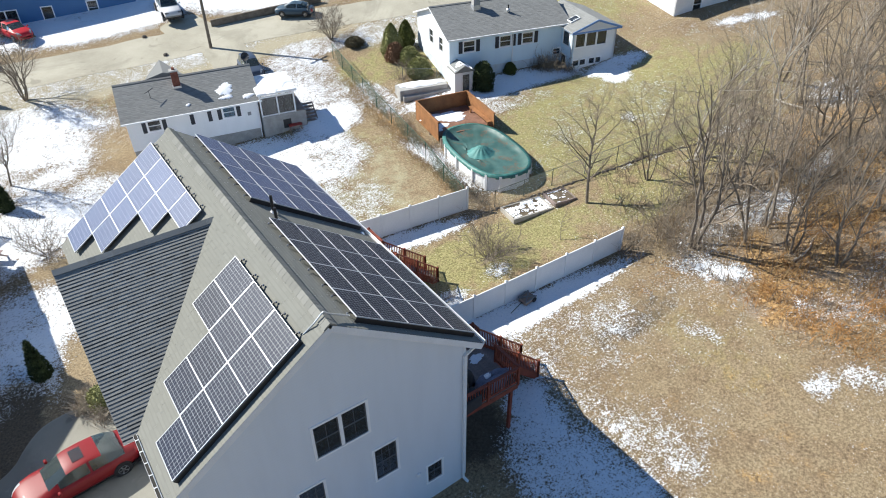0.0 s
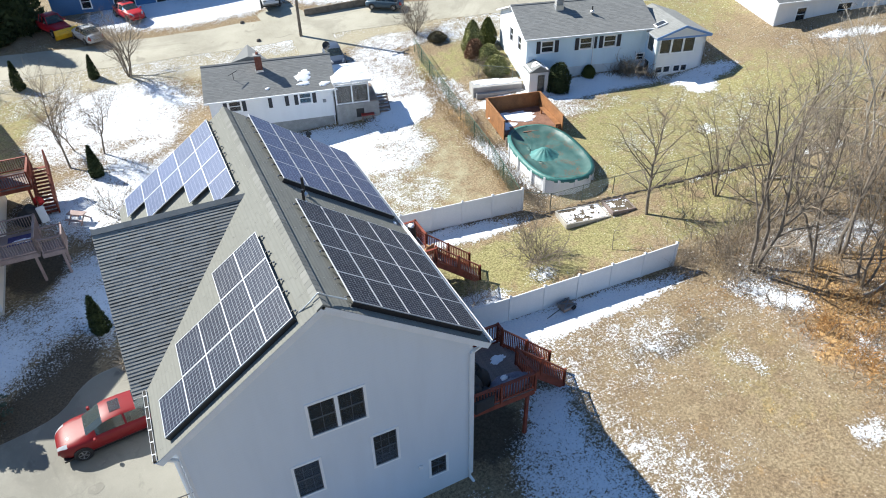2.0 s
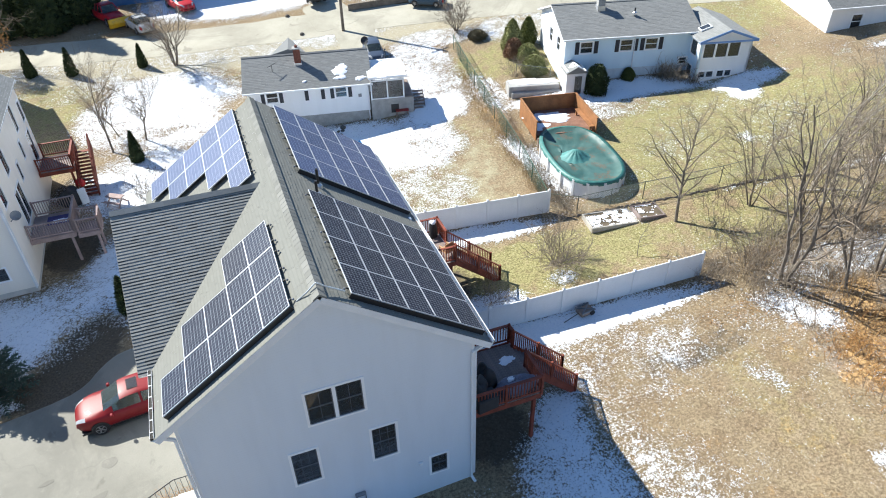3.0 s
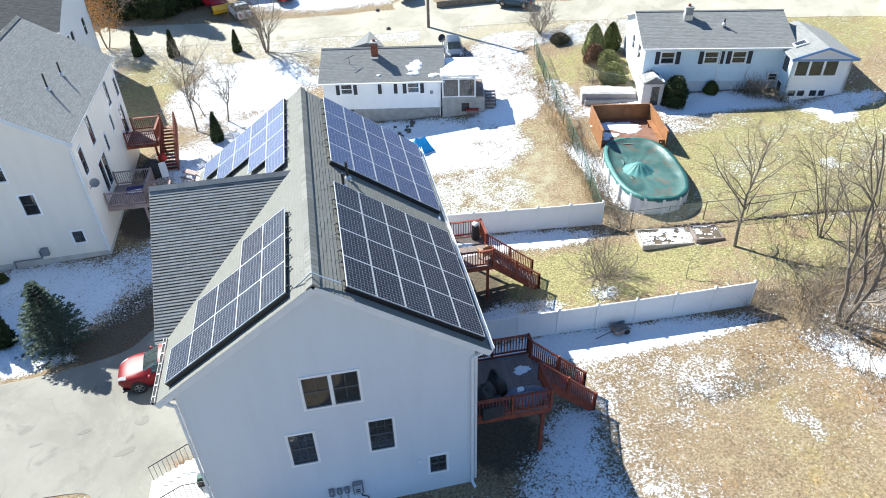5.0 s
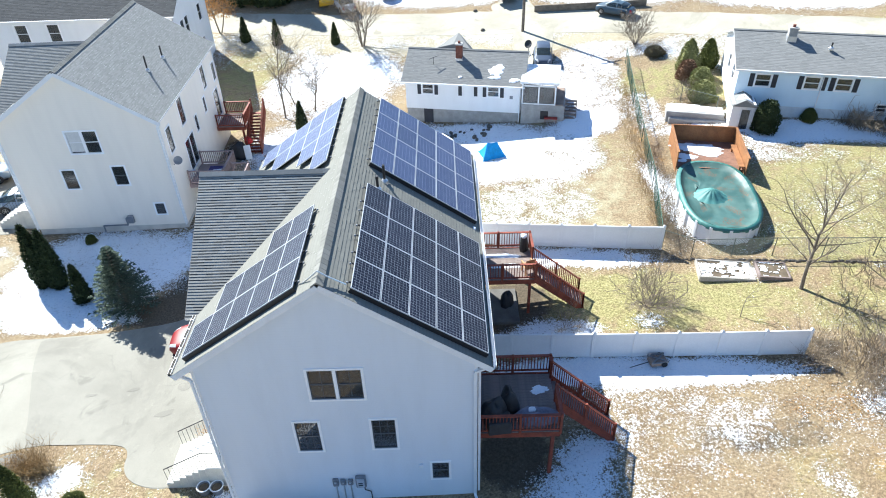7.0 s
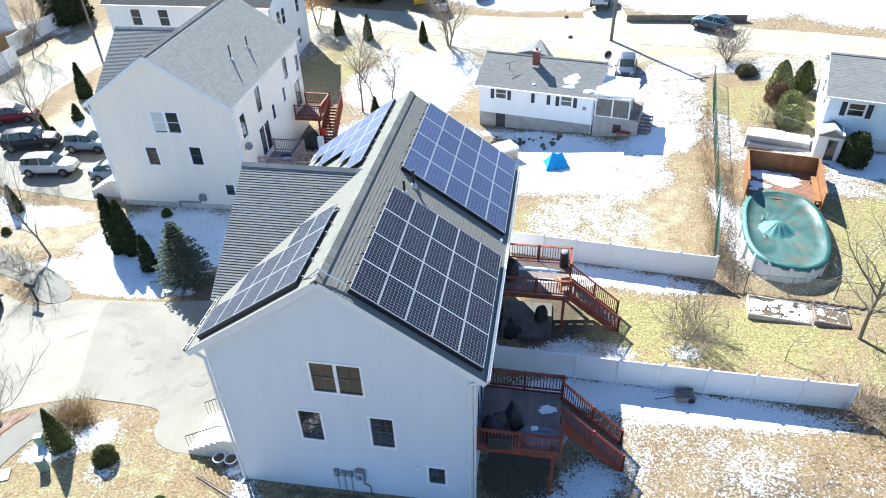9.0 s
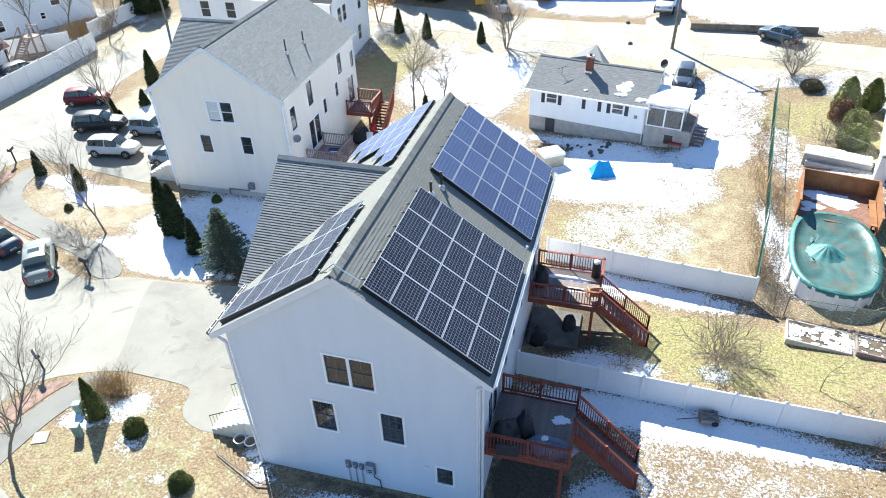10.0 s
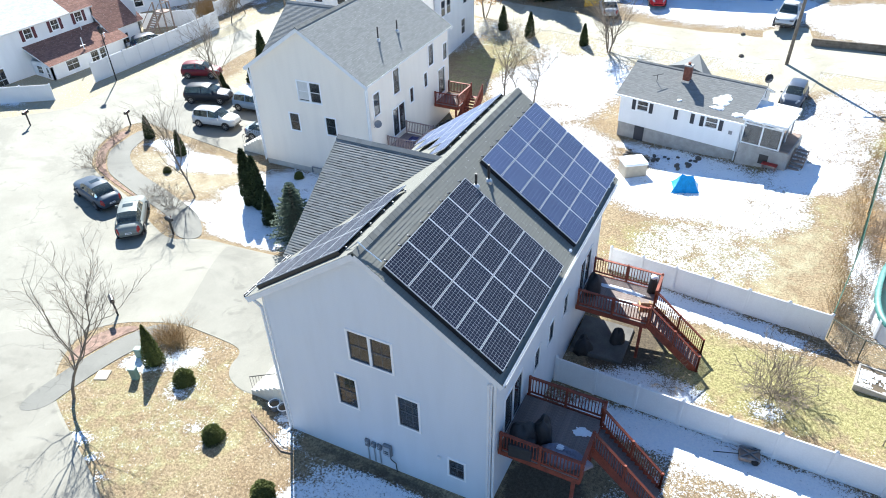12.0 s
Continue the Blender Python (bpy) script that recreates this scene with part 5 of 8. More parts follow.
dish = thing("satellite_dish", pose(5.95, 47.05, 0, 0, 0, -10.7) @ pose(9.25, 3.6, 5.25), "dark satellite dish on a thin mast", "satellite dish")
part("mast", Mesh().tube((0, 0, 0), (0, 0, 1.35), 0.025, 0.025, 8), M_GREYM, dish)
part("reflector", Mesh().spin([(0.02, 0.0), (0.18, 0.025), (0.31, 0.08), (0.32, 0.09), (0.18, 0.05), (0.02, 0.02)], 18), M_BLACK, dish, "", pose(0, 0, 1.4, 65, 0, -30))
part("arm", Mesh().tube((0, 0, 1.3), (0.25, -0.4, 1.55), 0.015, 0.015, 6), M_GREYM, dish)

SHB = dict(bars=(1, 1), shutters=0.32, pale=True)
HB, slb = ranch(pose(29.45, 41.6, 0, 0, 0, -13.5), 10.4, 7.4, 1.8, 4.55, 7.15, 8.6, M_SIDEB, M_SHIND, "light-blue raised ranch house with dark shutters and grey roof",
                [(1.2, 5.92, 0.95, 0.84, SHB), (4.35, 5.92, 0.95, 0.84, SHB), (6.35, 5.92, 0.95, 0.84, SHB), (9.3, 3.3 + 1.28, 0.6, 0.5, W2)],
                fmat=plain("pale_blue_painted_concrete", (0.60, 0.66, 0.70), 0.85, 0.2, 1.2, 25), sidemat=M_SIDE3, wspecs=[(3.0, 5.6, 0.8, 1.1, W2), (5.2, 5.6, 0.8, 1.1, W2)])
chimney(HB, 3.45, 2.9, 8.1, 9.1, M_CONC, 0.55)
vent_pipe(HB, 5.9, 1.9, 8.15, 0.4)
part("downpipe", Mesh().beam((5.45, -0.05, 7.1), (5.45, -0.05, 4.0), 0.08, 0.06), M_TRIM, HB)
EN = thing("entry_shed", pose(29.45, 41.6, 0, 0, 0, -13.5) @ pose(-0.15, -1.5, 0), "small white entry shed with glazed door", "shed")
part("wall", Mesh().box(0, 0, 2.6, 1.5, 1.45, 5.15), M_SIDE3, EN)
part("roof", Mesh().add([(-0.12, -0.15, 5.0), (1.62, -0.15, 5.0), (1.62, 1.5, 5.0), (-0.12, 1.5, 5.0), (0.75, -0.15, 5.5), (0.75, 1.5, 5.5)], [(0, 1, 4), (0, 4, 5, 3), (1, 2, 5, 4), (3, 5, 2), (3, 2, 1, 0)]), M_SHIND, EN)
patch(EN, 0.8, 0.55, 1.2, 1.0, lambda x, y: 5.42 - abs(x - 0.75) * 0.56, 33, thick=0.1)
part("door", Mesh().cbox(0.55, -0.03, 3.0, 1.3, 0.0, 4.9, 0.01), M_DOORW, EN, "white door")
part("pane", Mesh().box(0.65, -0.04, 3.3, 1.2, -0.03, 4.75), M_GLASS, EN)
SR = thing("sunroom", pose(38.75, 37.6, 0, 0, 0, -13.5), "white sunroom with gabled roof and large panes", "sunroom")
W1 = dict(bars=(1, 1), sash=False)
opened_wall(SR, "wall", 0, 0, 0, 4.1, 2.6, 6.95, [(0.32, 5.6, 0.82, 1.05, W1), (1.3, 5.6, 0.85, 1.05, W1), (2.3, 5.6, 0.85, 1.05, W1), (0.25, 4.05, 0.55, 0.45, W1), (0.85, 4.05, 0.55, 0.45, W1), (1.75, 4.05, 0.55, 0.45, W1), (2.35, 4.05, 0.5, 0.45, W1)], M_SIDE3, peak=7.6)
opened_wall(SR, "wall", 4.1, 0, 90, 4.6, 2.6, 6.95, [], M_SIDE3)
opened_wall(SR, "wall", 4.1, 4.6, 180, 4.1, 2.6, 6.95, [], M_SIDE3, peak=7.6)
opened_wall(SR, "wall", 0, 4.6, 270, 4.6, 2.6, 6.95, [(3.2, 5.6, 0.9, 1.05, W1), (3.1, 3.9, 0.7, 0.8, W1)], M_SIDEB)
for a, s in ((-0.25, 9), (4.35, 10)):
    slope(SR, "roof", M_SHIN2, (a, -0.3, 6.95), (a, 5.6, 6.95), (2.05, -0.3, 7.75), (2.05, 5.6, 7.75), 16, thick=0.12, seed=s)
part("trim_board", Mesh().beam((-0.25, -0.33, 6.87), (2.05, -0.33, 7.67), 0.03, 0.16).beam((4.35, -0.33, 6.87), (2.05, -0.33, 7.67), 0.03, 0.16).beam((-0.25, -0.33, 6.85), (4.35, -0.33, 6.85), 0.03, 0.14), M_TRIMB, SR, "blue gable trim")
part("skylight", Mesh().cbox(-0.45, -0.35, 0, 0.45, 0.35, 0.1, 0.02), M_TRIM, SR, "white framed skylight", pose(0.85, 1.5, 7.36, 0, -19, 0))
part("skylight_pane", Mesh().box(-0.36, -0.27, 0.1, 0.36, 0.27, 0.112), M_GLASS, SR, "pale sky-lit glass", pose(0.85, 1.5, 7.36, 0, -19, 0))

# houses on the edge of view
H3, _ = ranch(pose(-30.5, 55.5, 0), 16.2, 9.2, 0.0, 0.6, 7.7, 10.4, M_SIDE3, M_SHINK, "tall white vinyl-sided house behind the duplex",
              [(2.4, 5.75, 1.0, 1.5, W2), (5.2, 5.75, 1.0, 1.5, W2), (11.0, 5.3, 0.9, 1.5, W2), (13.8, 5.3, 0.9, 1.5, W2)],
              espec=[(1.5, 5.2, 0.9, 1.5, W2), (2.7, 5.2, 0.9, 1.5, W2), (6.5, 5.2, 0.9, 1.5, W2), (1.5, 2.2, 0.9, 1.5, W2), (6.0, 2.2, 0.9, 1.5, W2)])
ranch(pose(50.6, 37.2, 0, 0, 0, -10), 11, 9, 3.5, 5.6, 8.0, 10.4, M_SIDE3, M_SHIND, "pale house at the wood's edge with grey foundation", [(2, 6.2, 0.9, 1.1, W2), (6, 6.2, 1.4, 1.1, W2)])
ranch(pose(-4.5, 79.2, 0, 0, 0, -13), 19, 9, 1.5, 3.3, 8.0, 10.6, M_SIDEDB, M_SHIND, "deep-blue sided house across the sandy road",
      [(3, 4.2, 0.9, 1.3, W2), (6.2, 4.0, 2.0, 1.4, dict(bars=(2, 2), double=True)), (14.5, 4.2, 0.9, 1.3, W2), (10.4, 3.4, 0.9, 2.0, W1)])
ranch(pose(20.6, 76.9, 0, 0, 0, -14), 14, 8, 2.5, 4.0, 7.4, 9.8, M_SIDETEAL, M_SHIND, "teal sided house across the sandy road", [(2, 5, 0.9, 1.2, W2), (6, 5, 0.9, 1.2, W2)])
# red-roofed house beyond the white street fence
SHR = dict(bars=(2, 2), pale=True)
HR = thing("house", pose(-46.7, 37.2, 0, 0, 0, 90), "low white wing with red-brown lean-to shingle roof", "house")
opened_wall(HR, "wall", 0, 0, 0, 9.0, 0.4, 2.72, [(1.7, 1.45, 1.4, 1.05, SHR), (4.6, 1.0, 0.9, 1.65, SHR), (5.7, 1.0, 0.7, 1.65, SHR)], M_SIDE3)
opened_wall(HR, "wall", 9.0, 0, 90, 2.75, 0.4, 2.72, [], M_SIDE3)
opened_wall(HR, "wall", 0, 2.75, 270, 2.75, 0.4, 2.72, [(0.6, 1.6, 0.8, 0.75, SHR), (1.9, 1.2, 0.4, 1.1, SHR)], M_SIDE3)
slope(HR, "roof", M_SHINR, (-0.35, -0.4, 2.66), (9.3, -0.4, 2.66), (-0.35, 2.78, 4.15), (9.3, 2.78, 4.15), 22, seed=12, thick=0.12)
for x, y in ((4.2, 0.1), (7.2, 0.6), (6.2, 2.4)):
    v = part("vent_pipe", Mesh().tube((x, y, 2.7), (x, y, 4.0 + y * 0.45), 0.05, 0.05, 8), M_TRIM, HR, "white roof vent pipe")
    part("cap", Mesh().tube((x - 0.35, y, 3.25 + y * 0.45), (x + 0.3, y + 0.1, 3.2 + y * 0.45), 0.05, 0.05, 8), M_TRIM, v)
HU = thing("house", pose(-49.5, 31.0, 0, 0, 0, 90), "white two-storey house with dark red shutters and pale snowy roof", "house")
HUW = (6.6, 9.6, 12.4)
opened_wall(HU, "wall", 0, 0, 0, 14.5, 0.4, 5.8, [(2.4, 0.95, 1.0, 2.0, SHR)] + [(q, 4.65, 0.8, 0.95, SHR) for q in HUW], M_SIDE3)
for q in HUW:
    for e in (-0.42, 0.87):
        part("shutter", Mesh().cbox(q + e, -0.04, 4.55, q + e + 0.34, 0, 5.7, 0.01), M_SHUTR, HU, "dark red shutter")
opened_wall(HU, "wall", 14.5, 0, 90, 9, 0.4, 5.8, [], M_SIDE3, peak=8.3)
opened_wall(HU, "wall", 14.5, 9, 180, 14.5, 0.4, 5.8, [], M_SIDE3)
opened_wall(HU, "wall", 0, 9, 270, 9, 0.4, 5.8, [], M_SIDE3, peak=8.3)
for y0, y1, k in ((-0.4, 4.5, 14), (9.4, 4.5, 15)):
    slope(HU, "roof", M_ROOFW, (-0.4, y0, 5.85), (11.7, y0, 5.85), (-0.4, y1, 8.5), (11.7, y1, 8.5), 26, seed=k)
    slope(HU, "roof", M_SHINR, (11.7, y0, 5.86), (14.5, y0, 5.86), (11.7, y1, 8.51), (14.5, y1, 8.51), 26, seed=k + 4)
HV = thing("house", pose(-48.0, 45.56, 0, 0, 0, 90), "red-brown gabled wing of the white house", "house")
opened_wall(HV, "wall", 0, 0, 0, 4.1, 0.4, 3.35, [(1.4, 1.4, 0.9, 1.1, SHR)], M_SIDE3)
opened_wall(HV, "wall", 4.1, 0, 90, 8.5, 0.4, 3.35, [(3.0, 3.6, 0.9, 2.0, SHR)], M_SIDE3, peak=7.3)
opened_wall(HV, "wall", 4.1, 8.5, 180, 4.1, 0.4, 3.35, [], M_SIDE3)
opened_wall(HV, "wall", 0, 8.5, 270, 8.5, 0.4, 3.35, [], M_SIDE3, peak=7.3)
slope(HV, "roof", M_SHINR, (-0.3, -0.4, 3.3), (4.5, -0.4, 3.3), (-0.3, 4.25, 7.5), (4.5, 4.25, 7.5), 36, seed=16)
slope(HV, "roof", M_SHINR, (-0.3, 8.9, 3.3), (4.5, 8.9, 3.3), (-0.3, 4.25, 7.5), (4.5, 4.25, 7.5), 36, seed=17)
ES = thing("exterior_stairs", pose(-48.2, 49.9, 0), "weathered wooden outside stairs against the white gable", "stairs")
part("landing", Mesh().cbox(0.0, 2.2, 3.4, 1.5, 3.5, 3.5, 0.01), M_WOOD, ES)
for x, y in ((0.1, 2.3), (1.4, 2.3), (0.1, 3.4), (1.4, 3.4)):
    part("post", Mesh().box(x - 0.06, y - 0.06, 0.5, x + 0.06, y + 0.06, 4.5), M_WOOD, ES)
for i in range(13):
    part("step", Mesh().cbox(0.1, -0.6 + 0.215 * i, 0.98 + 0.19 * i, 1.1, -0.36 + 0.215 * i, 1.03 + 0.19 * i, 0.008), M_WOOD, ES)
for x in (0.08, 1.12):
    part("stringer", Mesh().beam((x, -0.7, 0.75), (x, 2.25, 3.4), 0.05, 0.26), M_WOOD, ES)
    part("handrail", Mesh().beam((x, -0.6, 1.9), (x, 2.25, 4.45), 0.06, 0.06), M_WOOD, ES)
part("rail", Mesh().beam((0.1, 3.4, 4.45), (1.4, 3.4, 4.45), 0.06, 0.08), M_WOOD, ES)
part("rail", Mesh().beam((1.4, 2.3, 4.45), (1.4, 3.4, 4.45), 0.06, 0.08), M_WOOD, ES)
ranch(pose(-57.0, 53.2, 0, 0, 0, 60), 14, 8, 0.4, 1.0, 5.6, 8.0, M_SIDE, M_SHIND, "pale grey house behind the street fence", [(3, 2.2, 1, 1.2, W2), (8, 2.6, 0.5, 0.7, W2), (9.5, 3.8, 1, 1.2, W2)])


# ---- timber decks ----
def rails(parent, p, q, z0, z1, mat, post=True, gap=0.13):
    """A railing from p to q (plan points, floor height z0 to z1): top and bottom rail, balusters."""
    p, q = Vector((*p, z0)), Vector((*q, z1))
    L = (q - p).length
    up = Vector((0, 0, 1))
    part("top_rail", Mesh().beam(p + up * 0.95, q + up * 0.95, 0.13, 0.04), mat, parent)
    part("bottom_rail", Mesh().beam(p + up * 0.12, q + up * 0.12, 0.04, 0.08), mat, parent)
    n = max(2, int(L / gap))
    me = Mesh().box(-0.018, -0.018, 0.1, 0.018, 0.018, 0.93).data("baluster", mat)
    for i in range(1, n):
        part("baluster", me, None, parent, "", Matrix.Translation(p.lerp(q, i / n)))
    if post:
        k = max(1, round(L / 1.9))
        mp = Mesh().cbox(-0.05, -0.05, -0.1, 0.05, 0.05, 1.03, 0.01).data("rail_post", mat)
        for i in range(k + 1):
            part("rail_post", mp, None, parent, "", Matrix.Translation(p.lerp(q, i / k)))


def timber_deck(x0, y0, x1, y1, floor, label, stairs, mat=None, boards=None, group="raised decks"):
    """A raised deck whose back is on x0. stairs: (y0, y1, foot x, foot z) going out from x1."""
    mat, boards = mat or M_RED, boards or M_REDF
    d = thing("deck", pose(0, 0, 0), label, "deck", group)
    me = Mesh().box(0, 0, -0.03, x1 - x0, 0.135, 0, None).data("board", boards)
    n = int((y1 - y0) / 0.142)
    for i in range(n):
        part("board", me, None, d, "", pose(x0, y0 + i * 0.142, floor))
    z = floor - 0.03
    part("joist", Mesh().box(x0, y0 - 0.02, z - 0.26, x1, y0 + 0.03, z), mat, d, "rim joist")
    part("joist", Mesh().box(x0, y1 - 0.03, z - 0.26, x1, y1 + 0.02, z), mat, d, "rim joist")
    part("joist", Mesh().box(x1 - 0.03, y0 + 0.03, z - 0.26, x1 + 0.02, y1 - 0.03, z), mat, d, "rim joist")
    for k in range(1, 6):
        x = x0 + (x1 - x0) * k / 6
        part("joist", Mesh().box(x - 0.02, y0 + 0.04, z - 0.24, x + 0.02, y1 - 0.04, z - 0.005), mat, d)
    for x, y in ((x1 - 0.25, y0 + 0.12), (x1 - 0.25, y1 - 0.12)):
        part("post", Mesh().cbox(x - 0.07, y - 0.07, G(x, y) - 0.3, x + 0.07, y + 0.07, z - 0.24, 0.01), mat, d)
    rails(d, (x0 + 0.1, y0), (x1, y0), floor, floor, mat)
    rails(d, (x0 + 0.1, y1), (x1, y1), floor, floor, mat)
    if stairs:
        s0, s1, fx, fz = stairs
        if s0 - y0 > 0.3:
            rails(d, (x1, y0), (x1, s0), floor, floor, mat)
        if y1 - s1 > 0.3:
            rails(d, (x1, s1), (x1, y1), floor, floor, mat)
        k = max(3, round((floor - fz) / 0.185))
        tr = Mesh().box(0, 0, -0.035, (fx - x1) / k + 0.03, s1 - s0, 0).data("tread", boards)
        for i in range(k):
            part("tread", tr, None, d, "", pose(x1 + (fx - x1) * i / k, s0, floor - (floor - fz) * (i + 1) / (k + 1)))
        for y in (s0, s1):
            part("stringer", Mesh().beam((x1, y, floor - 0.16), (fx, y, fz + 0.02), 0.045, 0.3), mat, d)
            rails(d, (x1, y), (fx, y), floor, fz + 0.1, mat)
            part("newel", Mesh().cbox(fx - 0.05, y - 0.05, fz - 0.4, fx + 0.05, y + 0.05, fz + 1.1, 0.01), mat, d)
    else:
        rails(d, (x1, y0), (x1, y1), floor, floor, mat)
    return d


timber_deck(9.88, 13.75, 13.1, 16.85, 3.98, "red-stained timber deck with snow and a covered heap", (15.25, 16.5, 15.75, 1.35))
timber_deck(9.88, 23.6, 13.35, 26.4, 3.52, "red-stained timber deck with stairs down to the fenced lawn", (23.75, 25.0, 15.95, 1.25))
M_DECKP = plain("weathered_pinkish_wood", (0.36, 0.265, 0.24), 0.8, 0.3, 1.8, 20, bump=0.4)
timber_deck(-8.26, 36.05, -5.85, 38.8, 2.38, "weathered pinkish timber deck of the neighbouring duplex", None, M_DECKP, M_DECKP)
timber_deck(-5.77, 36.15, -4.5, 37.45, 2.15, "small weathered timber landing beside the pinkish deck", None, M_DECKP, M_DECKP)
solid("mat", Mesh().cbox(-0.75, -0.5, 0, 0.75, 0.5, 0.02, 0.008), plain("purple_mat", (0.09, 0.07, 0.19), 0.9, 0.4, 4, 30), "dark purple mat with snow on the neighbour's deck", "mat", at=pose(-6.75, 37.9, 2.38))
ms = thing("deck_snow", pose(-6.7, 37.7, 2.4), "thin melting snow on the purple mat", "snow")
patch(ms, 0.0, 0.0, 1.2, 0.5, lambda x, y: 0.0, 73, thick=0.03)
dish = thing("satellite_dish", pose(-8.21, 34.5, 5.0), "grey satellite dish bracketed to the house wall", "satellite dish")
part("bracket", Mesh().tube((0, 0, -0.3), (0.32, 0, 0.0), 0.025, 0.025, 8), M_GREYM, dish)
part("reflector", Mesh().spin([(0.0, 0.0), (0.14, 0.02), (0.26, 0.06), (0.27, 0.07), (0.14, 0.032), (0.0, 0.012)], 20), M_GREYM, dish, "grey dish reflector", pose(0.34, 0, 0.02, 60, 0, 20))
part("arm", Mesh().tube((0.36, -0.05, -0.1), (0.55, -0.45, 0.05), 0.015, 0.015, 6), M_BLACK, dish)
pb = thing("bench", pose(-4.1, 41.7, G(-4.1, 41.7), 0, 0, -35), "pale weathered picnic bench on the snow", "bench")
part("top", Mesh().cbox(-0.6, -0.25, 0.62, 0.6, 0.25, 0.67, 0.01), M_DECKP, pb)
for x in (-0.45, 0.45):
    part("leg", Mesh().beam((x, -0.5, 0.0), (x, 0.15, 0.62), 0.05, 0.09).data("leg", M_DECKP), None, pb)
    part("leg", Mesh().beam((x + 0.06, 0.5, 0.0), (x + 0.06, -0.15, 0.62), 0.05, 0.09).data("leg", M_DECKP), None, pb)
part("seat", Mesh().cbox(-0.6, -0.6, 0.36, 0.6, -0.38, 0.4, 0.01), M_DECKP, pb)
d = timber_deck(-8.46, 44.0, -6.3, 46.5, 2.66, "red-stained timber deck of the neighbouring duplex", None)
ds = thing("stairs", pose(-6.82, 46.3, 0), "red-stained open stairs beside the neighbour's deck", "stairs")
for i in range(13):
    part("tread", Mesh().box(0.55, -0.22 * i - 0.27, 2.72 - 0.165 * i, 1.55, -0.22 * i, 2.76 - 0.165 * i), M_RED, ds)
part("landing", Mesh().box(0.5, 0.0, 2.6, 1.6, 0.22, 2.66), M_RED, ds)
for x in (0.55, 1.55):
    part("stringer", Mesh().beam((x, 0.2, 2.65), (x, -2.9, 0.5), 0.045, 0.28), M_RED, ds)
    rails(ds, (x, 0.2), (x, -2.8), 2.8, 0.65, M_RED)

# ---- vinyl fences ----
def vinyl_fence(p, q, n, high, label):
    f = thing("fence", pose(0, 0, 0), label, "fence", "white vinyl fences")
    p, q = Vector(p), Vector(q)
    post = Mesh().cbox(-0.065, -0.065, -0.4, 0.065, 0.065, high + 0.06, 0.008).data("post", M_VINYLF)
    cap = Mesh().add([(-0.08, -0.08, 0), (0.08, -0.08, 0), (0.08, 0.08, 0), (-0.08, 0.08, 0), (0, 0, 0.09), ], [(0, 1, 4), (1, 2, 4), (2, 3, 4), (3, 0, 4), (3, 2, 1, 0)]).data("cap", M_VINYLF)
    turn = math.degrees(math.atan2(q.y - p.y, q.x - p.x))
    L = (q - p).length / n
    for i in range(n + 1):
        a = p.lerp(q, i / n)
        z = G(a.x, a.y)
        o = part("post", post, None, f, "", pose(a.x, a.y, z, 0, 0, turn))
        part("cap", cap, None, o, "", pose(0, 0, high + 0.06))
        if i < n:
            b = p.lerp(q, (i + 1) / n)
            grade = (G(b.x, b.y) - z) / L
            at = pose(a.x, a.y, z, 0, 0, turn)
            for nm, m in (("panel", Mesh().box(0.06, -0.02, -0.2, L - 0.06, 0.02, high - 0.1)), ("rail", Mesh().cbox(0.06, -0.035, high - 0.12, L - 0.06, 0.035, high, 0.01)), ("rail", Mesh().cbox(0.06, -0.035, 0.03, L - 0.06, 0.035, 0.14, 0.01))):
                m.v = [(x, y, w + grade * x) for x, y, w in m.v]
                part(nm, m, M_VINYLF, f, "", at)
    return f


vinyl_fence((9.98, 20.75), (25.4, 19.3), 8, 1.5, "white vinyl privacy fence between the two back yards")
vinyl_fence((9.98, 30.3), (21.15, 28.05), 6, 1.55, "white vinyl privacy fence behind the back lawn")
vinyl_fence((-43.1, 38.9), (-43.2, 56.5), 9, 1.9, "tall white vinyl fence along the street")
vinyl_fence((-45.9, 59.1), (-45.4, 67.0), 4, 1.7, "tall white vinyl fence along the street")
vinyl_fence((-46.3, 56.3), (-50.6, 52.2), 3, 1.7, "white vinyl fence behind the red-roofed house")
vinyl_fence((-42.9, 34.1), (-50, 27.4), 4, 1.5, "low white vinyl fence by the red-roofed house")


# ---- pool and its deck ----
def oval(a, b, n=48, turn=-8.0, cx=25.4, cy=31.68):
    c, s = math.cos(radians(turn)), math.sin(radians(turn))
    out = []
    for i in range(n):
        t = 2 * math.pi * i / n
        x = a * math.copysign(abs(math.cos(t)) ** 0.8, math.cos(t))
        y = b * math.copysign(abs(math.sin(t)) ** 0.75, math.sin(t))
        out.append((cx + c * x - s * y, cy + s * x + c * y))
    return out


def m_cover():
    n = Nodes("green_pool_cover")
    leaf = n.ramp(n.noise(1.1, 5, 0.6, 0.5), 0.52, 0.62, 0, 0.85)
    speck = n.ramp(n.noise(14, 3), 0.45, 0.6)
    col = n.mix(n.ramp(n.noise(0.6, 4), 0.35, 0.7), (0.032, 0.088, 0.078), (0.070, 0.145, 0.13))
    col = n.mix(n.math("MULTIPLY", leaf, speck), col, (0.16, 0.075, 0.035))
    return n.done(col, n.ramp(n.noise(0.7, 3), 0.4, 0.6, 0.5, 0.75), n.noise(4, 4), 0.35, 0.03)


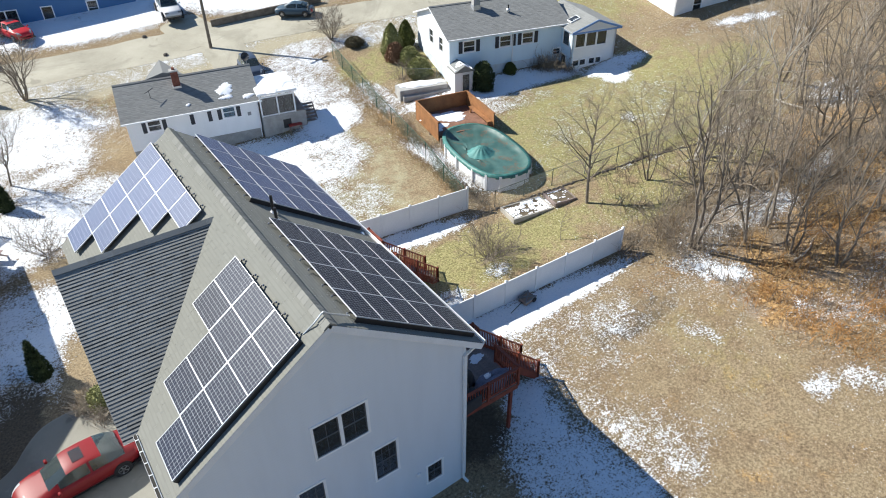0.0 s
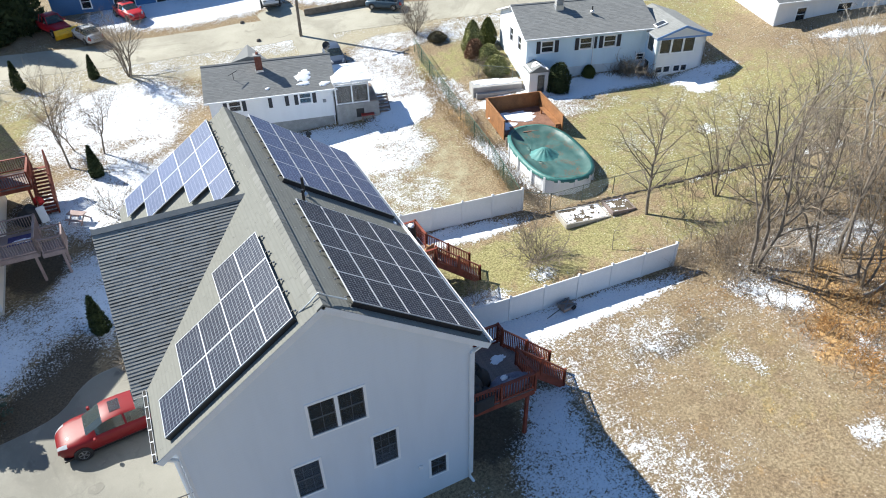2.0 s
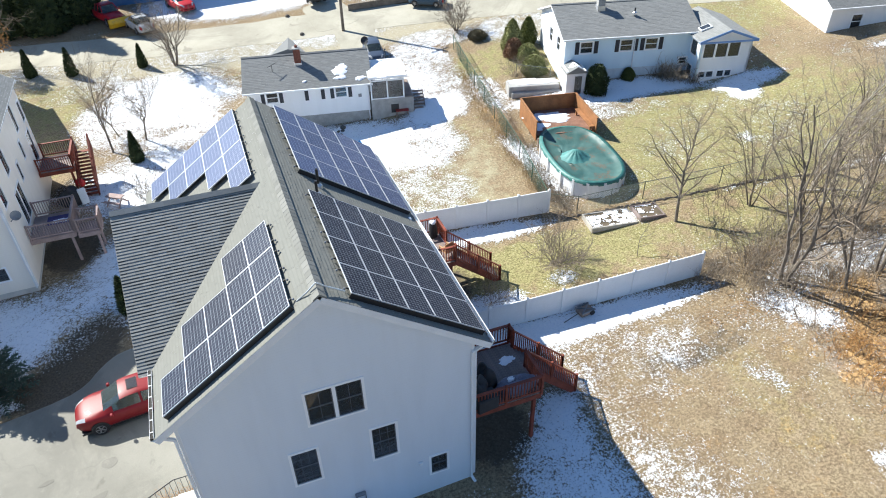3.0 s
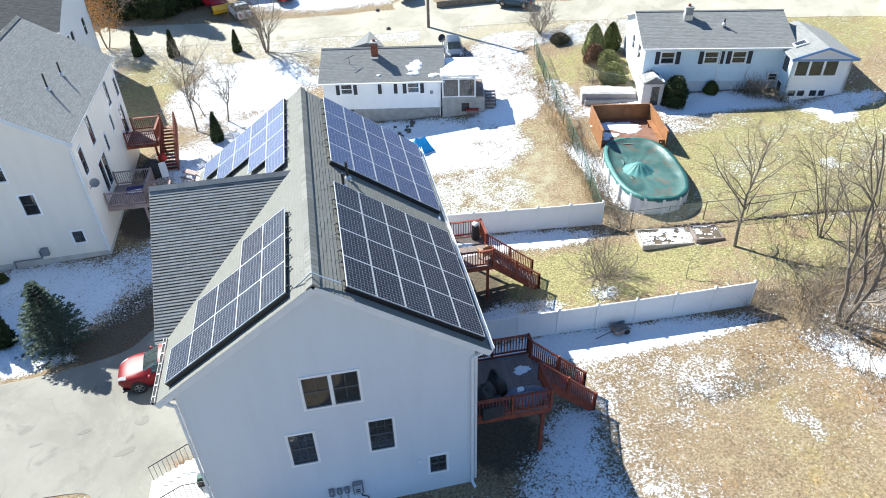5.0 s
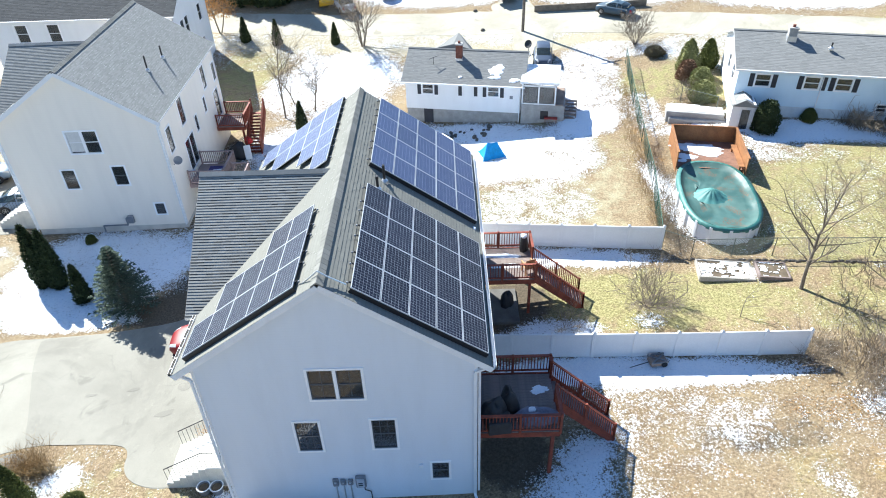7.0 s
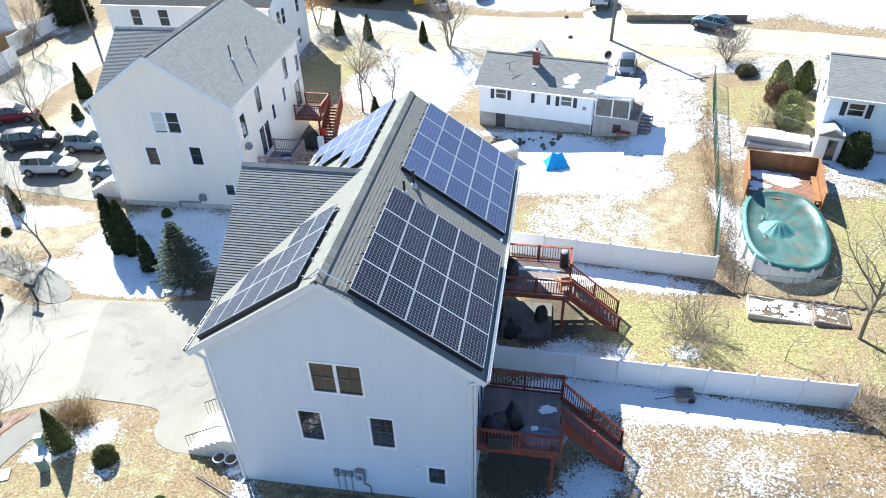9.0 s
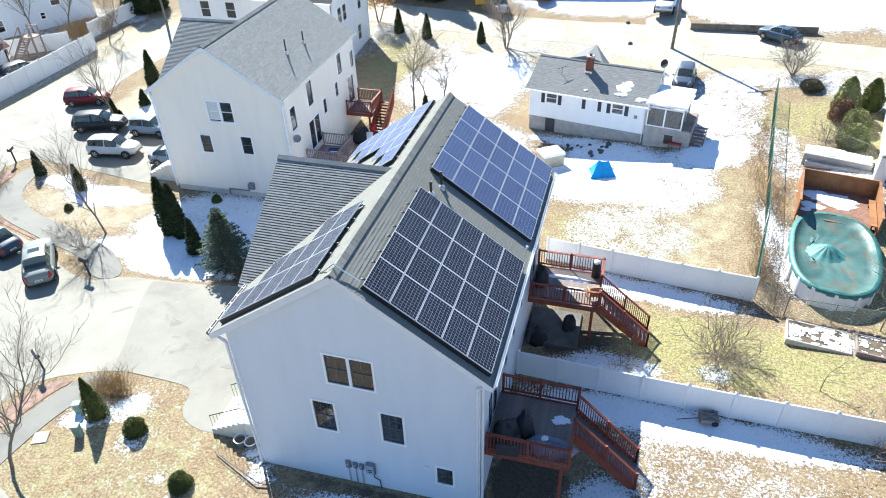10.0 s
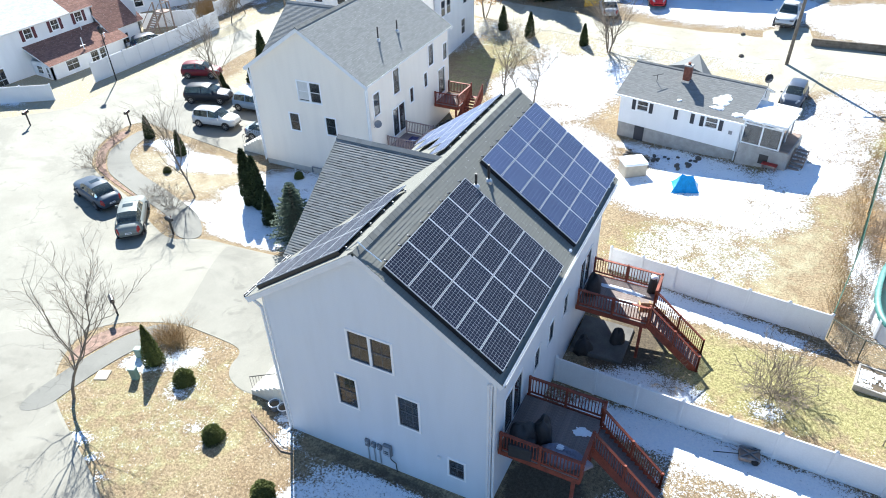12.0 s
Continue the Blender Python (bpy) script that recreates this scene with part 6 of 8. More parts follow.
M_COVER = m_cover()
M_TEAL = plain("teal_vinyl_rim", (0.045, 0.17, 0.15), 0.5, 0.4, 4, 20)
POOL_Z = 3.28
pool = thing("swimming_pool", pose(0, 0, 0), "oval above-ground pool with white wall and green winter cover", "pool")
N = 48
ro, ri, rw = oval(2.3, 3.98), oval(2.05, 3.78), oval(2.18, 3.91)
wall = Mesh()
for i in range(N):
    a, b = rw[i], rw[(i + 1) % N]
    wall.add([(*a, 1.7), (*b, 1.7), (*b, POOL_Z - 0.05), (*a, POOL_Z - 0.05)], [(0, 1, 2, 3)])
part("wall", wall, M_VINYLF, pool, "white corrugated pool wall", smooth=True)
up = Mesh().cbox(-0.09, -0.06, 0, 0.09, 0.06, 1.4, 0.02).data("upright", M_VINYLF)
for i in range(0, N, 3):
    a, b = ro[i], ro[(i + 1) % N]
    part("upright", up, None, pool, "", pose((rw[i][0] + ro[i][0]) / 2, (rw[i][1] + ro[i][1]) / 2, POOL_Z - 1.45, 0, 0, math.degrees(math.atan2(b[1] - a[1], b[0] - a[0]))))
rim = Mesh()
for i in range(N):
    j = (i + 1) % N
    w = 0.012 * math.sin(i * 2.1)
    rim.add([(*ro[i], POOL_Z - 0.2 + w * 4), (*ro[j], POOL_Z - 0.2 + w * 3), (*ro[j], POOL_Z), (*ro[i], POOL_Z), (*ri[i], POOL_Z + 0.02), (*ri[j], POOL_Z + 0.02)], [(0, 1, 2, 3), (3, 2, 5, 4)])
part("rim", rim, M_TEAL, pool, "teal cover hem over the rim", smooth=True)
rings = [(oval(2.05 * k, 3.78 * k), k) for k in (1.0, 0.93, 0.85, 0.75, 0.62, 0.5)]
cov = Mesh()
cv = []
for ring, k in rings:
    for i, (x, y) in enumerate(ring):
        dip = -0.24 * min(1, (1 - k) * 8) + 0.02 * math.sin(i * 1.7 + k * 9)
        cv.append((x, y, POOL_Z + 0.02 + dip))
for rr, hh in ((1.0, 0.0), (0.72, 0.13), (0.42, 0.36), (0.14, 0.50)):
    for i in range(N):
        t = 2 * math.pi * i / N
        q = rr * (1 + 0.04 * math.sin(12 * t + 1.0))
        cv.append((24.98 + q * math.cos(t), 31.65 + 0.9 * q * math.sin(t), POOL_Z - 0.22 + hh * (1 + 0.03 * math.sin(12 * t + 1.0))))
cf = [(k * N + i, k * N + (i + 1) % N, (k + 1) * N + (i + 1) % N, (k + 1) * N + i) for k in range(len(rings) + 3) for i in range(N)]
cf.append(tuple((len(rings) + 3) * N + i for i in range(N)))
low = len(rings) * N
part("cover", cov.add(cv, cf[:low]).used(), M_COVER, pool, "sagging green cover with brown leaves", smooth=True)
part("cover_peak", Mesh().add(cv, cf[low:]).used(), plain("light_teal_cover", (0.08, 0.24, 0.22), 0.6, 0.3, 3, 20), pool, "lighter teal peak of the cover", smooth=True)

pd = thing("pool_deck", pose(24.6, 39.05, 0, 0, 0, -10.0), "cedar pool deck with solid orange rails and snow", "deck")
PF = 3.12
M_PDECK = plain("reddish_pool_boards", (0.25, 0.13, 0.085), 0.8, 0.4, 1.8, 20, bump=0.4)
for i in range(24):
    part("board", Mesh().box(0, -0.16 * (i + 1) + 0.012, PF - 0.03, 4.15, -0.16 * i, PF), M_PDECK, pd)
for x0, y0, x1, y1 in ((-0.06, -4.0, 0.0, 0.0), (0.0, -0.03, 4.15, 0.03), (4.15, -4.4, 4.21, 0.0)):
    n = 12
    horizontal = x1 - x0 > 1
    for i in range(n):
        f0, f1 = i / n, (i + 1) / n - 0.0008
        if horizontal:
            m = Mesh().box(x0 + (x1 - x0) * f0, y0, PF - 0.3, x0 + (x1 - x0) * f1, y1, PF + 1.12)
        else:
            m = Mesh().box(x0, y0 + (y1 - y0) * f0, PF - 0.3, x1, y0 + (y1 - y0) * f1, PF + 1.12)
        part("board", m, M_CEDAR, pd, "orange cedar rail board")
    part("top_rail", Mesh().box(x0 - 0.04, y0 - 0.02, PF + 1.12, x1 + 0.04, y1 + 0.02, PF + 1.16), M_CEDAR, pd)
for x in (0.1, 4.0):
    for y in (-0.2, -2.2, -4.2):
        part("post", Mesh().box(x - 0.06, y - 0.06, 1.9, x + 0.06, y + 0.06, PF - 0.03), M_WOOD, pd)
part("bench", Mesh().box(3.75, -4.2, PF + 0.4, 4.1, -1.2, PF + 0.45).box(3.8, -4.1, PF, 3.9, -4.0, PF + 0.4).box(3.8, -1.4, PF, 3.9, -1.3, PF + 0.4), M_CEDAR, pd, "plank bench")
for k, (x, y, w, d) in enumerate(((1.8, -1.2, 3.2, 1.7), (0.8, -2.4, 1.3, 0.9), (2.4, -2.1, 1.2, 0.4), (0.5, -3.0, 0.6, 0.5))):
    patch(pd, x, y, w, d, lambda x, y: PF, 40 + k, thick=0.05)

# concrete terrace by the blue house
tr = thing("terrace", pose(25.4, 43.2, 0, 0, 0, -14), "snow-topped concrete block terrace", "terrace")
part("wall", Mesh().cbox(0, -1.0, 2.0, 4.0, 0.4, 3.75, 0.03), M_CONC, tr)
part("step", Mesh().cbox(0.2, -1.3, 2.0, 4.1, -1.0, 3.35, 0.03), M_CONC, tr)
patch(tr, 2.0, -0.2, 4.0, 1.2, lambda x, y: 3.75, 50, thick=0.1)


# ---- chain-link fence, beds ----
def chain_link(line, high, mat, label):
    f = thing("fence", pose(0, 0, 0), label, "fence", "chain-link fences")
    wires = Mesh()
    for (x0, y0), (x1, y1) in zip(line, line[1:]):
        L = math.hypot(x1 - x0, y1 - y0)
        n = max(1, round(L / 2.6))
        at = lambda t, h: Vector((x0 + (x1 - x0) * t, y0 + (y1 - y0) * t, G(x0 + (x1 - x0) * t, y0 + (y1 - y0) * t) + h))
        for i in range(n + 1):
            part("post", Mesh().tube(at(i / n, -0.3), at(i / n, high + 0.05), 0.027, 0.027, 8), mat, f)
        for i in range(n):
            part("rail", Mesh().tube(at(i / n, high), at((i + 1) / n, high), 0.022, 0.022, 6), mat, f)
        k = int(L / 0.14)
        s = high / L
        for i in range(k):
            t = i / k
            for g in (1, -1):
                e = t + g * s
                if 0 <= e <= 1:
                    wires.beam(at(t, 0.03), at(e, high), 0.008)
    part("mesh_wire", wires, mat, f, "woven wire mesh", kind="stuff")
    return f


M_GREENW = plain("green_coated_wire", (0.03, 0.105, 0.072), 0.6, 0.3)
M_GALV = plain("galvanised_wire", (0.15, 0.17, 0.14), 0.6, 0.2, metal=0.3)
chain_link([(24.4, 52), (23.55, 45.3), (22.95, 40.0), (22.3, 34.4), (21.25, 28.6)], 1.3, M_GREENW, "green coated chain-link fence beside the pool")
chain_link([(21.3, 28.2), (22.6, 27.1), (26.8, 26.5), (31.7, 25.6), (40, 24.6)], 1.2, M_GALV, "grey chain-link fence behind the raised beds")
chain_link([(28.9, 42.6), (26.9, 44.6)], 1.2, M_GALV, "grey chain-link fence by the blue house")


def bed(x0, y0, turn, w, d, mat, label, seed):
    b = thing("raised_bed", pose(x0, y0, G(x0, y0), 0, 0, turn), label, "garden bed", "raised beds")
    dz = (G(x0 + w, y0) - G(x0, y0))
    for a in ((0, 0, w, 0.1), (0, d - 0.1, w, d), (0, 0.1, 0.1, d - 0.1), (w - 0.1, 0.1, w, d - 0.1)):
        part("timber", Mesh().cbox(a[0], a[1], -0.3, a[2], a[3], 0.2 + dz * 0.5, 0.015), mat, b)
    part("soil", Mesh().box(0.1, 0.1, -0.2, w - 0.1, d - 0.1, 0.16 + dz * 0.5), M_SOIL, b, "dark soil")
    r = random.Random(seed)
    nx, ny = 40, 20
    ws = w - 0.24
    cover = 0.12 if seed == 60 else -0.12
    vs = []
    for j in range(ny + 1):
        for i in range(nx + 1):
            vs.append((0.12 + ws * i / nx, 0.12 + (d - 0.24) * j / ny, 0.17 + dz * 0.5 + r.uniform(0.0, 0.05)))
    melted = lambda i, j: noise.noise((2.1 * ws * i / nx, 2.4 * d * j / ny, seed)) + 0.5 * noise.noise((7 * ws * i / nx, 7 * d * j / ny, seed)) + cover < 0
    fs = [(j * (nx + 1) + i, j * (nx + 1) + i + 1, (j + 1) * (nx + 1) + i + 1, (j + 1) * (nx + 1) + i) for j in range(ny) for i in range(nx) if not melted(i, j)]
    part("snow_fill", Mesh().add(vs, fs).used(), M_SNOWC, b, "lumpy melting snow in the bed", smooth=True, kind="stuff")


M_SOIL = plain("soil", (0.13, 0.10, 0.065), 0.95, 0.4, 3, 25, bump=0.8)
M_BEDW = plain("bleached_bed_timber", (0.42, 0.39, 0.34), 0.85, 0.3, 2, 20)
bed(22.4, 25.0, -8, 2.9, 1.6, M_BEDW, "weathered timber raised bed filled with snow", 60)
bed(25.4, 24.6, -8, 1.6, 1.4, M_REDF, "reddish timber raised bed with patchy snow", 61)
M_STONED = plain("dark_stone", (0.13, 0.115, 0.10), 0.9, 0.4, 3, 25, bump=0.6)
bank = thing("stone_edge", pose(0, 0, 0), "low dark stone edging along the wire fence", "stone wall")
rr = random.Random(5)
for i in range(120):
    x = 21.6 + 20.8 * i / 119
    y = float(np.interp(x, (21.6, 25, 29.5, 33.5, 37.1, 42.4), (27.0, 26.4, 25.5, 24.7, 23.4, 22.15))) + rr.uniform(-0.07, 0.07)
    s = rr.uniform(0.08, 0.16)
    part("stone", Mesh().cbox(-s, -s * 0.5, -0.1, s, s * 0.5, s * 0.55, s * 0.3), M_STONED, bank, "", pose(x, y, G(x, y), rr.uniform(-9, 9), rr.uniform(-9, 9), -12 + rr.uniform(-25, 25)))

# garden cart by the fence
ct = thing("garden_cart", pose(18.75, 19.5, G(18.75, 19.5), 0, 0, 8) @ Matrix.Scale(0.82, 4), "grey overturned garden cart with a long handle", "cart")
part("tray", Mesh().cbox(-0.5, -0.35, 0.05, 0.5, 0.35, 0.3, 0.06), M_WOOD, ct)
part("brace", Mesh().beam((-0.45, -0.3, 0.33), (0.45, 0.3, 0.33), 0.07).beam((-0.45, 0.3, 0.33), (0.45, -0.3, 0.33), 0.07).beam((-0.5, -0.35, 0.33), (0.5, -0.35, 0.33), 0.07).beam((-0.5, 0.35, 0.33), (0.5, 0.35, 0.33), 0.07), M_GREYM, ct)
part("handle", Mesh().tube((-0.5, 0.0, 0.15), (-1.7, -0.15, 0.05), 0.025, 0.025, 8), M_BLACK, ct)
for y in (-0.4, 0.4):
    part("wheel", Mesh().tube((0.25, y - 0.04, 0.18), (0.25, y + 0.04, 0.18), 0.17, 0.17, 16), M_TYRE, ct)

# ---- things on and under the decks ----
def heap(name, x, y, z, rx, ry, h, mat, label, category, seed, group=""):
    """A soft, folded cover over something."""
    r = random.Random(seed)
    n, k = 22, 6
    ph = [r.uniform(0, 6.3) for _ in range(4)]
    vs = []
    for j in range(k + 1):
        f = j / k
        for i in range(n):
            t = 2 * math.pi * i / n
            w = 1 + 0.13 * math.sin(3 * t + ph[0]) + 0.08 * math.sin(7 * t + ph[1] + f * 3) + r.uniform(-0.03, 0.03)
            q = math.cos(f * math.pi / 2) ** 0.6 * w
            vs.append((rx * q * math.cos(t), ry * q * math.sin(t), h * math.sin(f * math.pi / 2) * (1 + 0.12 * math.sin(2 * t + ph[2]))))
    fs = [(j * n + i, j * n + (i + 1) % n, (j + 1) * n + (i + 1) % n, (j + 1) * n + i) for j in range(k) for i in range(n)]
    fs.append(tuple(range(n - 1, -1, -1)))
    return solid(name, Mesh().add(vs, fs), mat, label, category, group, at=pose(x, y, z), smooth=True)


M_TANW = plain("tan_wood", (0.46, 0.27, 0.13), 0.7, 0.3, 2, 20)
M_GREYF = plain("grey_blue_cloth", (0.20, 0.20, 0.26), 0.8, 0.35, 4, 20)
M_DARKF = plain("dark_cover", (0.03, 0.03, 0.032), 0.7, 0.3, 4, 20)
heap("covered_furniture", 12.3, 14.35, 3.98, 0.95, 0.45, 0.45, M_GREYF, "grey crumpled cover over furniture on the deck", "cover", 1)
heap("covered_grill", 10.6, 14.4, 3.98, 0.5, 0.6, 1.0, M_DARKF, "black grill cover on the red deck", "grill", 2)
heap("covered_grill", 10.35, 24.9, 3.52, 0.35, 0.5, 1.05, M_DARKF, "black grill cover on the red deck", "grill", 3)
heap("planter", 13.0, 26.1, 3.52, 0.22, 0.22, 0.9, M_DARKF, "dark tall planter by the deck rail", "planter", 4)
heap("snow_lump", 13.0, 26.1, 4.40, 0.17, 0.17, 0.14, M_SNOWC, "rounded lump of snow on the dark planter", "snow", 14)
heap("cover", -6.9, 43.2, G(-6.9, 43.2), 0.8, 0.6, 1.1, M_DARKF, "dark cover beside the neighbour's deck", "cover", 5)
heap("red_bag", -6.2, 43.8, 1.4, 0.3, 0.25, 0.45, plain("red_fabric", (0.55, 0.02, 0.02), 0.6, 0.3), "bright red bag on the pile", "bag", 6)
fr = solid("board", Mesh().cbox(-0.25, -0.05, 0, 0.25, 0.05, 1.1, 0.03), M_TRIM, "white board leaning by the neighbour's deck", "board", at=pose(-6.1, 42.7, G(-6.1, 42.7), -15, 0, 20))
heap("covered_plant", 11.2, 15.0, 3.98, 0.4, 0.5, 0.95, M_DARKF, "dark crumpled cover over a plant on the deck", "potted plant", 12)
solid("storage_box", Mesh().cbox(-0.45, -0.3, 0, 0.45, 0.3, 0.62, 0.04), M_DARKF, "dark plastic storage box on the deck", "storage box", at=pose(10.75, 13.95, 3.98, 0, 0, 6))
heap("cloth", 12.15, 14.5, 4.32, 0.28, 0.12, 0.14, M_SNOWC, "white cloth on the crumpled cover", "cloth", 13)
ch = thing("deck_chair", pose(13.05, 24.2, 3.52, 0, 0, 200), "tan wooden deck chair on the red deck", "chair")
part("seat", Mesh().cbox(-0.28, -0.28, 0.38, 0.28, 0.28, 0.43, 0.01), M_TANW, ch)
part("backrest", Mesh().cbox(-0.28, 0.22, 0.43, 0.28, 0.27, 0.95, 0.012), M_TANW, ch)
for x in (-0.25, 0.25):
    part("armrest", Mesh().cbox(x - 0.04, -0.3, 0.6, x + 0.04, 0.26, 0.63, 0.008), M_TANW, ch)
    for y in (-0.25, 0.25):
        part("leg", Mesh().box(x - 0.025, y - 0.025, 0, x + 0.025, y + 0.025, 0.6), M_TANW, ch)
mat_snow = thing("deck_snow", pose(12.2, 15.5, 3.98), "thin melting snow on the deck boards", "snow")
patch(mat_snow, 0.35, 0.35, 0.8, 0.45, lambda x, y: 0.0, 70, thick=0.03)
ds2 = thing("deck_snow", pose(11.6, 25.1, 3.52), "thin melting snow on the deck boards", "snow")
patch(ds2, 0.0, 0.5, 2.3, 0.45, lambda x, y: 0.0, 71, thick=0.03)
patch(ds2, 0.4, -0.4, 1.6, 0.4, lambda x, y: 0.0, 72, thick=0.03)
heap("covered_grill", 10.6, 23.2, G(10.6, 23.2), 0.45, 0.45, 0.9, M_DARKF, "dark barbecue under the deck", "grill", 7)
heap("covered_chair", 12.0, 24.3, G(12.0, 24.3), 0.35, 0.35, 1.0, M_DARKF, "dark covered chair under the deck", "cover", 8)
M_PATIO = plain("dark_patio_concrete", (0.14, 0.133, 0.122), 0.9, 0.4, 1.2, 30, bump=0.4)
solid("pavement", Mesh().cbox(10.0, 22.9, 0.6, 12.6, 25.6, 1.27, 0.03), M_PATIO, "dark concrete patio under the deck", "patio", kind="structure")

# tarp tent, garden shed, rubble behind the cottage
def tarp_tent(x, y, turn):
    """A tarp thrown over a short ridge: sagging sides, folds, corners pulled out."""
    m, nx, ny = Mesh(), 34, 28
    for j in range(ny + 1):
        for i in range(nx + 1):
            u, v = 2 * i / nx - 1, 2 * j / ny - 1
            px = u * (0.86 + 0.16 * abs(v) ** 3)
            py = v * (0.68 + 0.14 * abs(u) ** 3)
            along = min(1.0, max(0.0, (1 - abs(u + 0.06)) / 0.58))
            side = (1 - abs(v)) ** 1.25
            sag = 1 - 0.1 * math.cos(3.2 * u) * (1 - abs(v))
            fold = 0.035 * math.sin(9 * u + 2.5 * v) * abs(v) + 0.025 * math.sin(13 * v + 4 * u) * (1 - along)
            m.v.append((px, py, max(0.0, 1.08 * min(side, along ** 1.15) * sag + fold * (1.1 - abs(u)) + 0.03)))
    w = nx + 1
    m.f = [(j * w + i, j * w + i + 1, (j + 1) * w + i + 1, (j + 1) * w + i) for j in range(ny) for i in range(nx)]
    ob = solid("tarp", m, M_TARP, "bright blue tarp over a low ridge on the snow", "tarp", at=pose(x, y, G(x, y) - 0.02, 0, 0, turn))
    t = ob.modifiers.new("thickness", "SOLIDIFY")
    t.thickness = 0.012


tarp_tent(12.4, 40.6, 14)
gs = thing("garden_box", pose(8.5, 41.8, G(8.5, 41.8), 0, 0, 35), "beige plastic garden storage box with pale lid", "storage box")
M_BEIGE = plain("beige_plastic", (0.42, 0.36, 0.27), 0.6, 0.15)
part("box", Mesh().cbox(-0.8, -0.65, 0, 0.8, 0.65, 0.95, 0.04), M_BEIGE, gs)
part("lid", Mesh().cbox(-0.86, -0.7, 0.95, 0.86, 0.7, 1.1, 0.04), M_TRIM, gs, "pale lid dusted with snow")
rub = random.Random(11)
for i in range(30):
    x, y = rub.uniform(7.0, 12.5), rub.uniform(43.0, 45.2)
    s = rub.uniform(0.1, 0.24)
    solid("stone", Mesh().cbox(-s, -s * 0.6, -0.1, s, s * 0.6, s * 0.9, s * 0.3), M_STONED, "dark stone in the rubble by the cottage", "stone", "rubble stones", at=pose(x, y, G(x, y), 0, 0, rub.uniform(0, 180)))
bn = thing("bench", pose(17.1, 44.4, G(17.1, 44.4), 0, 0, -10), "small red garden bench by the porch", "bench")
part("seat", Mesh().cbox(-0.5, -0.2, 0.4, 0.5, 0.2, 0.46, 0.01), plain("red_paint_wood", (0.36, 0.04, 0.03), 0.6, 0.3), bn)
for x in (-0.42, 0.42):
    part("leg", Mesh().box(x - 0.04, -0.18, 0, x + 0.04, 0.18, 0.4), M_WOOD, bn)

# front steps on the street side
M_STEP = plain("pale_cast_stone", (0.64, 0.615, 0.54), 0.85, 0.15, 1.5, 25)
fs_ = thing("front_steps", pose(-0.4, 14.0, 0), "white stone front steps with thin iron railing", "steps")
for i in range(6):
    part("step", Mesh().cbox(-2.6 + 0.3 * i, -0.1, 0.4, -2.3 + 0.3 * i + 0.02, 1.9, 0.85 + 0.17 * (i + 1), 0.02), M_STEP, fs_)
part("landing", Mesh().cbox(-0.8, -0.1, 0.4, 0.5, 1.9, 1.95, 0.03), M_STEP, fs_)
for y in (-0.05, 1.85):
    part("handrail", Mesh().path([(-2.5, y, 1.9), (-0.75, y, 2.9), (0.4, y, 2.9)], 0.022, 6), M_BLACK, fs_)
    for i in range(15):
        x = -2.5 + i * 0.2
        zt = 1.9 + (min(x, -0.75) + 2.5) * 0.571
        part("baluster", Mesh().tube((x, y, zt - 0.9), (x, y, zt), 0.01, 0.01, 6), M_BLACK, fs_)
copy_thing(fs_, pose(-18.45, 34.6, -0.35))
for x in (-1.36, -0.82):
    p = thing("flower_pot", pose(x, 13.65, G(x, 13.65)), "round white-rimmed planter pot on the ground", "pot", "pots by the steps")
    part("pot", Mesh().spin([(0.2, 0), (0.27, 0.35), (0.29, 0.4), (0.23, 0.4), (0.2, 0.3)], 18), M_GREYM, p)
    part("soil", Mesh().spin([(0.0, 0.3), (0.215, 0.32)], 18), M_SOIL, p)
    part("rim", Mesh().path([(0.27 * math.cos(i * 0.349), 0.27 * math.sin(i * 0.349), 0.4) for i in range(19)], 0.025, 6), M_TRIM, p)
ed = thing("lawn_edging", pose(0, 0, 0), "low dark wire border fence along the lawn", "edging")
pick = Mesh().tube((0, 0, -0.05), (0, 0, 0.32), 0.006, 0.005, 5).data("picket", M_BLACK)
for (a, b) in (((-2.15, 12.85), (0.45, 11.75)), ((0.45, 11.75), (1.0, 11.85))):
    part("rail", Mesh().beam((*a, G(*a) + 0.26), (*b, G(*b) + 0.26), 0.012, 0.014), M_BLACK, ed)
    part("timber", Mesh().beam((*a, G(*a) + 0.03), (*b, G(*b) + 0.03), 0.04, 0.07), M_WOOD, ed)
    k = max(2, int(math.hypot(b[0] - a[0], b[1] - a[1]) / 0.11))
    for i in range(k):
        x, y = a[0] + (b[0] - a[0]) * i / k, a[1] + (b[1] - a[1]) * i / k
        part("picket", pick, None, ed, "", pose(x, y, G(x, y)))


# ---- vehicles ----
PAINTS = {}


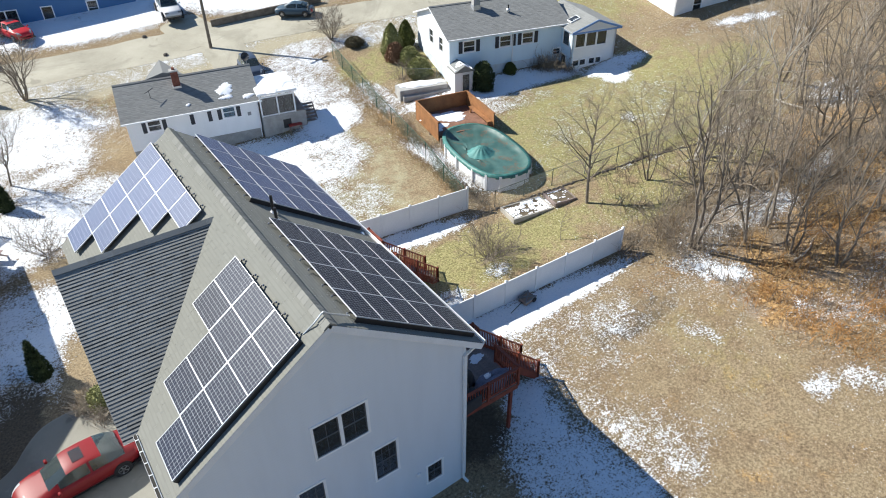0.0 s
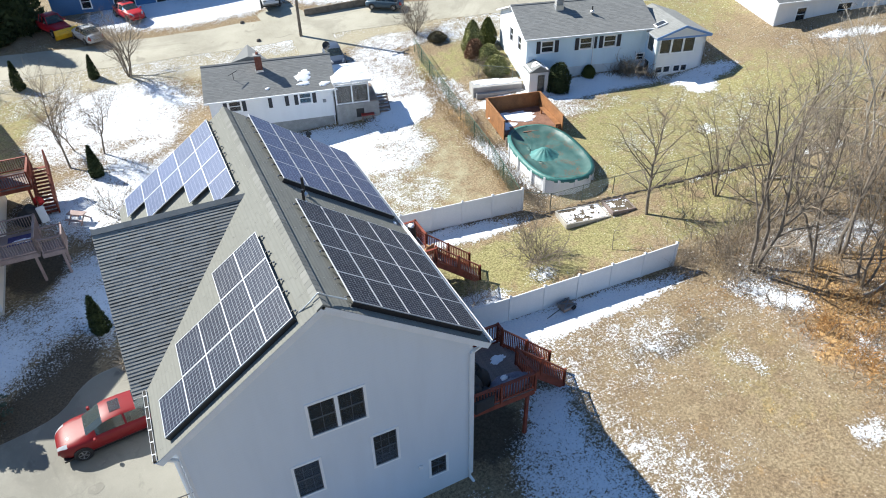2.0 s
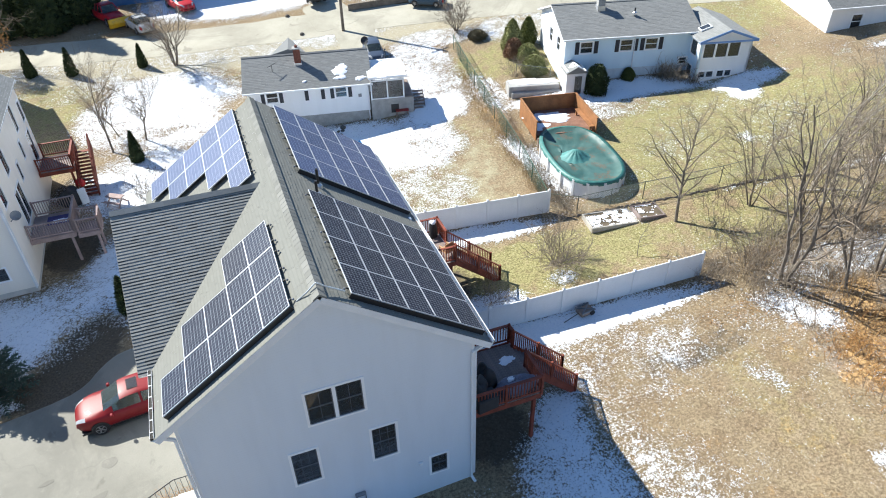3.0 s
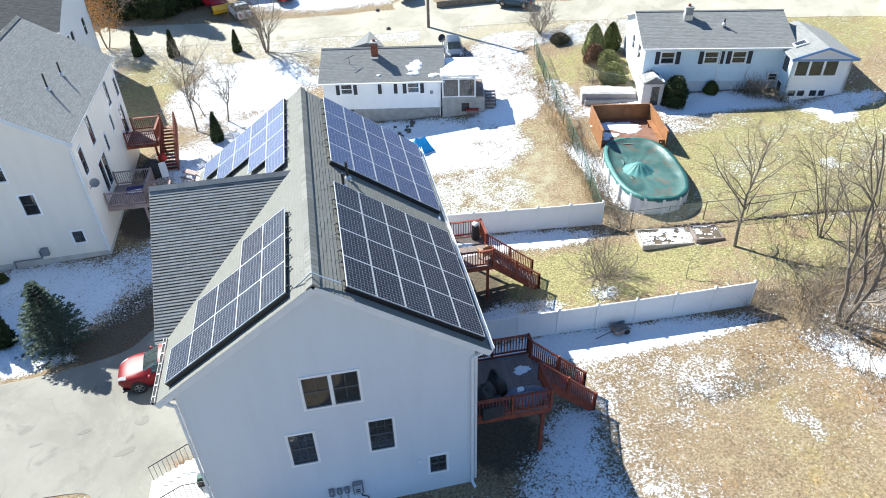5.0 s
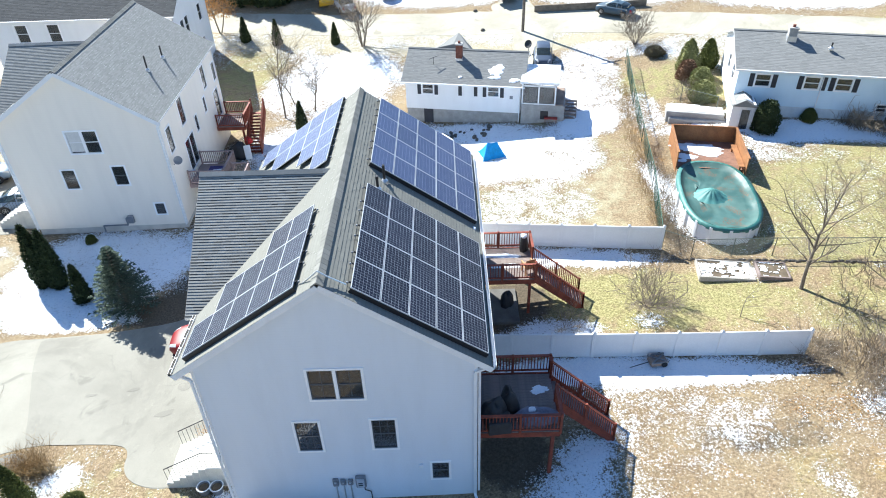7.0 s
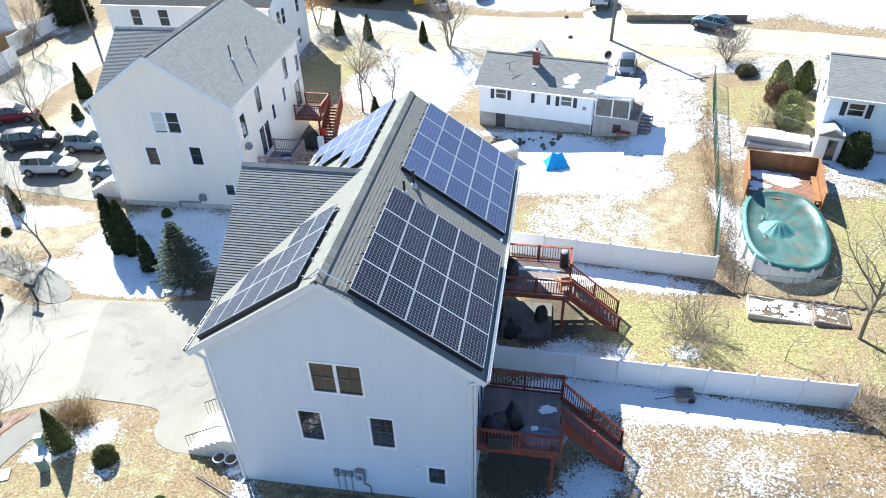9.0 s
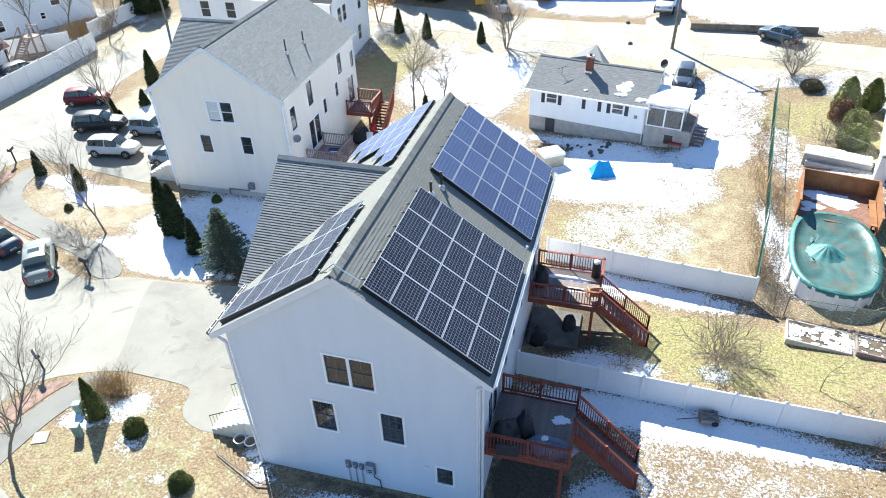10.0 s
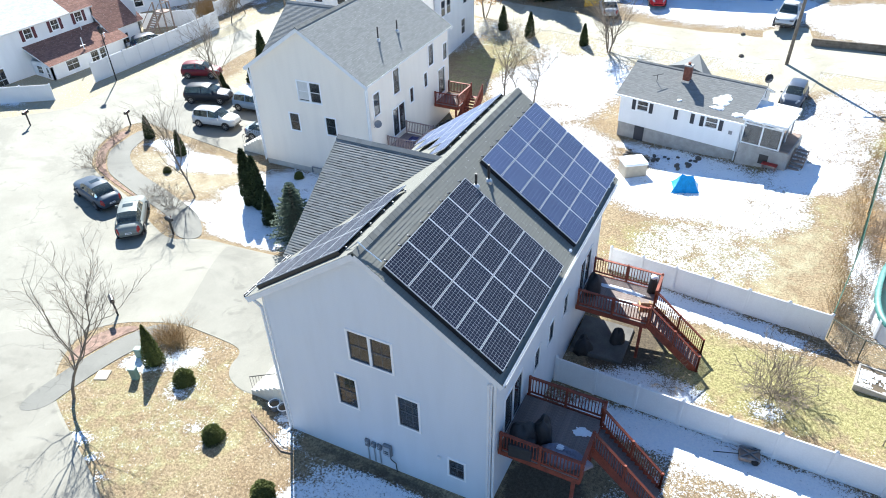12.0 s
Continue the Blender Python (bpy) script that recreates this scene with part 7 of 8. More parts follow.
def car(x, y, turn, paint, label, kind="sedan", category="car", L=4.6, group="parked cars", k=1.0):
    """A road car: lofted body, glazed cabin, wheels; nose along local +x."""
    if paint not in PAINTS:
        PAINTS[paint] = m_paint("car_paint", paint)
    pm = PAINTS[paint]
    c = thing("car" if kind != "pickup" else "pickup_truck", pose(x, y, G(x, y) + 0.07, 0, 0, turn) @ Matrix.Scale(k, 4), label, category, group)
    h = L / 2
    W = 0.89 if kind == "sedan" else 0.95
    up = {"sedan": 0.0, "suv": 0.16, "pickup": 0.2}[kind]
    belt, roof = 0.90 + up, {"sedan": 1.43, "suv": 1.76, "pickup": 1.82}[kind]
    if kind == "sedan":
        top = [(-h, 0.62), (-h + 0.05, 0.84), (-h + 0.22, 0.95), (-h + 0.6, 0.985), (-1.72, 1.07), (-1.35, 1.27), (-0.95, 1.395), (-0.47, 1.43), (-0.38, 1.435), (0.1, 1.425), (0.38, 1.36), (0.75, 1.16), (1.12, 0.99), (1.45, 0.95), (h - 0.7, 0.925), (h - 0.45, 0.885), (h - 0.26, 0.835), (h - 0.12, 0.765), (h - 0.04, 0.67), (h, 0.46)]
        glass = dict(rear=(3, 6), front=(10, 12), side=(4, 11), pillar=7)
        prof = [(-h, 0.62), (-h + 0.08, 0.80), (h - 0.08, 0.70), (h, 0.47)]
        cab = (-h + 0.6, -1.0, 0.3, 1.12)
    elif kind == "suv":
        top = [(-h, 0.80), (-h + 0.05, 1.02), (-h + 0.12, 1.14), (-h + 0.36, 1.58), (-h + 0.6, 1.68), (-0.9, 1.73), (-0.42, 1.745), (-0.32, 1.745), (0.15, 1.72), (0.42, 1.64), (0.8, 1.38), (1.14, 1.13), (1.4, 1.07), (h - 0.4, 0.99), (h - 0.22, 0.945), (h - 0.12, 0.89), (h - 0.04, 0.78), (h, 0.55)]
        glass = dict(rear=(2, 3), front=(9, 11), side=(3, 10), pillar=6)
        prof = [(-h, 0.85), (-h + 0.06, 1.02), (h - 0.1, 0.88), (h, 0.6)]
        cab = (-h + 0.3, -h + 0.5, 0.35, 1.12)
    else:
        prof = [(-h, 0.95), (-h + 0.05, 1.06), (-0.5, 1.08), (0.6, 1.08), (1.0, 1.07), (h - 0.3, 1.0), (h - 0.08, 0.9), (h, 0.6)]
        cab = (-0.75, -0.6, 0.5, 1.05)
    lo = 0.24 + up * 0.6
    if kind != "pickup":
        shell, panes, half = Mesh(), {}, 9
        vs = []
        for px, pz in top:
            e = max(0.0, abs(px) / h - 0.55)
            w = W * (1 - 0.75 * e * e - 0.12 * e)
            n_ = max(0.0, (abs(px) - h + 0.6) / 0.6)
            w *= 1 - (0.30 if px > 0 else 0.14) * n_ ** 2.4
            zl = lo + (0.1 if abs(px) > h - 0.1 else 0)
            hood = min(pz - 0.02, belt + 0.02)
            sh = hood - 0.04
            zc = lambda f, y: hood + (pz - hood) * f + 0.05 * (1 - y * y)
            row = [(0.88, zl), (0.98, zl + 0.14), (1.0, (zl + sh) * 0.52), (0.975, sh - 0.03), (0.92, sh + 0.02), (0.86, zc(0.04, 0.86)), (0.69, zc(0.92, 0.69)), (0.54, zc(0.985, 0.54)), (0.2, zc(1.0, 0.2))]
            vs += [(px, -w * y, z) for y, z in row] + [(px, w * y, z) for y, z in reversed(row)]
        R = 2 * half
        shell.v = list(vs)
        for i in range(len(top) - 1):
            for j in range(R):
                q = (i * R + j, (i + 1) * R + j, (i + 1) * R + (j + 1) % R, i * R + (j + 1) % R)
                roofish, flank = 6 <= j <= 10, j in (5, 11)
                if roofish and glass["front"][0] <= i < glass["front"][1]:
                    panes.setdefault(("windscreen", 0), []).append(q)
                elif roofish and glass["rear"][0] <= i < glass["rear"][1]:
                    panes.setdefault(("rear_window", 0), []).append(q)
                elif flank and glass["side"][0] <= i < glass["side"][1] and i != glass["pillar"]:
                    panes.setdefault(("side_window", (j, i > glass["pillar"])), []).append(q)
                elif len(top) - 5 <= i < len(top) - 2 and j in (4, 5, 11, 12):
                    panes.setdefault(("headlight", j > 8), []).append(q)
                elif i < 2 and j in (2, 3, 4, 12, 13, 14):
                    panes.setdefault(("tail_light", j > 8), []).append(q)
                else:
                    shell.f.append(q)
        k_ = len(top)
        shell.f += [tuple(range(R)), tuple((k_ - 1) * R + j for j in range(R - 1, -1, -1))]
        part("body", shell.used(), pm, c, smooth=True)
        for (nm, _), fl in panes.items():
            mm = Mesh()
            mm.v = vs + [(x, y * 0.985, 0.6 + (z - 0.6) * 0.985) for x, y, z in vs]
            mm.f = fl + [tuple(i + len(vs) for i in reversed(q)) for q in fl]
            lamp = {"headlight": (M_LENS, "clear headlight"), "tail_light": (M_TAIL, "red tail light")}
            part(nm, mm.used(), *([lamp[nm][0], c, lamp[nm][1]] if nm in lamp else [M_CGLASS, c, "dark car glass"]), smooth=True)
    m = Mesh()
    ring = 10
    for px, pz in prof:
        e = max(0.0, abs(px) / h - 0.6) * 0.6
        w = W * (1 - e)
        zl = lo + (0.12 if abs(px) > h - 0.1 else 0)
        m.v += [(px, -w * 0.9, zl), (px, -w, zl + 0.1), (px, -w, (zl + pz) * 0.5), (px, -w * 0.96, pz - 0.1), (px, -w * 0.84, pz),
                (px, w * 0.84, pz), (px, w * 0.96, pz - 0.1), (px, w, (zl + pz) * 0.5), (px, w, zl + 0.1), (px, w * 0.9, zl)]
    k = len(prof)
    m.f += [(i * ring + j, (i + 1) * ring + j, (i + 1) * ring + (j + 1) % ring, i * ring + (j + 1) % ring) for i in range(k - 1) for j in range(ring)]
    m.f += [tuple(range(ring)), tuple((k - 1) * ring + j for j in range(ring - 1, -1, -1))]
    m.f = [tuple(reversed(q)) for q in m.f]
    if kind == "pickup":
        part("body", m, pm, c, smooth=True)
    part("sill", Mesh().box(-h + 0.15, -W * 0.92, lo - 0.06, h - 0.15, W * 0.92, lo + 0.04), M_BLACK, c)
    a, b, e, f = cab
    wb, wt = W * 0.86, W * 0.66
    B = [(a, -wb, belt), (f, -wb, belt), (f, wb, belt), (a, wb, belt)]
    T = [(b, -wt, roof - 0.03), (e, -wt, roof - 0.03), (e, wt, roof - 0.03), (b, wt, roof - 0.03)]
    mid = (a + e) / 2 + 0.15
    if kind == "pickup":
        for i in range(4):
            part("pillar", Mesh().beam(B[i], T[i], 0.08, 0.06), pm, c)
        for s in (-1, 1):
            part("pillar", Mesh().beam((mid, s * wb, belt), (mid - 0.03, s * wt, roof - 0.03), 0.09, 0.05), pm, c)
        rv, nu, nv = [], 8, 8
        for k in (0, 1):
            for i in range(nu + 1):
                for j in range(nv + 1):
                    u, v = 2 * i / nu - 1, 2 * j / nv - 1
                    rv.append(((b + e) / 2 + u * ((e - b) / 2 + 0.10), v * (wt + 0.05), roof + 0.045 - 0.07 * u * u - 0.035 * v * v - 0.07 * v ** 8 - 0.05 * u ** 8 - 0.05 * k))
        n1 = (nu + 1) * (nv + 1)
        rf = [(i * (nv + 1) + j, (i + 1) * (nv + 1) + j, (i + 1) * (nv + 1) + j + 1, i * (nv + 1) + j + 1) for i in range(nu) for j in range(nv)]
        part("roof", Mesh().add(rv, rf + [tuple(n1 + x for x in reversed(q)) for q in rf]), pm, c, smooth=True)

        def pane(name, q):
            q = [Vector(p) for p in q]
            n = (q[1] - q[0]).cross(q[3] - q[0]).normalized() * 0.01
            part(name, Mesh().add([p + n for p in q] + [p - n for p in q], [(0, 1, 2, 3), (7, 6, 5, 4), (0, 4, 5, 1), (1, 5, 6, 2), (2, 6, 7, 3), (3, 7, 4, 0)]), M_CGLASS, c, "dark car glass")
        pane("windscreen", (B[1], B[2], T[2], T[1]))
        pane("rear_window", (B[3], B[0], T[0], T[3]))
        pane("side_window", (B[0], B[1], T[1], T[0]))
        pane("side_window", (B[2], B[3], T[3], T[2]))
    part("interior", Mesh().box(a + 0.15, -wb * 0.85, lo + 0.1, f - 0.2, wb * 0.85, belt - 0.06).box(mid - 0.1, -wb * 0.8, belt - 0.06, mid + 0.05, wb * 0.8, belt + 0.22), M_DARKF, c)
    if kind == "sedan":
        part("sunroof", Mesh().cbox(e - 0.72, -0.34, roof + 0.0, e - 0.28, 0.32, roof + 0.062, 0.01), M_CGLASS, c, "dark glass sunroof")
    if kind == "pickup":
        part("bed", Mesh().box(-h + 0.1, -W * 0.78, 1.0, -0.8, W * 0.78, 1.1), M_BLACK, c, "dark open load bed")
    r = 0.32 + up * 0.3
    ty = Mesh().tube((0, -0.11, 0), (0, 0.11, 0), r, r, 20).data("tyre", M_TYRE)
    ri = Mesh().tube((0, -0.116, 0), (0, 0.116, 0), r * 0.16, n=10)
    for i in range(15):
        a, b = 2 * math.pi * i / 15, 2 * math.pi * (i + 1) / 15
        for s in (-0.112, 0.112):
            ri.beam((r * 0.64 * math.cos(a), s, r * 0.64 * math.sin(a)), (r * 0.64 * math.cos(b), s, r * 0.64 * math.sin(b)), 0.012, 0.03, up=(0, 1, 0))
            if i % 3 == 0:
                ri.beam((0, s, 0), (r * 0.63 * math.cos(a), s, r * 0.63 * math.sin(a)), 0.012, 0.055, up=(math.sin(a), 0, -math.cos(a)))
    ri = ri.data("rim", M_RIM)
    ar = Mesh().tube((0, -0.05, 0), (0, 0.05, 0), r * 1.14, r * 1.14, 20).data("wheel_arch", M_BLACK)
    for px in (h - 0.9, -h + 0.9):
        for s in (-1, 1):
            part("wheel_arch", ar, None, c, "", pose(px, s * (W - 0.04), r + 0.02))
            w = part("wheel", ty, None, c, "", pose(px, s * (W - 0.09), r))
            part("rim", ri, None, w, "alloy rim")
    for s in (-1, 1):
        if kind == "pickup":
            part("headlight", Mesh().cbox(h - 0.32, s * W * 0.62 - 0.17, prof[-2][1] - 0.12, h - 0.05, s * W * 0.62 + 0.17, prof[-2][1] + 0.01, 0.03), M_GLASS, c, "clear headlight")
            part("tail_light", Mesh().cbox(-h - 0.01, s * W * 0.66 - 0.15, prof[0][1] - 0.02, -h + 0.14, s * W * 0.66 + 0.15, prof[1][1] + 0.02, 0.02), M_TAIL, c, "red tail light")
        part("mirror", Mesh().cbox(f - 0.35, s * (W + 0.08) - 0.09, belt, f - 0.23, s * (W + 0.08) + 0.09, belt + 0.13, 0.03), pm, c)
    part("number_plate", Mesh().box(-h - 0.02, -0.2, 0.5 + up, -h + 0.01, 0.2, 0.62 + up), M_TRIM, c, "pale plate with dark bar")
    part("plate_bar", Mesh().box(-h - 0.026, -0.15, 0.54 + up, -h - 0.018, 0.15, 0.58 + up), M_SHUT, c)
    return c


M_LENS = plain("lamp_lens", (0.42, 0.43, 0.44), 0.12, 0.15)
M_TAIL = plain("tail_red", (0.32, 0.01, 0.012), 0.25, 0.2)
car(-3.05, 22.5, 186, (0.20, 0.010, 0.012), "bright red sedan with sunroof on the driveway", L=4.65, k=1.04)
car(-25.3, 23.9, 165, (0.05, 0.072, 0.105), "dark blue-grey sedan parked on the cul-de-sac", L=4.7)
car(-20.6, 22.75, 132, (0.21, 0.225, 0.21), "grey-green sedan parked on the cul-de-sac", L=4.6)
car(-26.2, 37.2, 9, (0.55, 0.55, 0.54), "silver station wagon on the neighbour's driveway", "suv", L=4.8, k=0.88)
car(-30.4, 40.8, 19, (0.02, 0.022, 0.028), "black sport utility vehicle on the driveway", "suv", L=4.9, k=0.9)
car(-35.0, 44.9, 22, (0.16, 0.012, 0.02), "dark red sport utility vehicle by the street", "suv", L=4.6, k=0.85)
car(-25.4, 41.1, 5, (0.20, 0.26, 0.33), "blue-grey hatchback on the driveway", "suv", L=4.3, k=0.88)
car(-20.2, 37.1, 5, (0.25, 0.30, 0.36), "blue-grey sedan on the driveway", L=4.5)
car(-45.3, 48.3, 70, (0.03, 0.04, 0.07), "dark blue van with snow behind the white fence", "suv", L=4.6, k=0.9)
car(17.7, 54.2, -97, (0.055, 0.075, 0.115), "dark blue minivan on the cottage driveway", "suv", L=4.3, k=0.86)
car(25.4, 61.5, 143, (0.05, 0.085, 0.12), "dark blue sedan parked on the sandy road", L=4.4, k=0.84)
car(15.8, 69.8, -95, (0.6, 0.6, 0.6), "white pickup truck on the sandy driveway", "pickup", "truck", L=5.4)
p_ = car(-4.6, 75.3, -65, (0.34, 0.01, 0.02), "red pickup truck with a yellow snow plough", "pickup", "truck", L=5.4)
part("plough", Mesh().add([(3.0, -1.2, 0.05), (3.0, 1.2, 0.05), (3.25, 1.2, 0.5), (3.25, -1.2, 0.5), (3.1, 1.2, 0.95), (3.1, -1.2, 0.95), (2.9, -1.2, 0.05), (2.9, 1.2, 0.05), (3.0, 1.2, 0.95), (3.0, -1.2, 0.95)],
     [(0, 1, 2, 3), (3, 2, 4, 5), (6, 9, 8, 7), (5, 4, 8, 9), (0, 6, 7, 1)]), plain("yellow_paint", (0.7, 0.42, 0.02), 0.5, 0.2), p_, "yellow plough blade")
car(-1.6, 71.6, 110, (0.42, 0.43, 0.45), "pale grey sedan by the sandy road", L=4.5)
car(2.6, 74.6, -70, (0.45, 0.02, 0.03), "red car in front of the blue house", L=4.5)


# ---- bare trees and shrubs ----
def branches(m, tw, r, p, d, length, rad, level, bend, kids, droop=0.0, reach=1.0, wide=1.0):
    """Grow a winding limb from p along d with its side limbs; thick wood into m, twigs into tw."""
    n = (8, 6, 4, 3)[min(level, 3)]
    pts, ways = [p], []
    q = d.copy()
    rise_ = (0.03, 0.07, 0.04, 0.0)[min(level, 3)] - droop
    for i in range(n):
        q = (q + Vector((r.gauss(0, 1), r.gauss(0, 1), r.gauss(0, 0.7))) * bend + Vector((0, 0, rise_))).normalized()
        ways.append(q)
        pts.append(pts[-1] + q * (length / n))
    for i in range(n):
        a, b = rad * (1 - 0.8 * i / n), rad * (1 - 0.8 * (i + 1) / n)
        (m if level < 2 else tw).tube(pts[i], pts[i + 1], a, b, 7 if level == 0 else (5 if level == 1 else 3), False)
    if level >= len(kids):
        return
    for k in range(kids[level]):
        t = 0.22 + 0.77 * (k + r.random()) / kids[level] if level == 0 else 0.15 + 0.84 * (k + r.random()) / kids[level]
        i = min(n - 1, int(t * n))
        base, way = pts[i].lerp(pts[i + 1], t * n - i), ways[i]
        side = way.cross(Vector((r.gauss(0, 1), r.gauss(0, 1), r.gauss(0, 1)))).normalized()
        ang = r.uniform(0.5, 1.15) * wide
        dd = (way * math.cos(ang) + side * math.sin(ang)).normalized()
        size = r.uniform(0.28, 0.68) * (1.12 - 0.55 * t) * (reach if level == 0 else 0.9)
        branches(m, tw, r, base, dd, length * size, max(rad * (1 - 0.8 * t) * r.uniform(0.42, 0.7), (0.016, 0.009, 0.006, 0.004)[min(level, 3)]), level + 1, bend * 1.1, kids, droop, reach, wide)


def bare_tree(x, y, high, seed, label, stems=1, kids=(9, 6, 4), rad=None, lean=0.12, mat=None, reach=1.0, name="tree", group="bare trees", spread=0.5, droop=0.0, wide=1.0):
    r = random.Random(seed)
    t = thing(name, pose(x, y, G(x, y) - 0.1), label, "tree" if name == "tree" else "shrub", group)
    m, tw = Mesh(), Mesh()
    for s in range(stems):
        a = 2 * math.pi * (s + r.random() * 0.5) / stems
        o = Vector((math.cos(a), math.sin(a), 0)) * (0.12 * high / 8 if stems > 1 else 0)
        w = spread if stems > 1 else lean
        d = Vector((math.cos(a) * w * r.uniform(0.5, 1), math.sin(a) * w * r.uniform(0.5, 1), 1)).normalized()
        branches(m, tw, r, o, d, high * r.uniform(0.85, 1.0), (rad or high * 0.011) * r.uniform(0.7, 1.0), 0, 0.15, kids, droop, reach, wide)
    part("trunk", m, mat or M_BARK, t, "bare trunk and limbs")
    part("crown", tw, M_TWIGP if mat else M_TWIG, t, "crown of bare twigs", kind="stuff")
    return t


def again(t, x, y, size, turn):
    return copy_thing(t, pose(x, y, G(x, y) - 0.1, 0, 0, turn) @ Matrix.Scale(size, 4))


ta = bare_tree(28.7, 16.9, 10.4, 3, "tall bare many-stemmed tree at the wood's edge", 3, (11, 7, 5), spread=0.26, wide=0.85)
tb = bare_tree(31.1, 15.3, 10.2, 4, "tall bare grey-brown tree in the wood", 2, (12, 7, 5), spread=0.16, wide=0.85)
tc = bare_tree(33.0, 15.3, 9.6, 5, "leaning bare tree in the wood", 2, (11, 7, 5), spread=0.3, wide=0.85)
td = bare_tree(35.9, 22.5, 10.2, 6, "tall bare tree with pale bark in the wood", 2, (12, 7, 5), mat=M_BARKL, spread=0.15, wide=0.85)
bare_tree(27.18, 23.68, 7.4, 7, "bare garden tree with a round crown of twigs", 1, (22, 9, 6), rad=0.12, reach=1.15)
tf = bare_tree(31.7, 22.9, 6.4, 9, "slim bare multi-stemmed tree on the lawn's edge", 4, (10, 7, 5), rad=0.055, spread=0.22)
WOOD = [(ta, 39.0, 12.1, 1.0, 70), (tb, 38.9, 17.0, 0.95, 120), (tc, 37.8, 23.3, 0.9, 200), (tf, 33.6, 21.0, 1.0, 140), (tc, 35.0, 18.6, 0.9, 15),
        (tb, 42.0, 9.0, 1.05, 80), (td, 41.0, 20.5, 1.0, 250), (ta, 44.5, 15.0, 1.1, 190), (tc, 46.0, 22.0, 1.0, 20), (tb, 48.5, 12.0, 1.1, 310), (td, 36.2, 9.0, 0.9, 95), (ta, 33.0, 11.0, 0.7, 240),
        (tb, 51.0, 25.5, 1.0, 160), (tc, 52.5, 18.0, 1.1, 100),
        (tc, 41.5, 5.0, 0.8, 220), (ta, 47, 5.5, 0.8, 10), (td, 46.5, 18.5, 0.8, 165), (tb, 42.6, 16.2, 0.95, 30), (ta, 43.6, 18.7, 0.85, 290), (tc, 49.5, 20.5, 1.0, 230), (tb, 47.8, 24.6, 1.0, 75), (td, 50.2, 15.2, 1.05, 20), (ta, 53.5, 22.0, 1.0, 130), (tb, 40.3, 14.4, 0.8, 200), (tc, 45.2, 11.4, 0.95, 140)]
rw_ = random.Random(77)
for k in range(4):
    WOOD.append(((ta, tb, tc, td)[k % 4], 31.5 + 2.2 * k + rw_.uniform(-1, 1), 13.5 + (k * 5 % 9) + rw_.uniform(-1, 1), rw_.uniform(0.55, 0.9), rw_.uniform(0, 360)))
for t, x, y, s, a in WOOD:
    again(t, x, y, s, a)
bw = bare_tree(-4.4, 49.1, 6.3, 11, "slender bare tree on the snowy slope", 1, (20, 9, 6), rad=0.10, lean=0.3, reach=1.4, droop=-0.04, wide=0.85)
again(bw, -2.0, 50.0, 0.85, 200)
again(bw, -4.0, 51.5, 0.6, 80)
bare_tree(1.1, 62.2, 6.0, 12, "bare many-stemmed tree by the sandy road", 6, (12, 8, 5), rad=0.09, spread=0.38)
bf = bare_tree(-10.55, 9.85, 6.4, 13, "bare young street tree on the front lawn", 1, (18, 9, 6), rad=0.11, lean=0.2, reach=1.55, droop=-0.05, wide=0.75)
again(bf, -19.4, 27.2, 0.9, 120)
again(bf, -30.6, 42.8, 1.05, 250)
again(bf, -42.8, 58.2, 0.85, 20)
again(bf, -43.4, 61.5, 0.7, 170)
again(bf, -52.0, 57.5, 1.2, 100)
again(bf, -50.0, 60.5, 1.1, 310)
rt = bare_tree(-14.8, 68.7, 6.5, 14, "tree holding rust-brown leaves by the road", 3, (11, 7, 4), rad=0.09, spread=0.4)
lv, rl = Mesh(), random.Random(15)
for k in range(2600):
    a, f, q = rl.uniform(0, 6.28), rl.uniform(0.3, 1.0), math.sqrt(rl.random())
    w = 2.6 * q * math.sin(math.pi * (0.15 + 0.75 * f)) * (0.75 + 0.25 * math.sin(5 * a + 9 * f))
    c = Vector((w * math.cos(a), w * math.sin(a), 6.2 * f))
    u, v = (Vector((rl.gauss(0, 1), rl.gauss(0, 1), rl.gauss(0, 1))).normalized() * 0.085 for _ in range(2))
    lv.add([c - u, c + v, c + u, c - v], [(0, 1, 2, 3)])
part("leaves", lv, M_RUST, rt, "dry rust-brown leaves", kind="stuff")
bs = bare_tree(19.3, 23.5, 2.7, 15, "wide bare many-stemmed garden shrub", 14, (6, 5, 3), rad=0.02, spread=1.5, name="shrub", group="bare shrubs")
again(bs, 19.4, 23.4, 0.85, 140)
bare_tree(25.9, 55.2, 3.0, 17, "dense round bare brown shrub by the road", 16, (8, 6, 4), rad=0.028, spread=0.75, name="shrub", group="bare shrubs")
again(bs, 27.0, 45.0, 0.6, 20)
again(bs, 28.2, 45.6, 0.55, 120)
again(bs, -1.4, 40.4, 1.0, 200)
again(bs, 14.9, 22.3, 0.55, 10)
again(bs, -32.2, 31.2, 0.7, 40)
again(bs, -29.3, 27.0, 0.75, 70)
again(bs, -21.9, 25.9, 0.5, 170)
again(bs, -19.6, 25.3, 0.7, 210)
again(bs, 37.4, 38.5, 0.8, 150)
bare_tree(23.55, 22.1, 2.4, 16, "small leaning bare sapling on the lawn", 1, (5, 3), rad=0.03, lean=0.5, group="saplings")


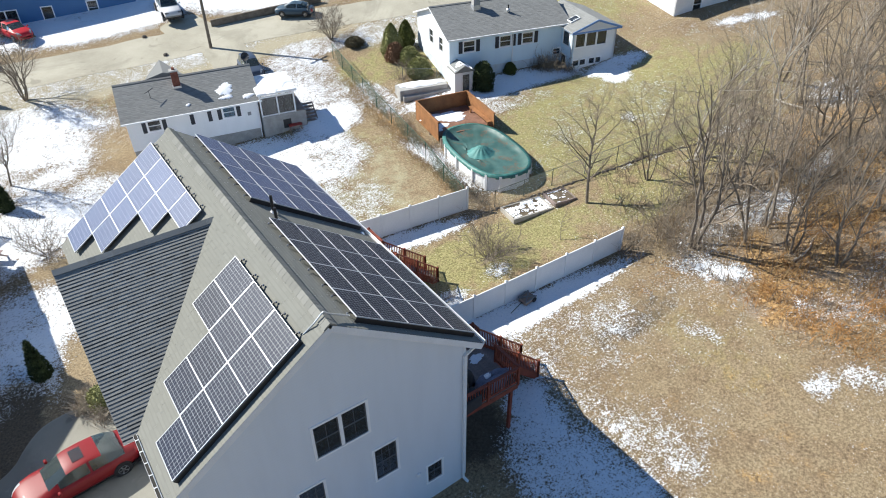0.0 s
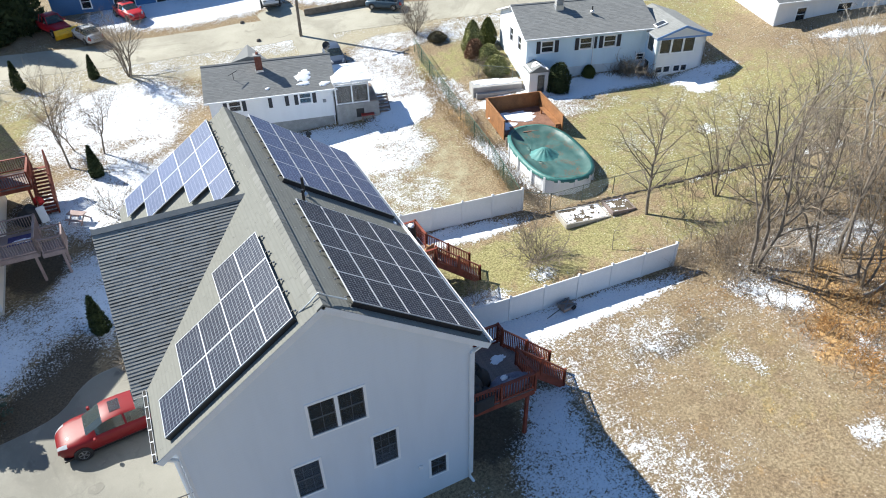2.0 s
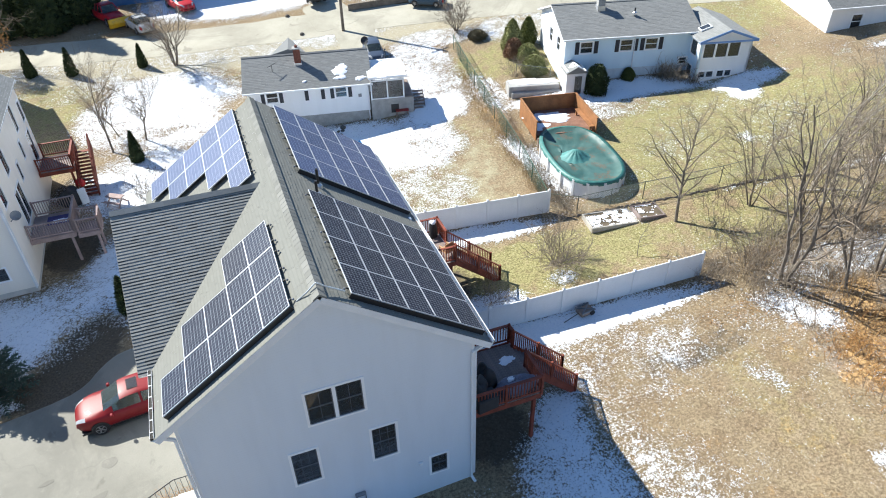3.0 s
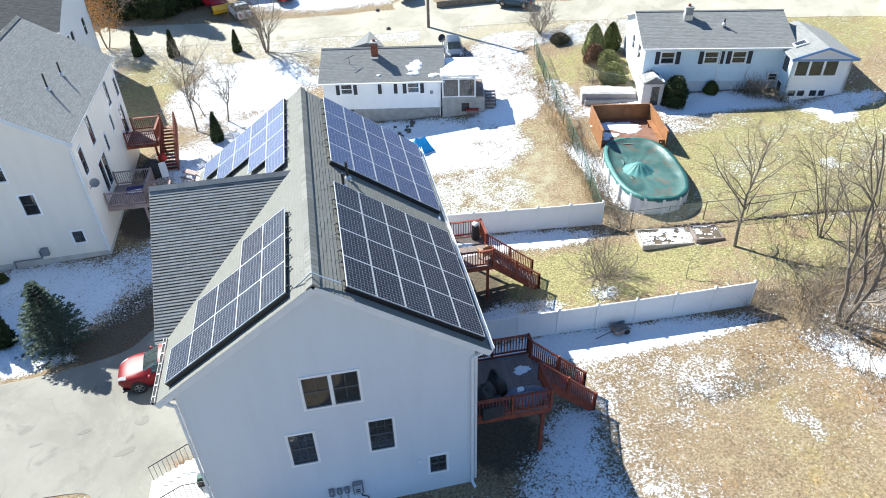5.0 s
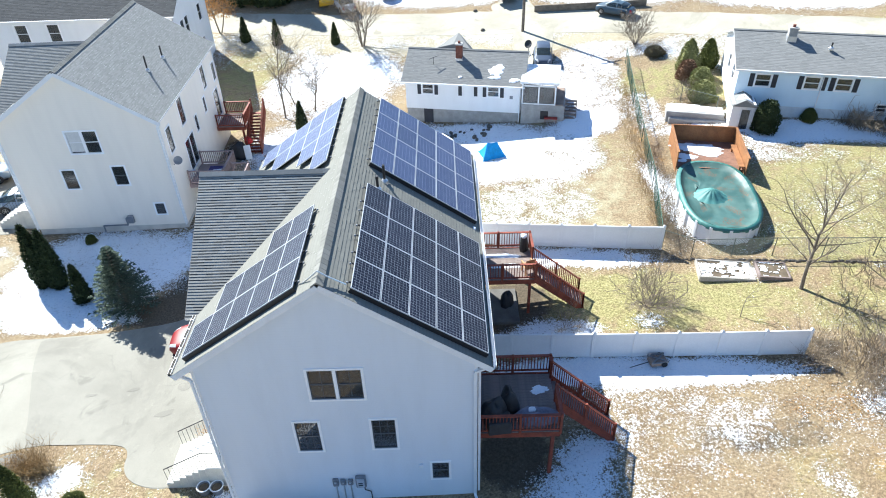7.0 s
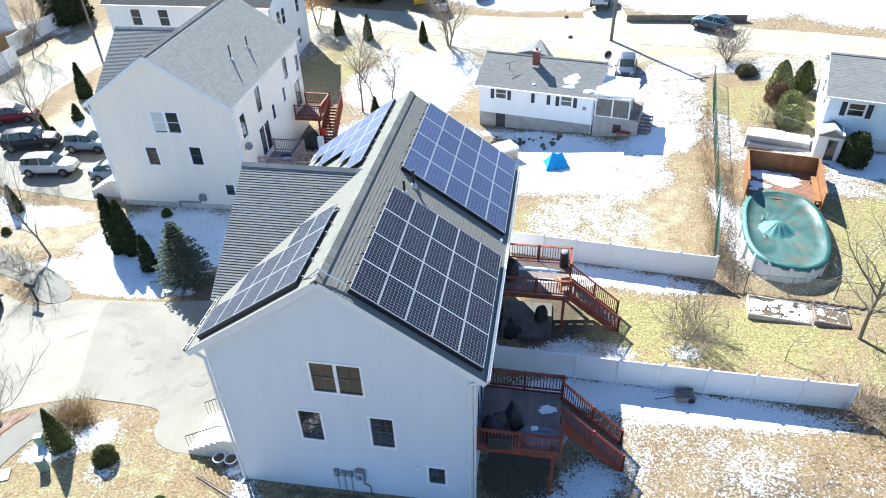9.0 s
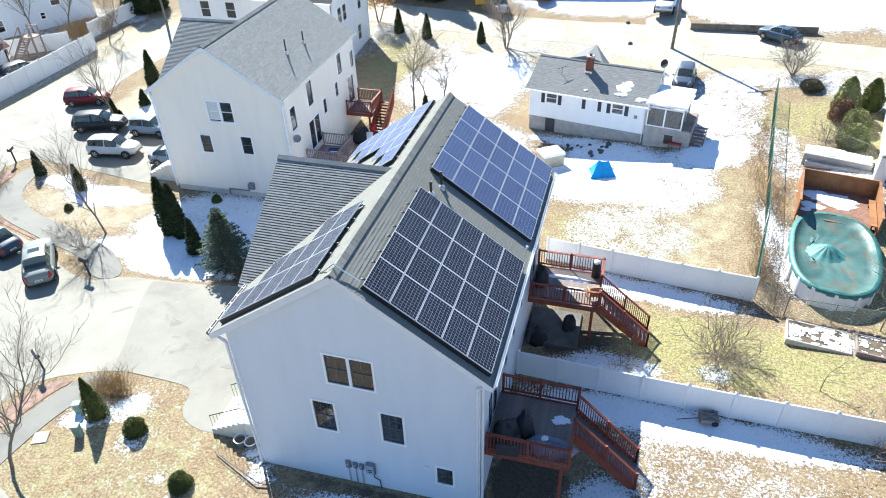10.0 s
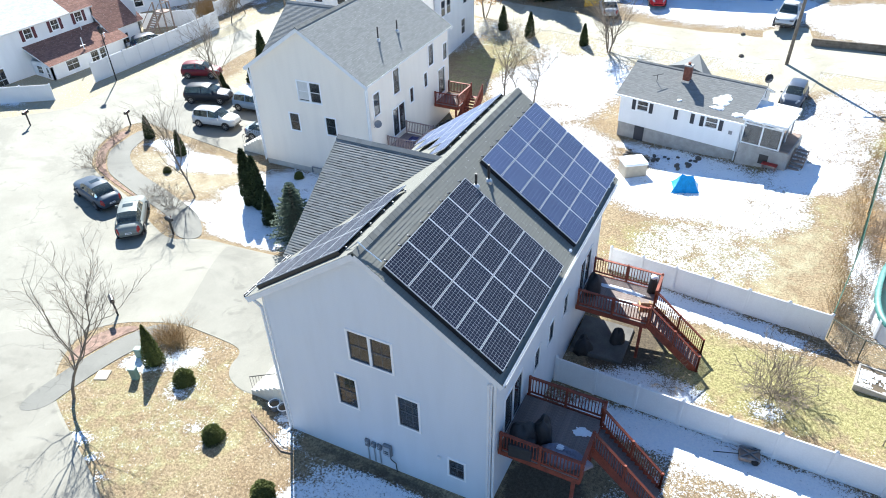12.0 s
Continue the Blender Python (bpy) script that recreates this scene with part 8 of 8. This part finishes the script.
def brush(name, mat, label, spots, per, high, seed, rad=0.009):
    """Undergrowth: thin upright stalks in loose clumps."""
    r = random.Random(seed)
    m = Mesh()
    for cx, cy, w in spots:
        for _ in range(per):
            x, y = cx + r.gauss(0, w), cy + r.gauss(0, w)
            p = Vector((x, y, G(x, y) - 0.03))
            h = high * r.uniform(0.4, 1.1)
            d = Vector((r.gauss(0, 0.35), r.gauss(0, 0.35), 1))
            q = p + d * h * 0.55
            e = q + (d + Vector((r.gauss(0, 0.4), r.gauss(0, 0.4), -0.1))) * h * 0.45
            m.tube(p, q, rad, rad * 0.8, 3, False).tube(q, e, rad * 0.8, rad * 0.4, 3, False)
            s = q + (d + Vector((r.gauss(0, 0.9), r.gauss(0, 0.9), 0))) * h * 0.35
            m.tube(q, s, rad * 0.6, rad * 0.3, 3, False)
    return tagged(new(name, m.data(name, mat)), label, "undergrowth", kind="stuff")


rb = random.Random(21)
edge = [(27.5 + rb.uniform(0, 22), 17.5 + rb.uniform(-9, 8), rb.uniform(0.3, 0.8)) for k in range(150)] + [(39 + rb.uniform(0, 15), 12 + rb.uniform(0, 13), rb.uniform(0.4, 0.9)) for k in range(90)]
brush("undergrowth", M_THICK, "tangled bare dark undergrowth of the wood", edge, 8, 1.4, 31, 0.014)
brush("undergrowth", M_TWIG, "dense tangled thicket at the wood's edge", [(26.6 + rb.uniform(0, 8.5), 15.2 + rb.uniform(0, 5.0), rb.uniform(0.3, 0.7)) for k in range(64)], 12, 1.6, 39, 0.011)
brush("undergrowth", M_TWIGP, "pale dead stems in the thicket", [(27 + rb.uniform(0, 18), 14.5 + rb.uniform(0, 7.5), rb.uniform(0.4, 0.9)) for k in range(60)], 9, 2.0, 40, 0.012)
brush("undergrowth", M_STRAW, "dry straw-coloured stalks among the leaf litter", [(30 + rb.uniform(0, 16), rb.uniform(5, 17), rb.uniform(0.4, 1.0)) for _ in range(70)], 22, 0.9, 32, 0.012)
brush("undergrowth", M_RUST, "rust-brown dry weeds at the wood's edge", [(27.6 + rb.uniform(0, 13), rb.uniform(6, 13.5), rb.uniform(0.3, 0.8)) for _ in range(60)], 26, 0.7, 33, 0.013)


def leaf_litter(spots, per, seed):
    """Fallen leaves: small curled blades lying loose on the ground."""
    r = random.Random(seed)
    m = Mesh()
    for cx, cy, w in spots:
        for _ in range(per):
            x, y = cx + r.gauss(0, w), cy + r.gauss(0, w)
            z, a, k = G(x, y) + r.uniform(0.01, 0.05), r.uniform(0, 6.28), r.uniform(0.028, 0.055)
            u, v = Vector((math.cos(a), math.sin(a), r.uniform(-0.5, 0.5))) * k, Vector((-math.sin(a), math.cos(a), r.uniform(-0.4, 0.4))) * k * 0.55
            c = Vector((x, y, z))
            m.add([c - u, c + v + Vector((0, 0, 0.012)), c + u, c - v + Vector((0, 0, 0.012))], [(0, 1, 2), (0, 2, 3)])
    tagged(new("leaf_litter", m.data("leaf_litter", m_leaf("fallen_leaves", (0.10, 0.055, 0.025), (0.52, 0.31, 0.13)))), "scattered rust-brown fallen leaves at the wood's edge", "leaves", kind="stuff")


leaf_litter([(28.0 + rb.uniform(-0.6, 8), rb.uniform(6.5, 13), rb.uniform(0.4, 0.9)) for _ in range(46)] + [(25.3 + rb.uniform(-1.2, 1.6), 16.5 + rb.uniform(-0.8, 0.7), 0.5) for _ in range(4)]
            + [(33 + rb.uniform(-4, 10), rb.uniform(13, 19), 1.0) for _ in range(24)], 150, 51)
brush("undergrowth", M_STRAW, "dry grass along the green wire fence", [(22.2 + (y - 34) * 0.11 - rb.uniform(0, 0.6), y, 0.3) for y in np.arange(29.5, 48, 0.45)], 26, 0.5, 34, 0.008)
brush("undergrowth", M_TWIG, "bare brush between the wire fence and the pool", [(23.0 + rb.uniform(-0.4, 0.5) + (y - 34) * 0.1, y, 0.3) for y in np.arange(29.0, 40, 0.5)], 30, 0.7, 37, 0.008)
brush("undergrowth", M_TWIG, "dead vines and twigs at the fence's end", [(25.6, 18.9, 0.5), (26.3, 18.3, 0.6), (25.9, 20.0, 0.5), (27.0, 19.3, 0.6), (22.0, 27.6, 0.5), (21.7, 30, 0.35)], 70, 0.9, 35, 0.009)
brush("undergrowth", M_RUST, "dry reddish plants beside the front steps", [(-1.9, 16.5, 0.22), (-1.2, 16.5, 0.25), (-0.5, 16.4, 0.22)], 90, 0.6, 41, 0.008)
brush("undergrowth", M_THICK, "dark bare bushes at the sunroom wall", [(36.8, 39.25, 0.3), (37.4, 38.9, 0.3), (38.2, 38.2, 0.25), (38.7, 37.6, 0.25)], 60, 0.95, 44, 0.012)
brush("ornamental_grass", M_TWIGP, "bleached dry grass beside the driveway", [(-2.2, 26.5, 0.22), (-1.8, 27.1, 0.25), (-1.5, 25.5, 0.25)], 130, 0.9, 43, 0.01)
brush("ornamental_grass", M_STRAW, "tuft of dry ornamental grass on the front lawn", [(-9.4, 15.3, 0.28), (-9.0, 15.0, 0.28), (-9.9, 14.9, 0.25)], 150, 1.1, 36, 0.008)


def flakes(profile, high, count, size, seed):
    """Small leaf sprays set on a turned outline; profile(f) is the radius at the relative height f."""
    g = np.random.default_rng(seed)
    f = g.random(count) ** 1.15
    a = g.random(count) * 2 * np.pi
    rad = np.array([profile(v) for v in f]) * (0.78 + 0.3 * g.random(count)) * (1 + 0.10 * np.sin(3 * a + 7 * f))
    c = np.stack([rad * np.cos(a), rad * np.sin(a), f * high], 1)
    out = np.stack([np.cos(a), np.sin(a), 0.5 + g.normal(0, 0.5, count)], 1) + g.normal(0, 0.35, (count, 3))
    out /= np.linalg.norm(out, axis=1)[:, None]
    side = np.cross(out, g.normal(0, 1, (count, 3)))
    side /= np.linalg.norm(side, axis=1)[:, None]
    s = size * (0.6 + 0.8 * g.random(count))[:, None]
    v = np.stack([c - side * s * 0.5, c + out * s * 0.5 - side * s * 0.1, c + out * s * 1.1, c + side * s * 0.5], 1).reshape(-1, 3)
    m = Mesh()
    m.v = [tuple(p) for p in v.tolist()]
    m.f = [(4 * i, 4 * i + 1, 4 * i + 2, 4 * i + 3) for i in range(count)]
    return m


def evergreen(x, y, high, r, profile, mat, label, seed, count=1500, size=0.12, name="evergreen", group="clipped evergreens"):
    e = thing(name, pose(x, y, G(x, y) - 0.03), label, "evergreen", group)
    part("trunk", Mesh().tube((0, 0, -0.1), (0, 0, high * 0.5), r * 0.12, r * 0.08, 8), M_BARK, e)
    pr = lambda f: r * profile(f)
    core = [(max(0.01, pr(k / 10) * 0.8), 0.02 + high * 0.96 * k / 10) for k in range(11)]
    part("core", Mesh().spin(core, 16), mat, e, "dark inner foliage")
    part("foliage", flakes(pr, high, count, size, seed), mat, e, "small dense leaf sprays", kind="stuff")
    return e


column = lambda f: max(0.0, (1 - f ** 2.2)) ** 0.75 * (0.75 + 0.25 * min(1, f * 6))
cone = lambda f: (1 - f) ** 0.85 * (0.8 + 0.2 * min(1, f * 8))
dome = lambda f: math.sqrt(max(0.0, 1 - (f * 1.0) ** 2)) * (0.82 + 0.18 * min(1, f * 5))
ac = evergreen(-15.1, 28.35, 4.3, 0.52, column, M_ARB, "tall dark columnar arborvitae", 1, 2400, 0.15)
again(ac, -14.2, 28.2, 0.95, 60)
spire = lambda f: (1 - f ** 1.5) ** 0.9 * (0.8 + 0.2 * min(1, f * 6))
co = evergreen(-12.1, 26.75, 2.6, 0.5, spire, M_ARB, "dark pointed arborvitae on the snow", 2, 1500, 0.13)
for x, y, s, a in ((-3.4, 30.0, 0.95, 15), (-2.65, 47.0, 0.95, 40), (-7.85, 64.6, 1.0, 80), (-1.75, 63.4, 0.85, 10), (-11.4, 65.9, 1.0, 120), (-29.7, 32.8, 0.8, 50), (-25.1, 31.7, 0.85, 90), (-31.8, 50.4, 1.3, 70), (-31.4, 43.8, 0.6, 20)):
    again(co, x, y, s, a)
evergreen(-8.95, 13.45, 2.6, 0.55, cone, M_YEW, "dark green cone shrub on the front lawn", 3, 4500, 0.065)
ba = evergreen(-6.5, 13.05, 0.92, 0.5, dome, M_YEW, "clipped round yew shrub on the front lawn", 4, 3800, 0.055)
again(ba, -2.75, 11.0, 0.98, 50)
again(ba, 1.25, 9.6, 1.0, 100)
again(ba, -24.0, 29.1, 0.6, 10)
again(ba, -14.2, 32.7, 0.7, 10)
again(ba, 34.46, 40.15, 1.05, 10)
evergreen(28.6, 49.0, 2.75, 0.9, column, M_JUN, "large green cone shrub by the blue house", 5, 4000, 0.10)
evergreen(28.3, 48.0, 1.6, 0.85, dome, M_BRNL, "reddish-brown shrub by the blue house", 6, 3000, 0.09)
evergreen(30.3, 49.4, 2.35, 0.75, column, M_YEW, "green cone shrub by the blue house", 7, 3400, 0.10)
jn = evergreen(29.0, 46.8, 1.45, 0.92, dome, M_JUN, "round olive-green shrub by the blue house", 8, 3400, 0.09)
again(jn, 28.5, 44.6, 1.1, 80)
evergreen(31.2, 39.5, 2.2, 0.8, lambda f: (1 - f ** 3.2) ** 0.5, M_ARB, "dark arched shrub beside the entry shed", 9, 1800, 0.14)
evergreen(-1.35, 26.2, 1.3, 0.6, dome, M_JUN, "loose green shrub by the driveway", 10, 900, 0.11)
evergreen(27.0, 52.8, 0.75, 0.85, dome, m_leaf("dull_brown_foliage", (0.09, 0.08, 0.045), (0.24, 0.20, 0.12)), "brown low mound shrub in the snow", 12, 2400, 0.09)
for k, (x, y, s) in enumerate(((-13.6, 77, 1.0), (-10.4, 76, 1.2), (-7.4, 77.5, 1.1), (-17, 78.5, 1.0))):
    evergreen(x, y, 7.5 * s, 2.2 * s, cone, M_ARB, "large dark conifer across the road", 60 + k, 2600, 0.4, group="far conifers")


evergreen(-45.2, 68.6, 5.2, 2.5, dome, M_ARB, "large dark round evergreen at the end of the street fence", 13, 2600, 0.35, group="far conifers")
brush("undergrowth", M_STRAW, "tall dry straw-coloured hedge behind the street fence", [(-48.0 + 0.35 * k, 58.6 + 0.5 * k, 0.5) for k in range(7)], 90, 1.9, 38, 0.014)
evergreen(-29.5, 42.4, 1.15, 0.42, cone, M_ARB, "small dark cone shrub by the driveway", 14, 900, 0.12)
evergreen(-29.8, 46.1, 1.5, 0.5, cone, M_ARB, "small dark cone shrub by the driveway", 15, 900, 0.13)


def spruce(x, y, high, r, seed):
    """A young spruce: whorls of drooping boughs with needle sprays."""
    rg = random.Random(seed)
    e = thing("spruce_tree", pose(x, y, G(x, y) - 0.05), "young blue-green spruce on the snowy bed", "spruce")
    part("trunk", Mesh().tube((0, 0, 0), (0, 0, high), 0.09, 0.01, 8), M_BARK, e)
    m, w = Mesh(), Mesh()
    levels = 22
    for k in range(levels):
        f = k / levels
        z = 0.12 + high * 0.97 * f
        R = r * (1 - f) ** 0.9 * (0.88 + 0.2 * rg.random()) + 0.05
        for b in range(13 if f < 0.6 else 9):
            a = 2 * math.pi * (b + rg.random() * 0.7) / (13 if f < 0.6 else 9)
            d = Vector((math.cos(a), math.sin(a), -0.12 + 0.5 * f))
            rr_ = R * rg.uniform(0.75, 1.1)
            p, q = Vector((0, 0, z)), Vector((0, 0, z)) + d * rr_
            w.tube(p, q, 0.016, 0.004, 3, False)
            s = Vector((-math.sin(a), math.cos(a), 0))
            for j in range(8):
                t = 0.25 + 0.75 * (j + rg.random()) / 8
                c = p.lerp(q, t)
                l = 0.20 * (1.1 - 0.5 * t) * (0.5 + 0.5 * R / r) + 0.05
                for g in (-1, 1):
                    tip = c + s * g * l + d * l * 0.7 + Vector((0, 0, rg.uniform(-0.05, 0.07)))
                    o = Vector((0, 0, 0.045))
                    m.add([c - d * 0.05, c + d * 0.05 + o, tip, c - d * 0.02 - o], [(0, 1, 2), (0, 2, 3)])
            tip = q + d * 0.09
            m.add([q - s * 0.05 - d * 0.1, q + s * 0.05 - d * 0.1, tip], [(0, 1, 2)])
    part("bough", w, M_BARK, e, "thin boughs", kind="stuff")
    part("needles", m, M_SPRUCE, e, "blue-green needle sprays", kind="stuff")


spruce(-9.2, 25.9, 4.4, 2.0, 2)

# ---- poles, boxes, small street things ----
up_ = thing("utility_pole", pose(16.65, 61.05, G(16.65, 61.05)), "tall dark wooden utility pole by the road", "utility pole")
part("pole", Mesh().tube((0, 0, -0.3), (0.1, 0.15, 9.5), 0.15, 0.1, 12), M_BARK, up_)
part("crossarm", Mesh().beam((-0.9, 0.15, 8.9), (1.1, 0.15, 8.9), 0.1, 0.12), M_BARK, up_)
sl_ = thing("street_lamp", pose(-41.8, 40.2, G(-41.8, 40.2)), "black street lamp on a slim post", "street lamp")
part("post", Mesh().tube((0, 0, -0.2), (0, 0, 4.6), 0.07, 0.045, 10), M_BLACK, sl_)
part("lantern", Mesh().spin([(0.06, 4.6), (0.2, 4.75), (0.24, 5.1), (0.28, 5.15), (0.05, 5.35)], 10), M_BLACK, sl_, "black lantern head")
copy_thing(up_, pose(-39.9, 64.8, G(-39.9, 64.8), 0, 0, 80))


def mailbox(x, y, turn, label):
    b = thing("mailbox", pose(x, y, G(x, y), 0, 0, turn), label, "mailbox", "street mailboxes")
    part("post", Mesh().cbox(-0.05, -0.05, -0.2, 0.05, 0.05, 1.1, 0.01), M_BLACK, b)
    m = Mesh()
    prof = [(-0.12, 0), (0.12, 0), (0.12, 0.14), (0.085, 0.22), (0, 0.25), (-0.085, 0.22), (-0.12, 0.14)]
    m.add([(x_, -0.3, 1.1 + z_) for x_, z_ in prof] + [(x_, 0.3, 1.1 + z_) for x_, z_ in prof], [tuple(range(6, -1, -1)), tuple(range(7, 14))] + [(i, (i + 1) % 7, 7 + (i + 1) % 7, 7 + i) for i in range(7)])
    part("box", m, M_BLACK, b)
    part("flag", Mesh().box(0.125, -0.1, 1.2, 0.135, -0.05, 1.42), M_TAIL, b, "red flag")


mailbox(-13.75, 15.3, 60, "black mailbox on a post by the mulch strip")
mailbox(-33.0, 33.8, 20, "black mailbox on a post by the footpath")
mailbox(-40.1, 29.5, 20, "black mailbox on a post in the bare island")
mailbox(-17.2, 22.9, 80, "black mailbox on a post by the driveway")
for x, y, h in ((-10.0, 13.45, 0.55), (-8.95, 12.2, 0.7)):
    u = thing("utility_box", pose(x, y, G(x, y), 0, 0, 20), "small green utility pedestal on the lawn", "utility box", "green pedestals")
    part("case", Mesh().cbox(-0.17, -0.15, -0.05, 0.17, 0.15, h, 0.03), plain("utility_green", (0.19, 0.29, 0.23), 0.6, 0.25), u)
    part("lid", Mesh().cbox(-0.19, -0.17, h, 0.19, 0.17, h + 0.05, 0.02), plain("utility_lid", (0.3, 0.38, 0.33), 0.6, 0.2), u)
solid("manhole_cover", Mesh().cbox(-0.34, -0.34, -0.05, 0.34, 0.34, 0.06, 0.02), M_BEIGE, "square pale concrete cover in the lawn", "cover", at=pose(-10.6, 11.6, G(-10.6, 11.6), 0, 0, 25))
wallb = thing("timber_wall", pose(0, 0, 0), "low dark timber retaining wall beside the snowy yard", "retaining wall")
for k in range(3):
    part("timber", Mesh().beam((18.2, 64.9, G(18.2, 64.9) + 0.12 + 0.2 * k), (28.5, 62.2, G(28.5, 62.2) + 0.12 + 0.2 * k), 0.2, 0.19), M_BARK, wallb)
for x, y in ((12.9, 62.4), (12.4, 67.0)):
    solid("stone", Mesh().cbox(-0.2, -0.15, -0.1, 0.2, 0.15, 0.22, 0.08), M_STONED, "dark boulder on the sandy verge", "stone", "verge stones", at=pose(x, y, G(x, y), 5, 8, 30))
hose = thing("hose_reel", pose(-0.6, 14.6, 1.95), "small green hose reel on the steps", "hose reel")
part("reel", Mesh().tube((0, -0.12, 0.3), (0, 0.12, 0.3), 0.2, 0.2, 14), M_GREENW, hose)
part("stand", Mesh().box(-0.2, -0.16, 0, 0.2, -0.13, 0.35).box(-0.2, 0.13, 0, 0.2, 0.16, 0.35).box(-0.02, -0.14, 0.28, 0.02, 0.14, 0.32), M_BLACK, hose)
# fallen trunks in the wood
for k, (x, y, a, l) in enumerate(((33, 19.5, -20, 6), (38, 16, 35, 5), (31.5, 12.5, 10, 4), (45.2, 23.3, -92, 4.5), (35, 22.6, -30, 4))):
    m = Mesh()
    pts = [Vector((l * i / 5, 0.12 * math.sin(i * 1.7 + k), 0.12 + 0.05 * i)) for i in range(6)]
    for i in range(5):
        m.tube(pts[i], pts[i + 1], 0.075 * (1 - 0.14 * i), 0.075 * (1 - 0.14 * (i + 1)), 8)
    solid("fallen_log", m, M_BARKL, "pale fallen branch lying in the wood", "log", "fallen branches", at=pose(x, y, G(x, y), 0, 0, a))
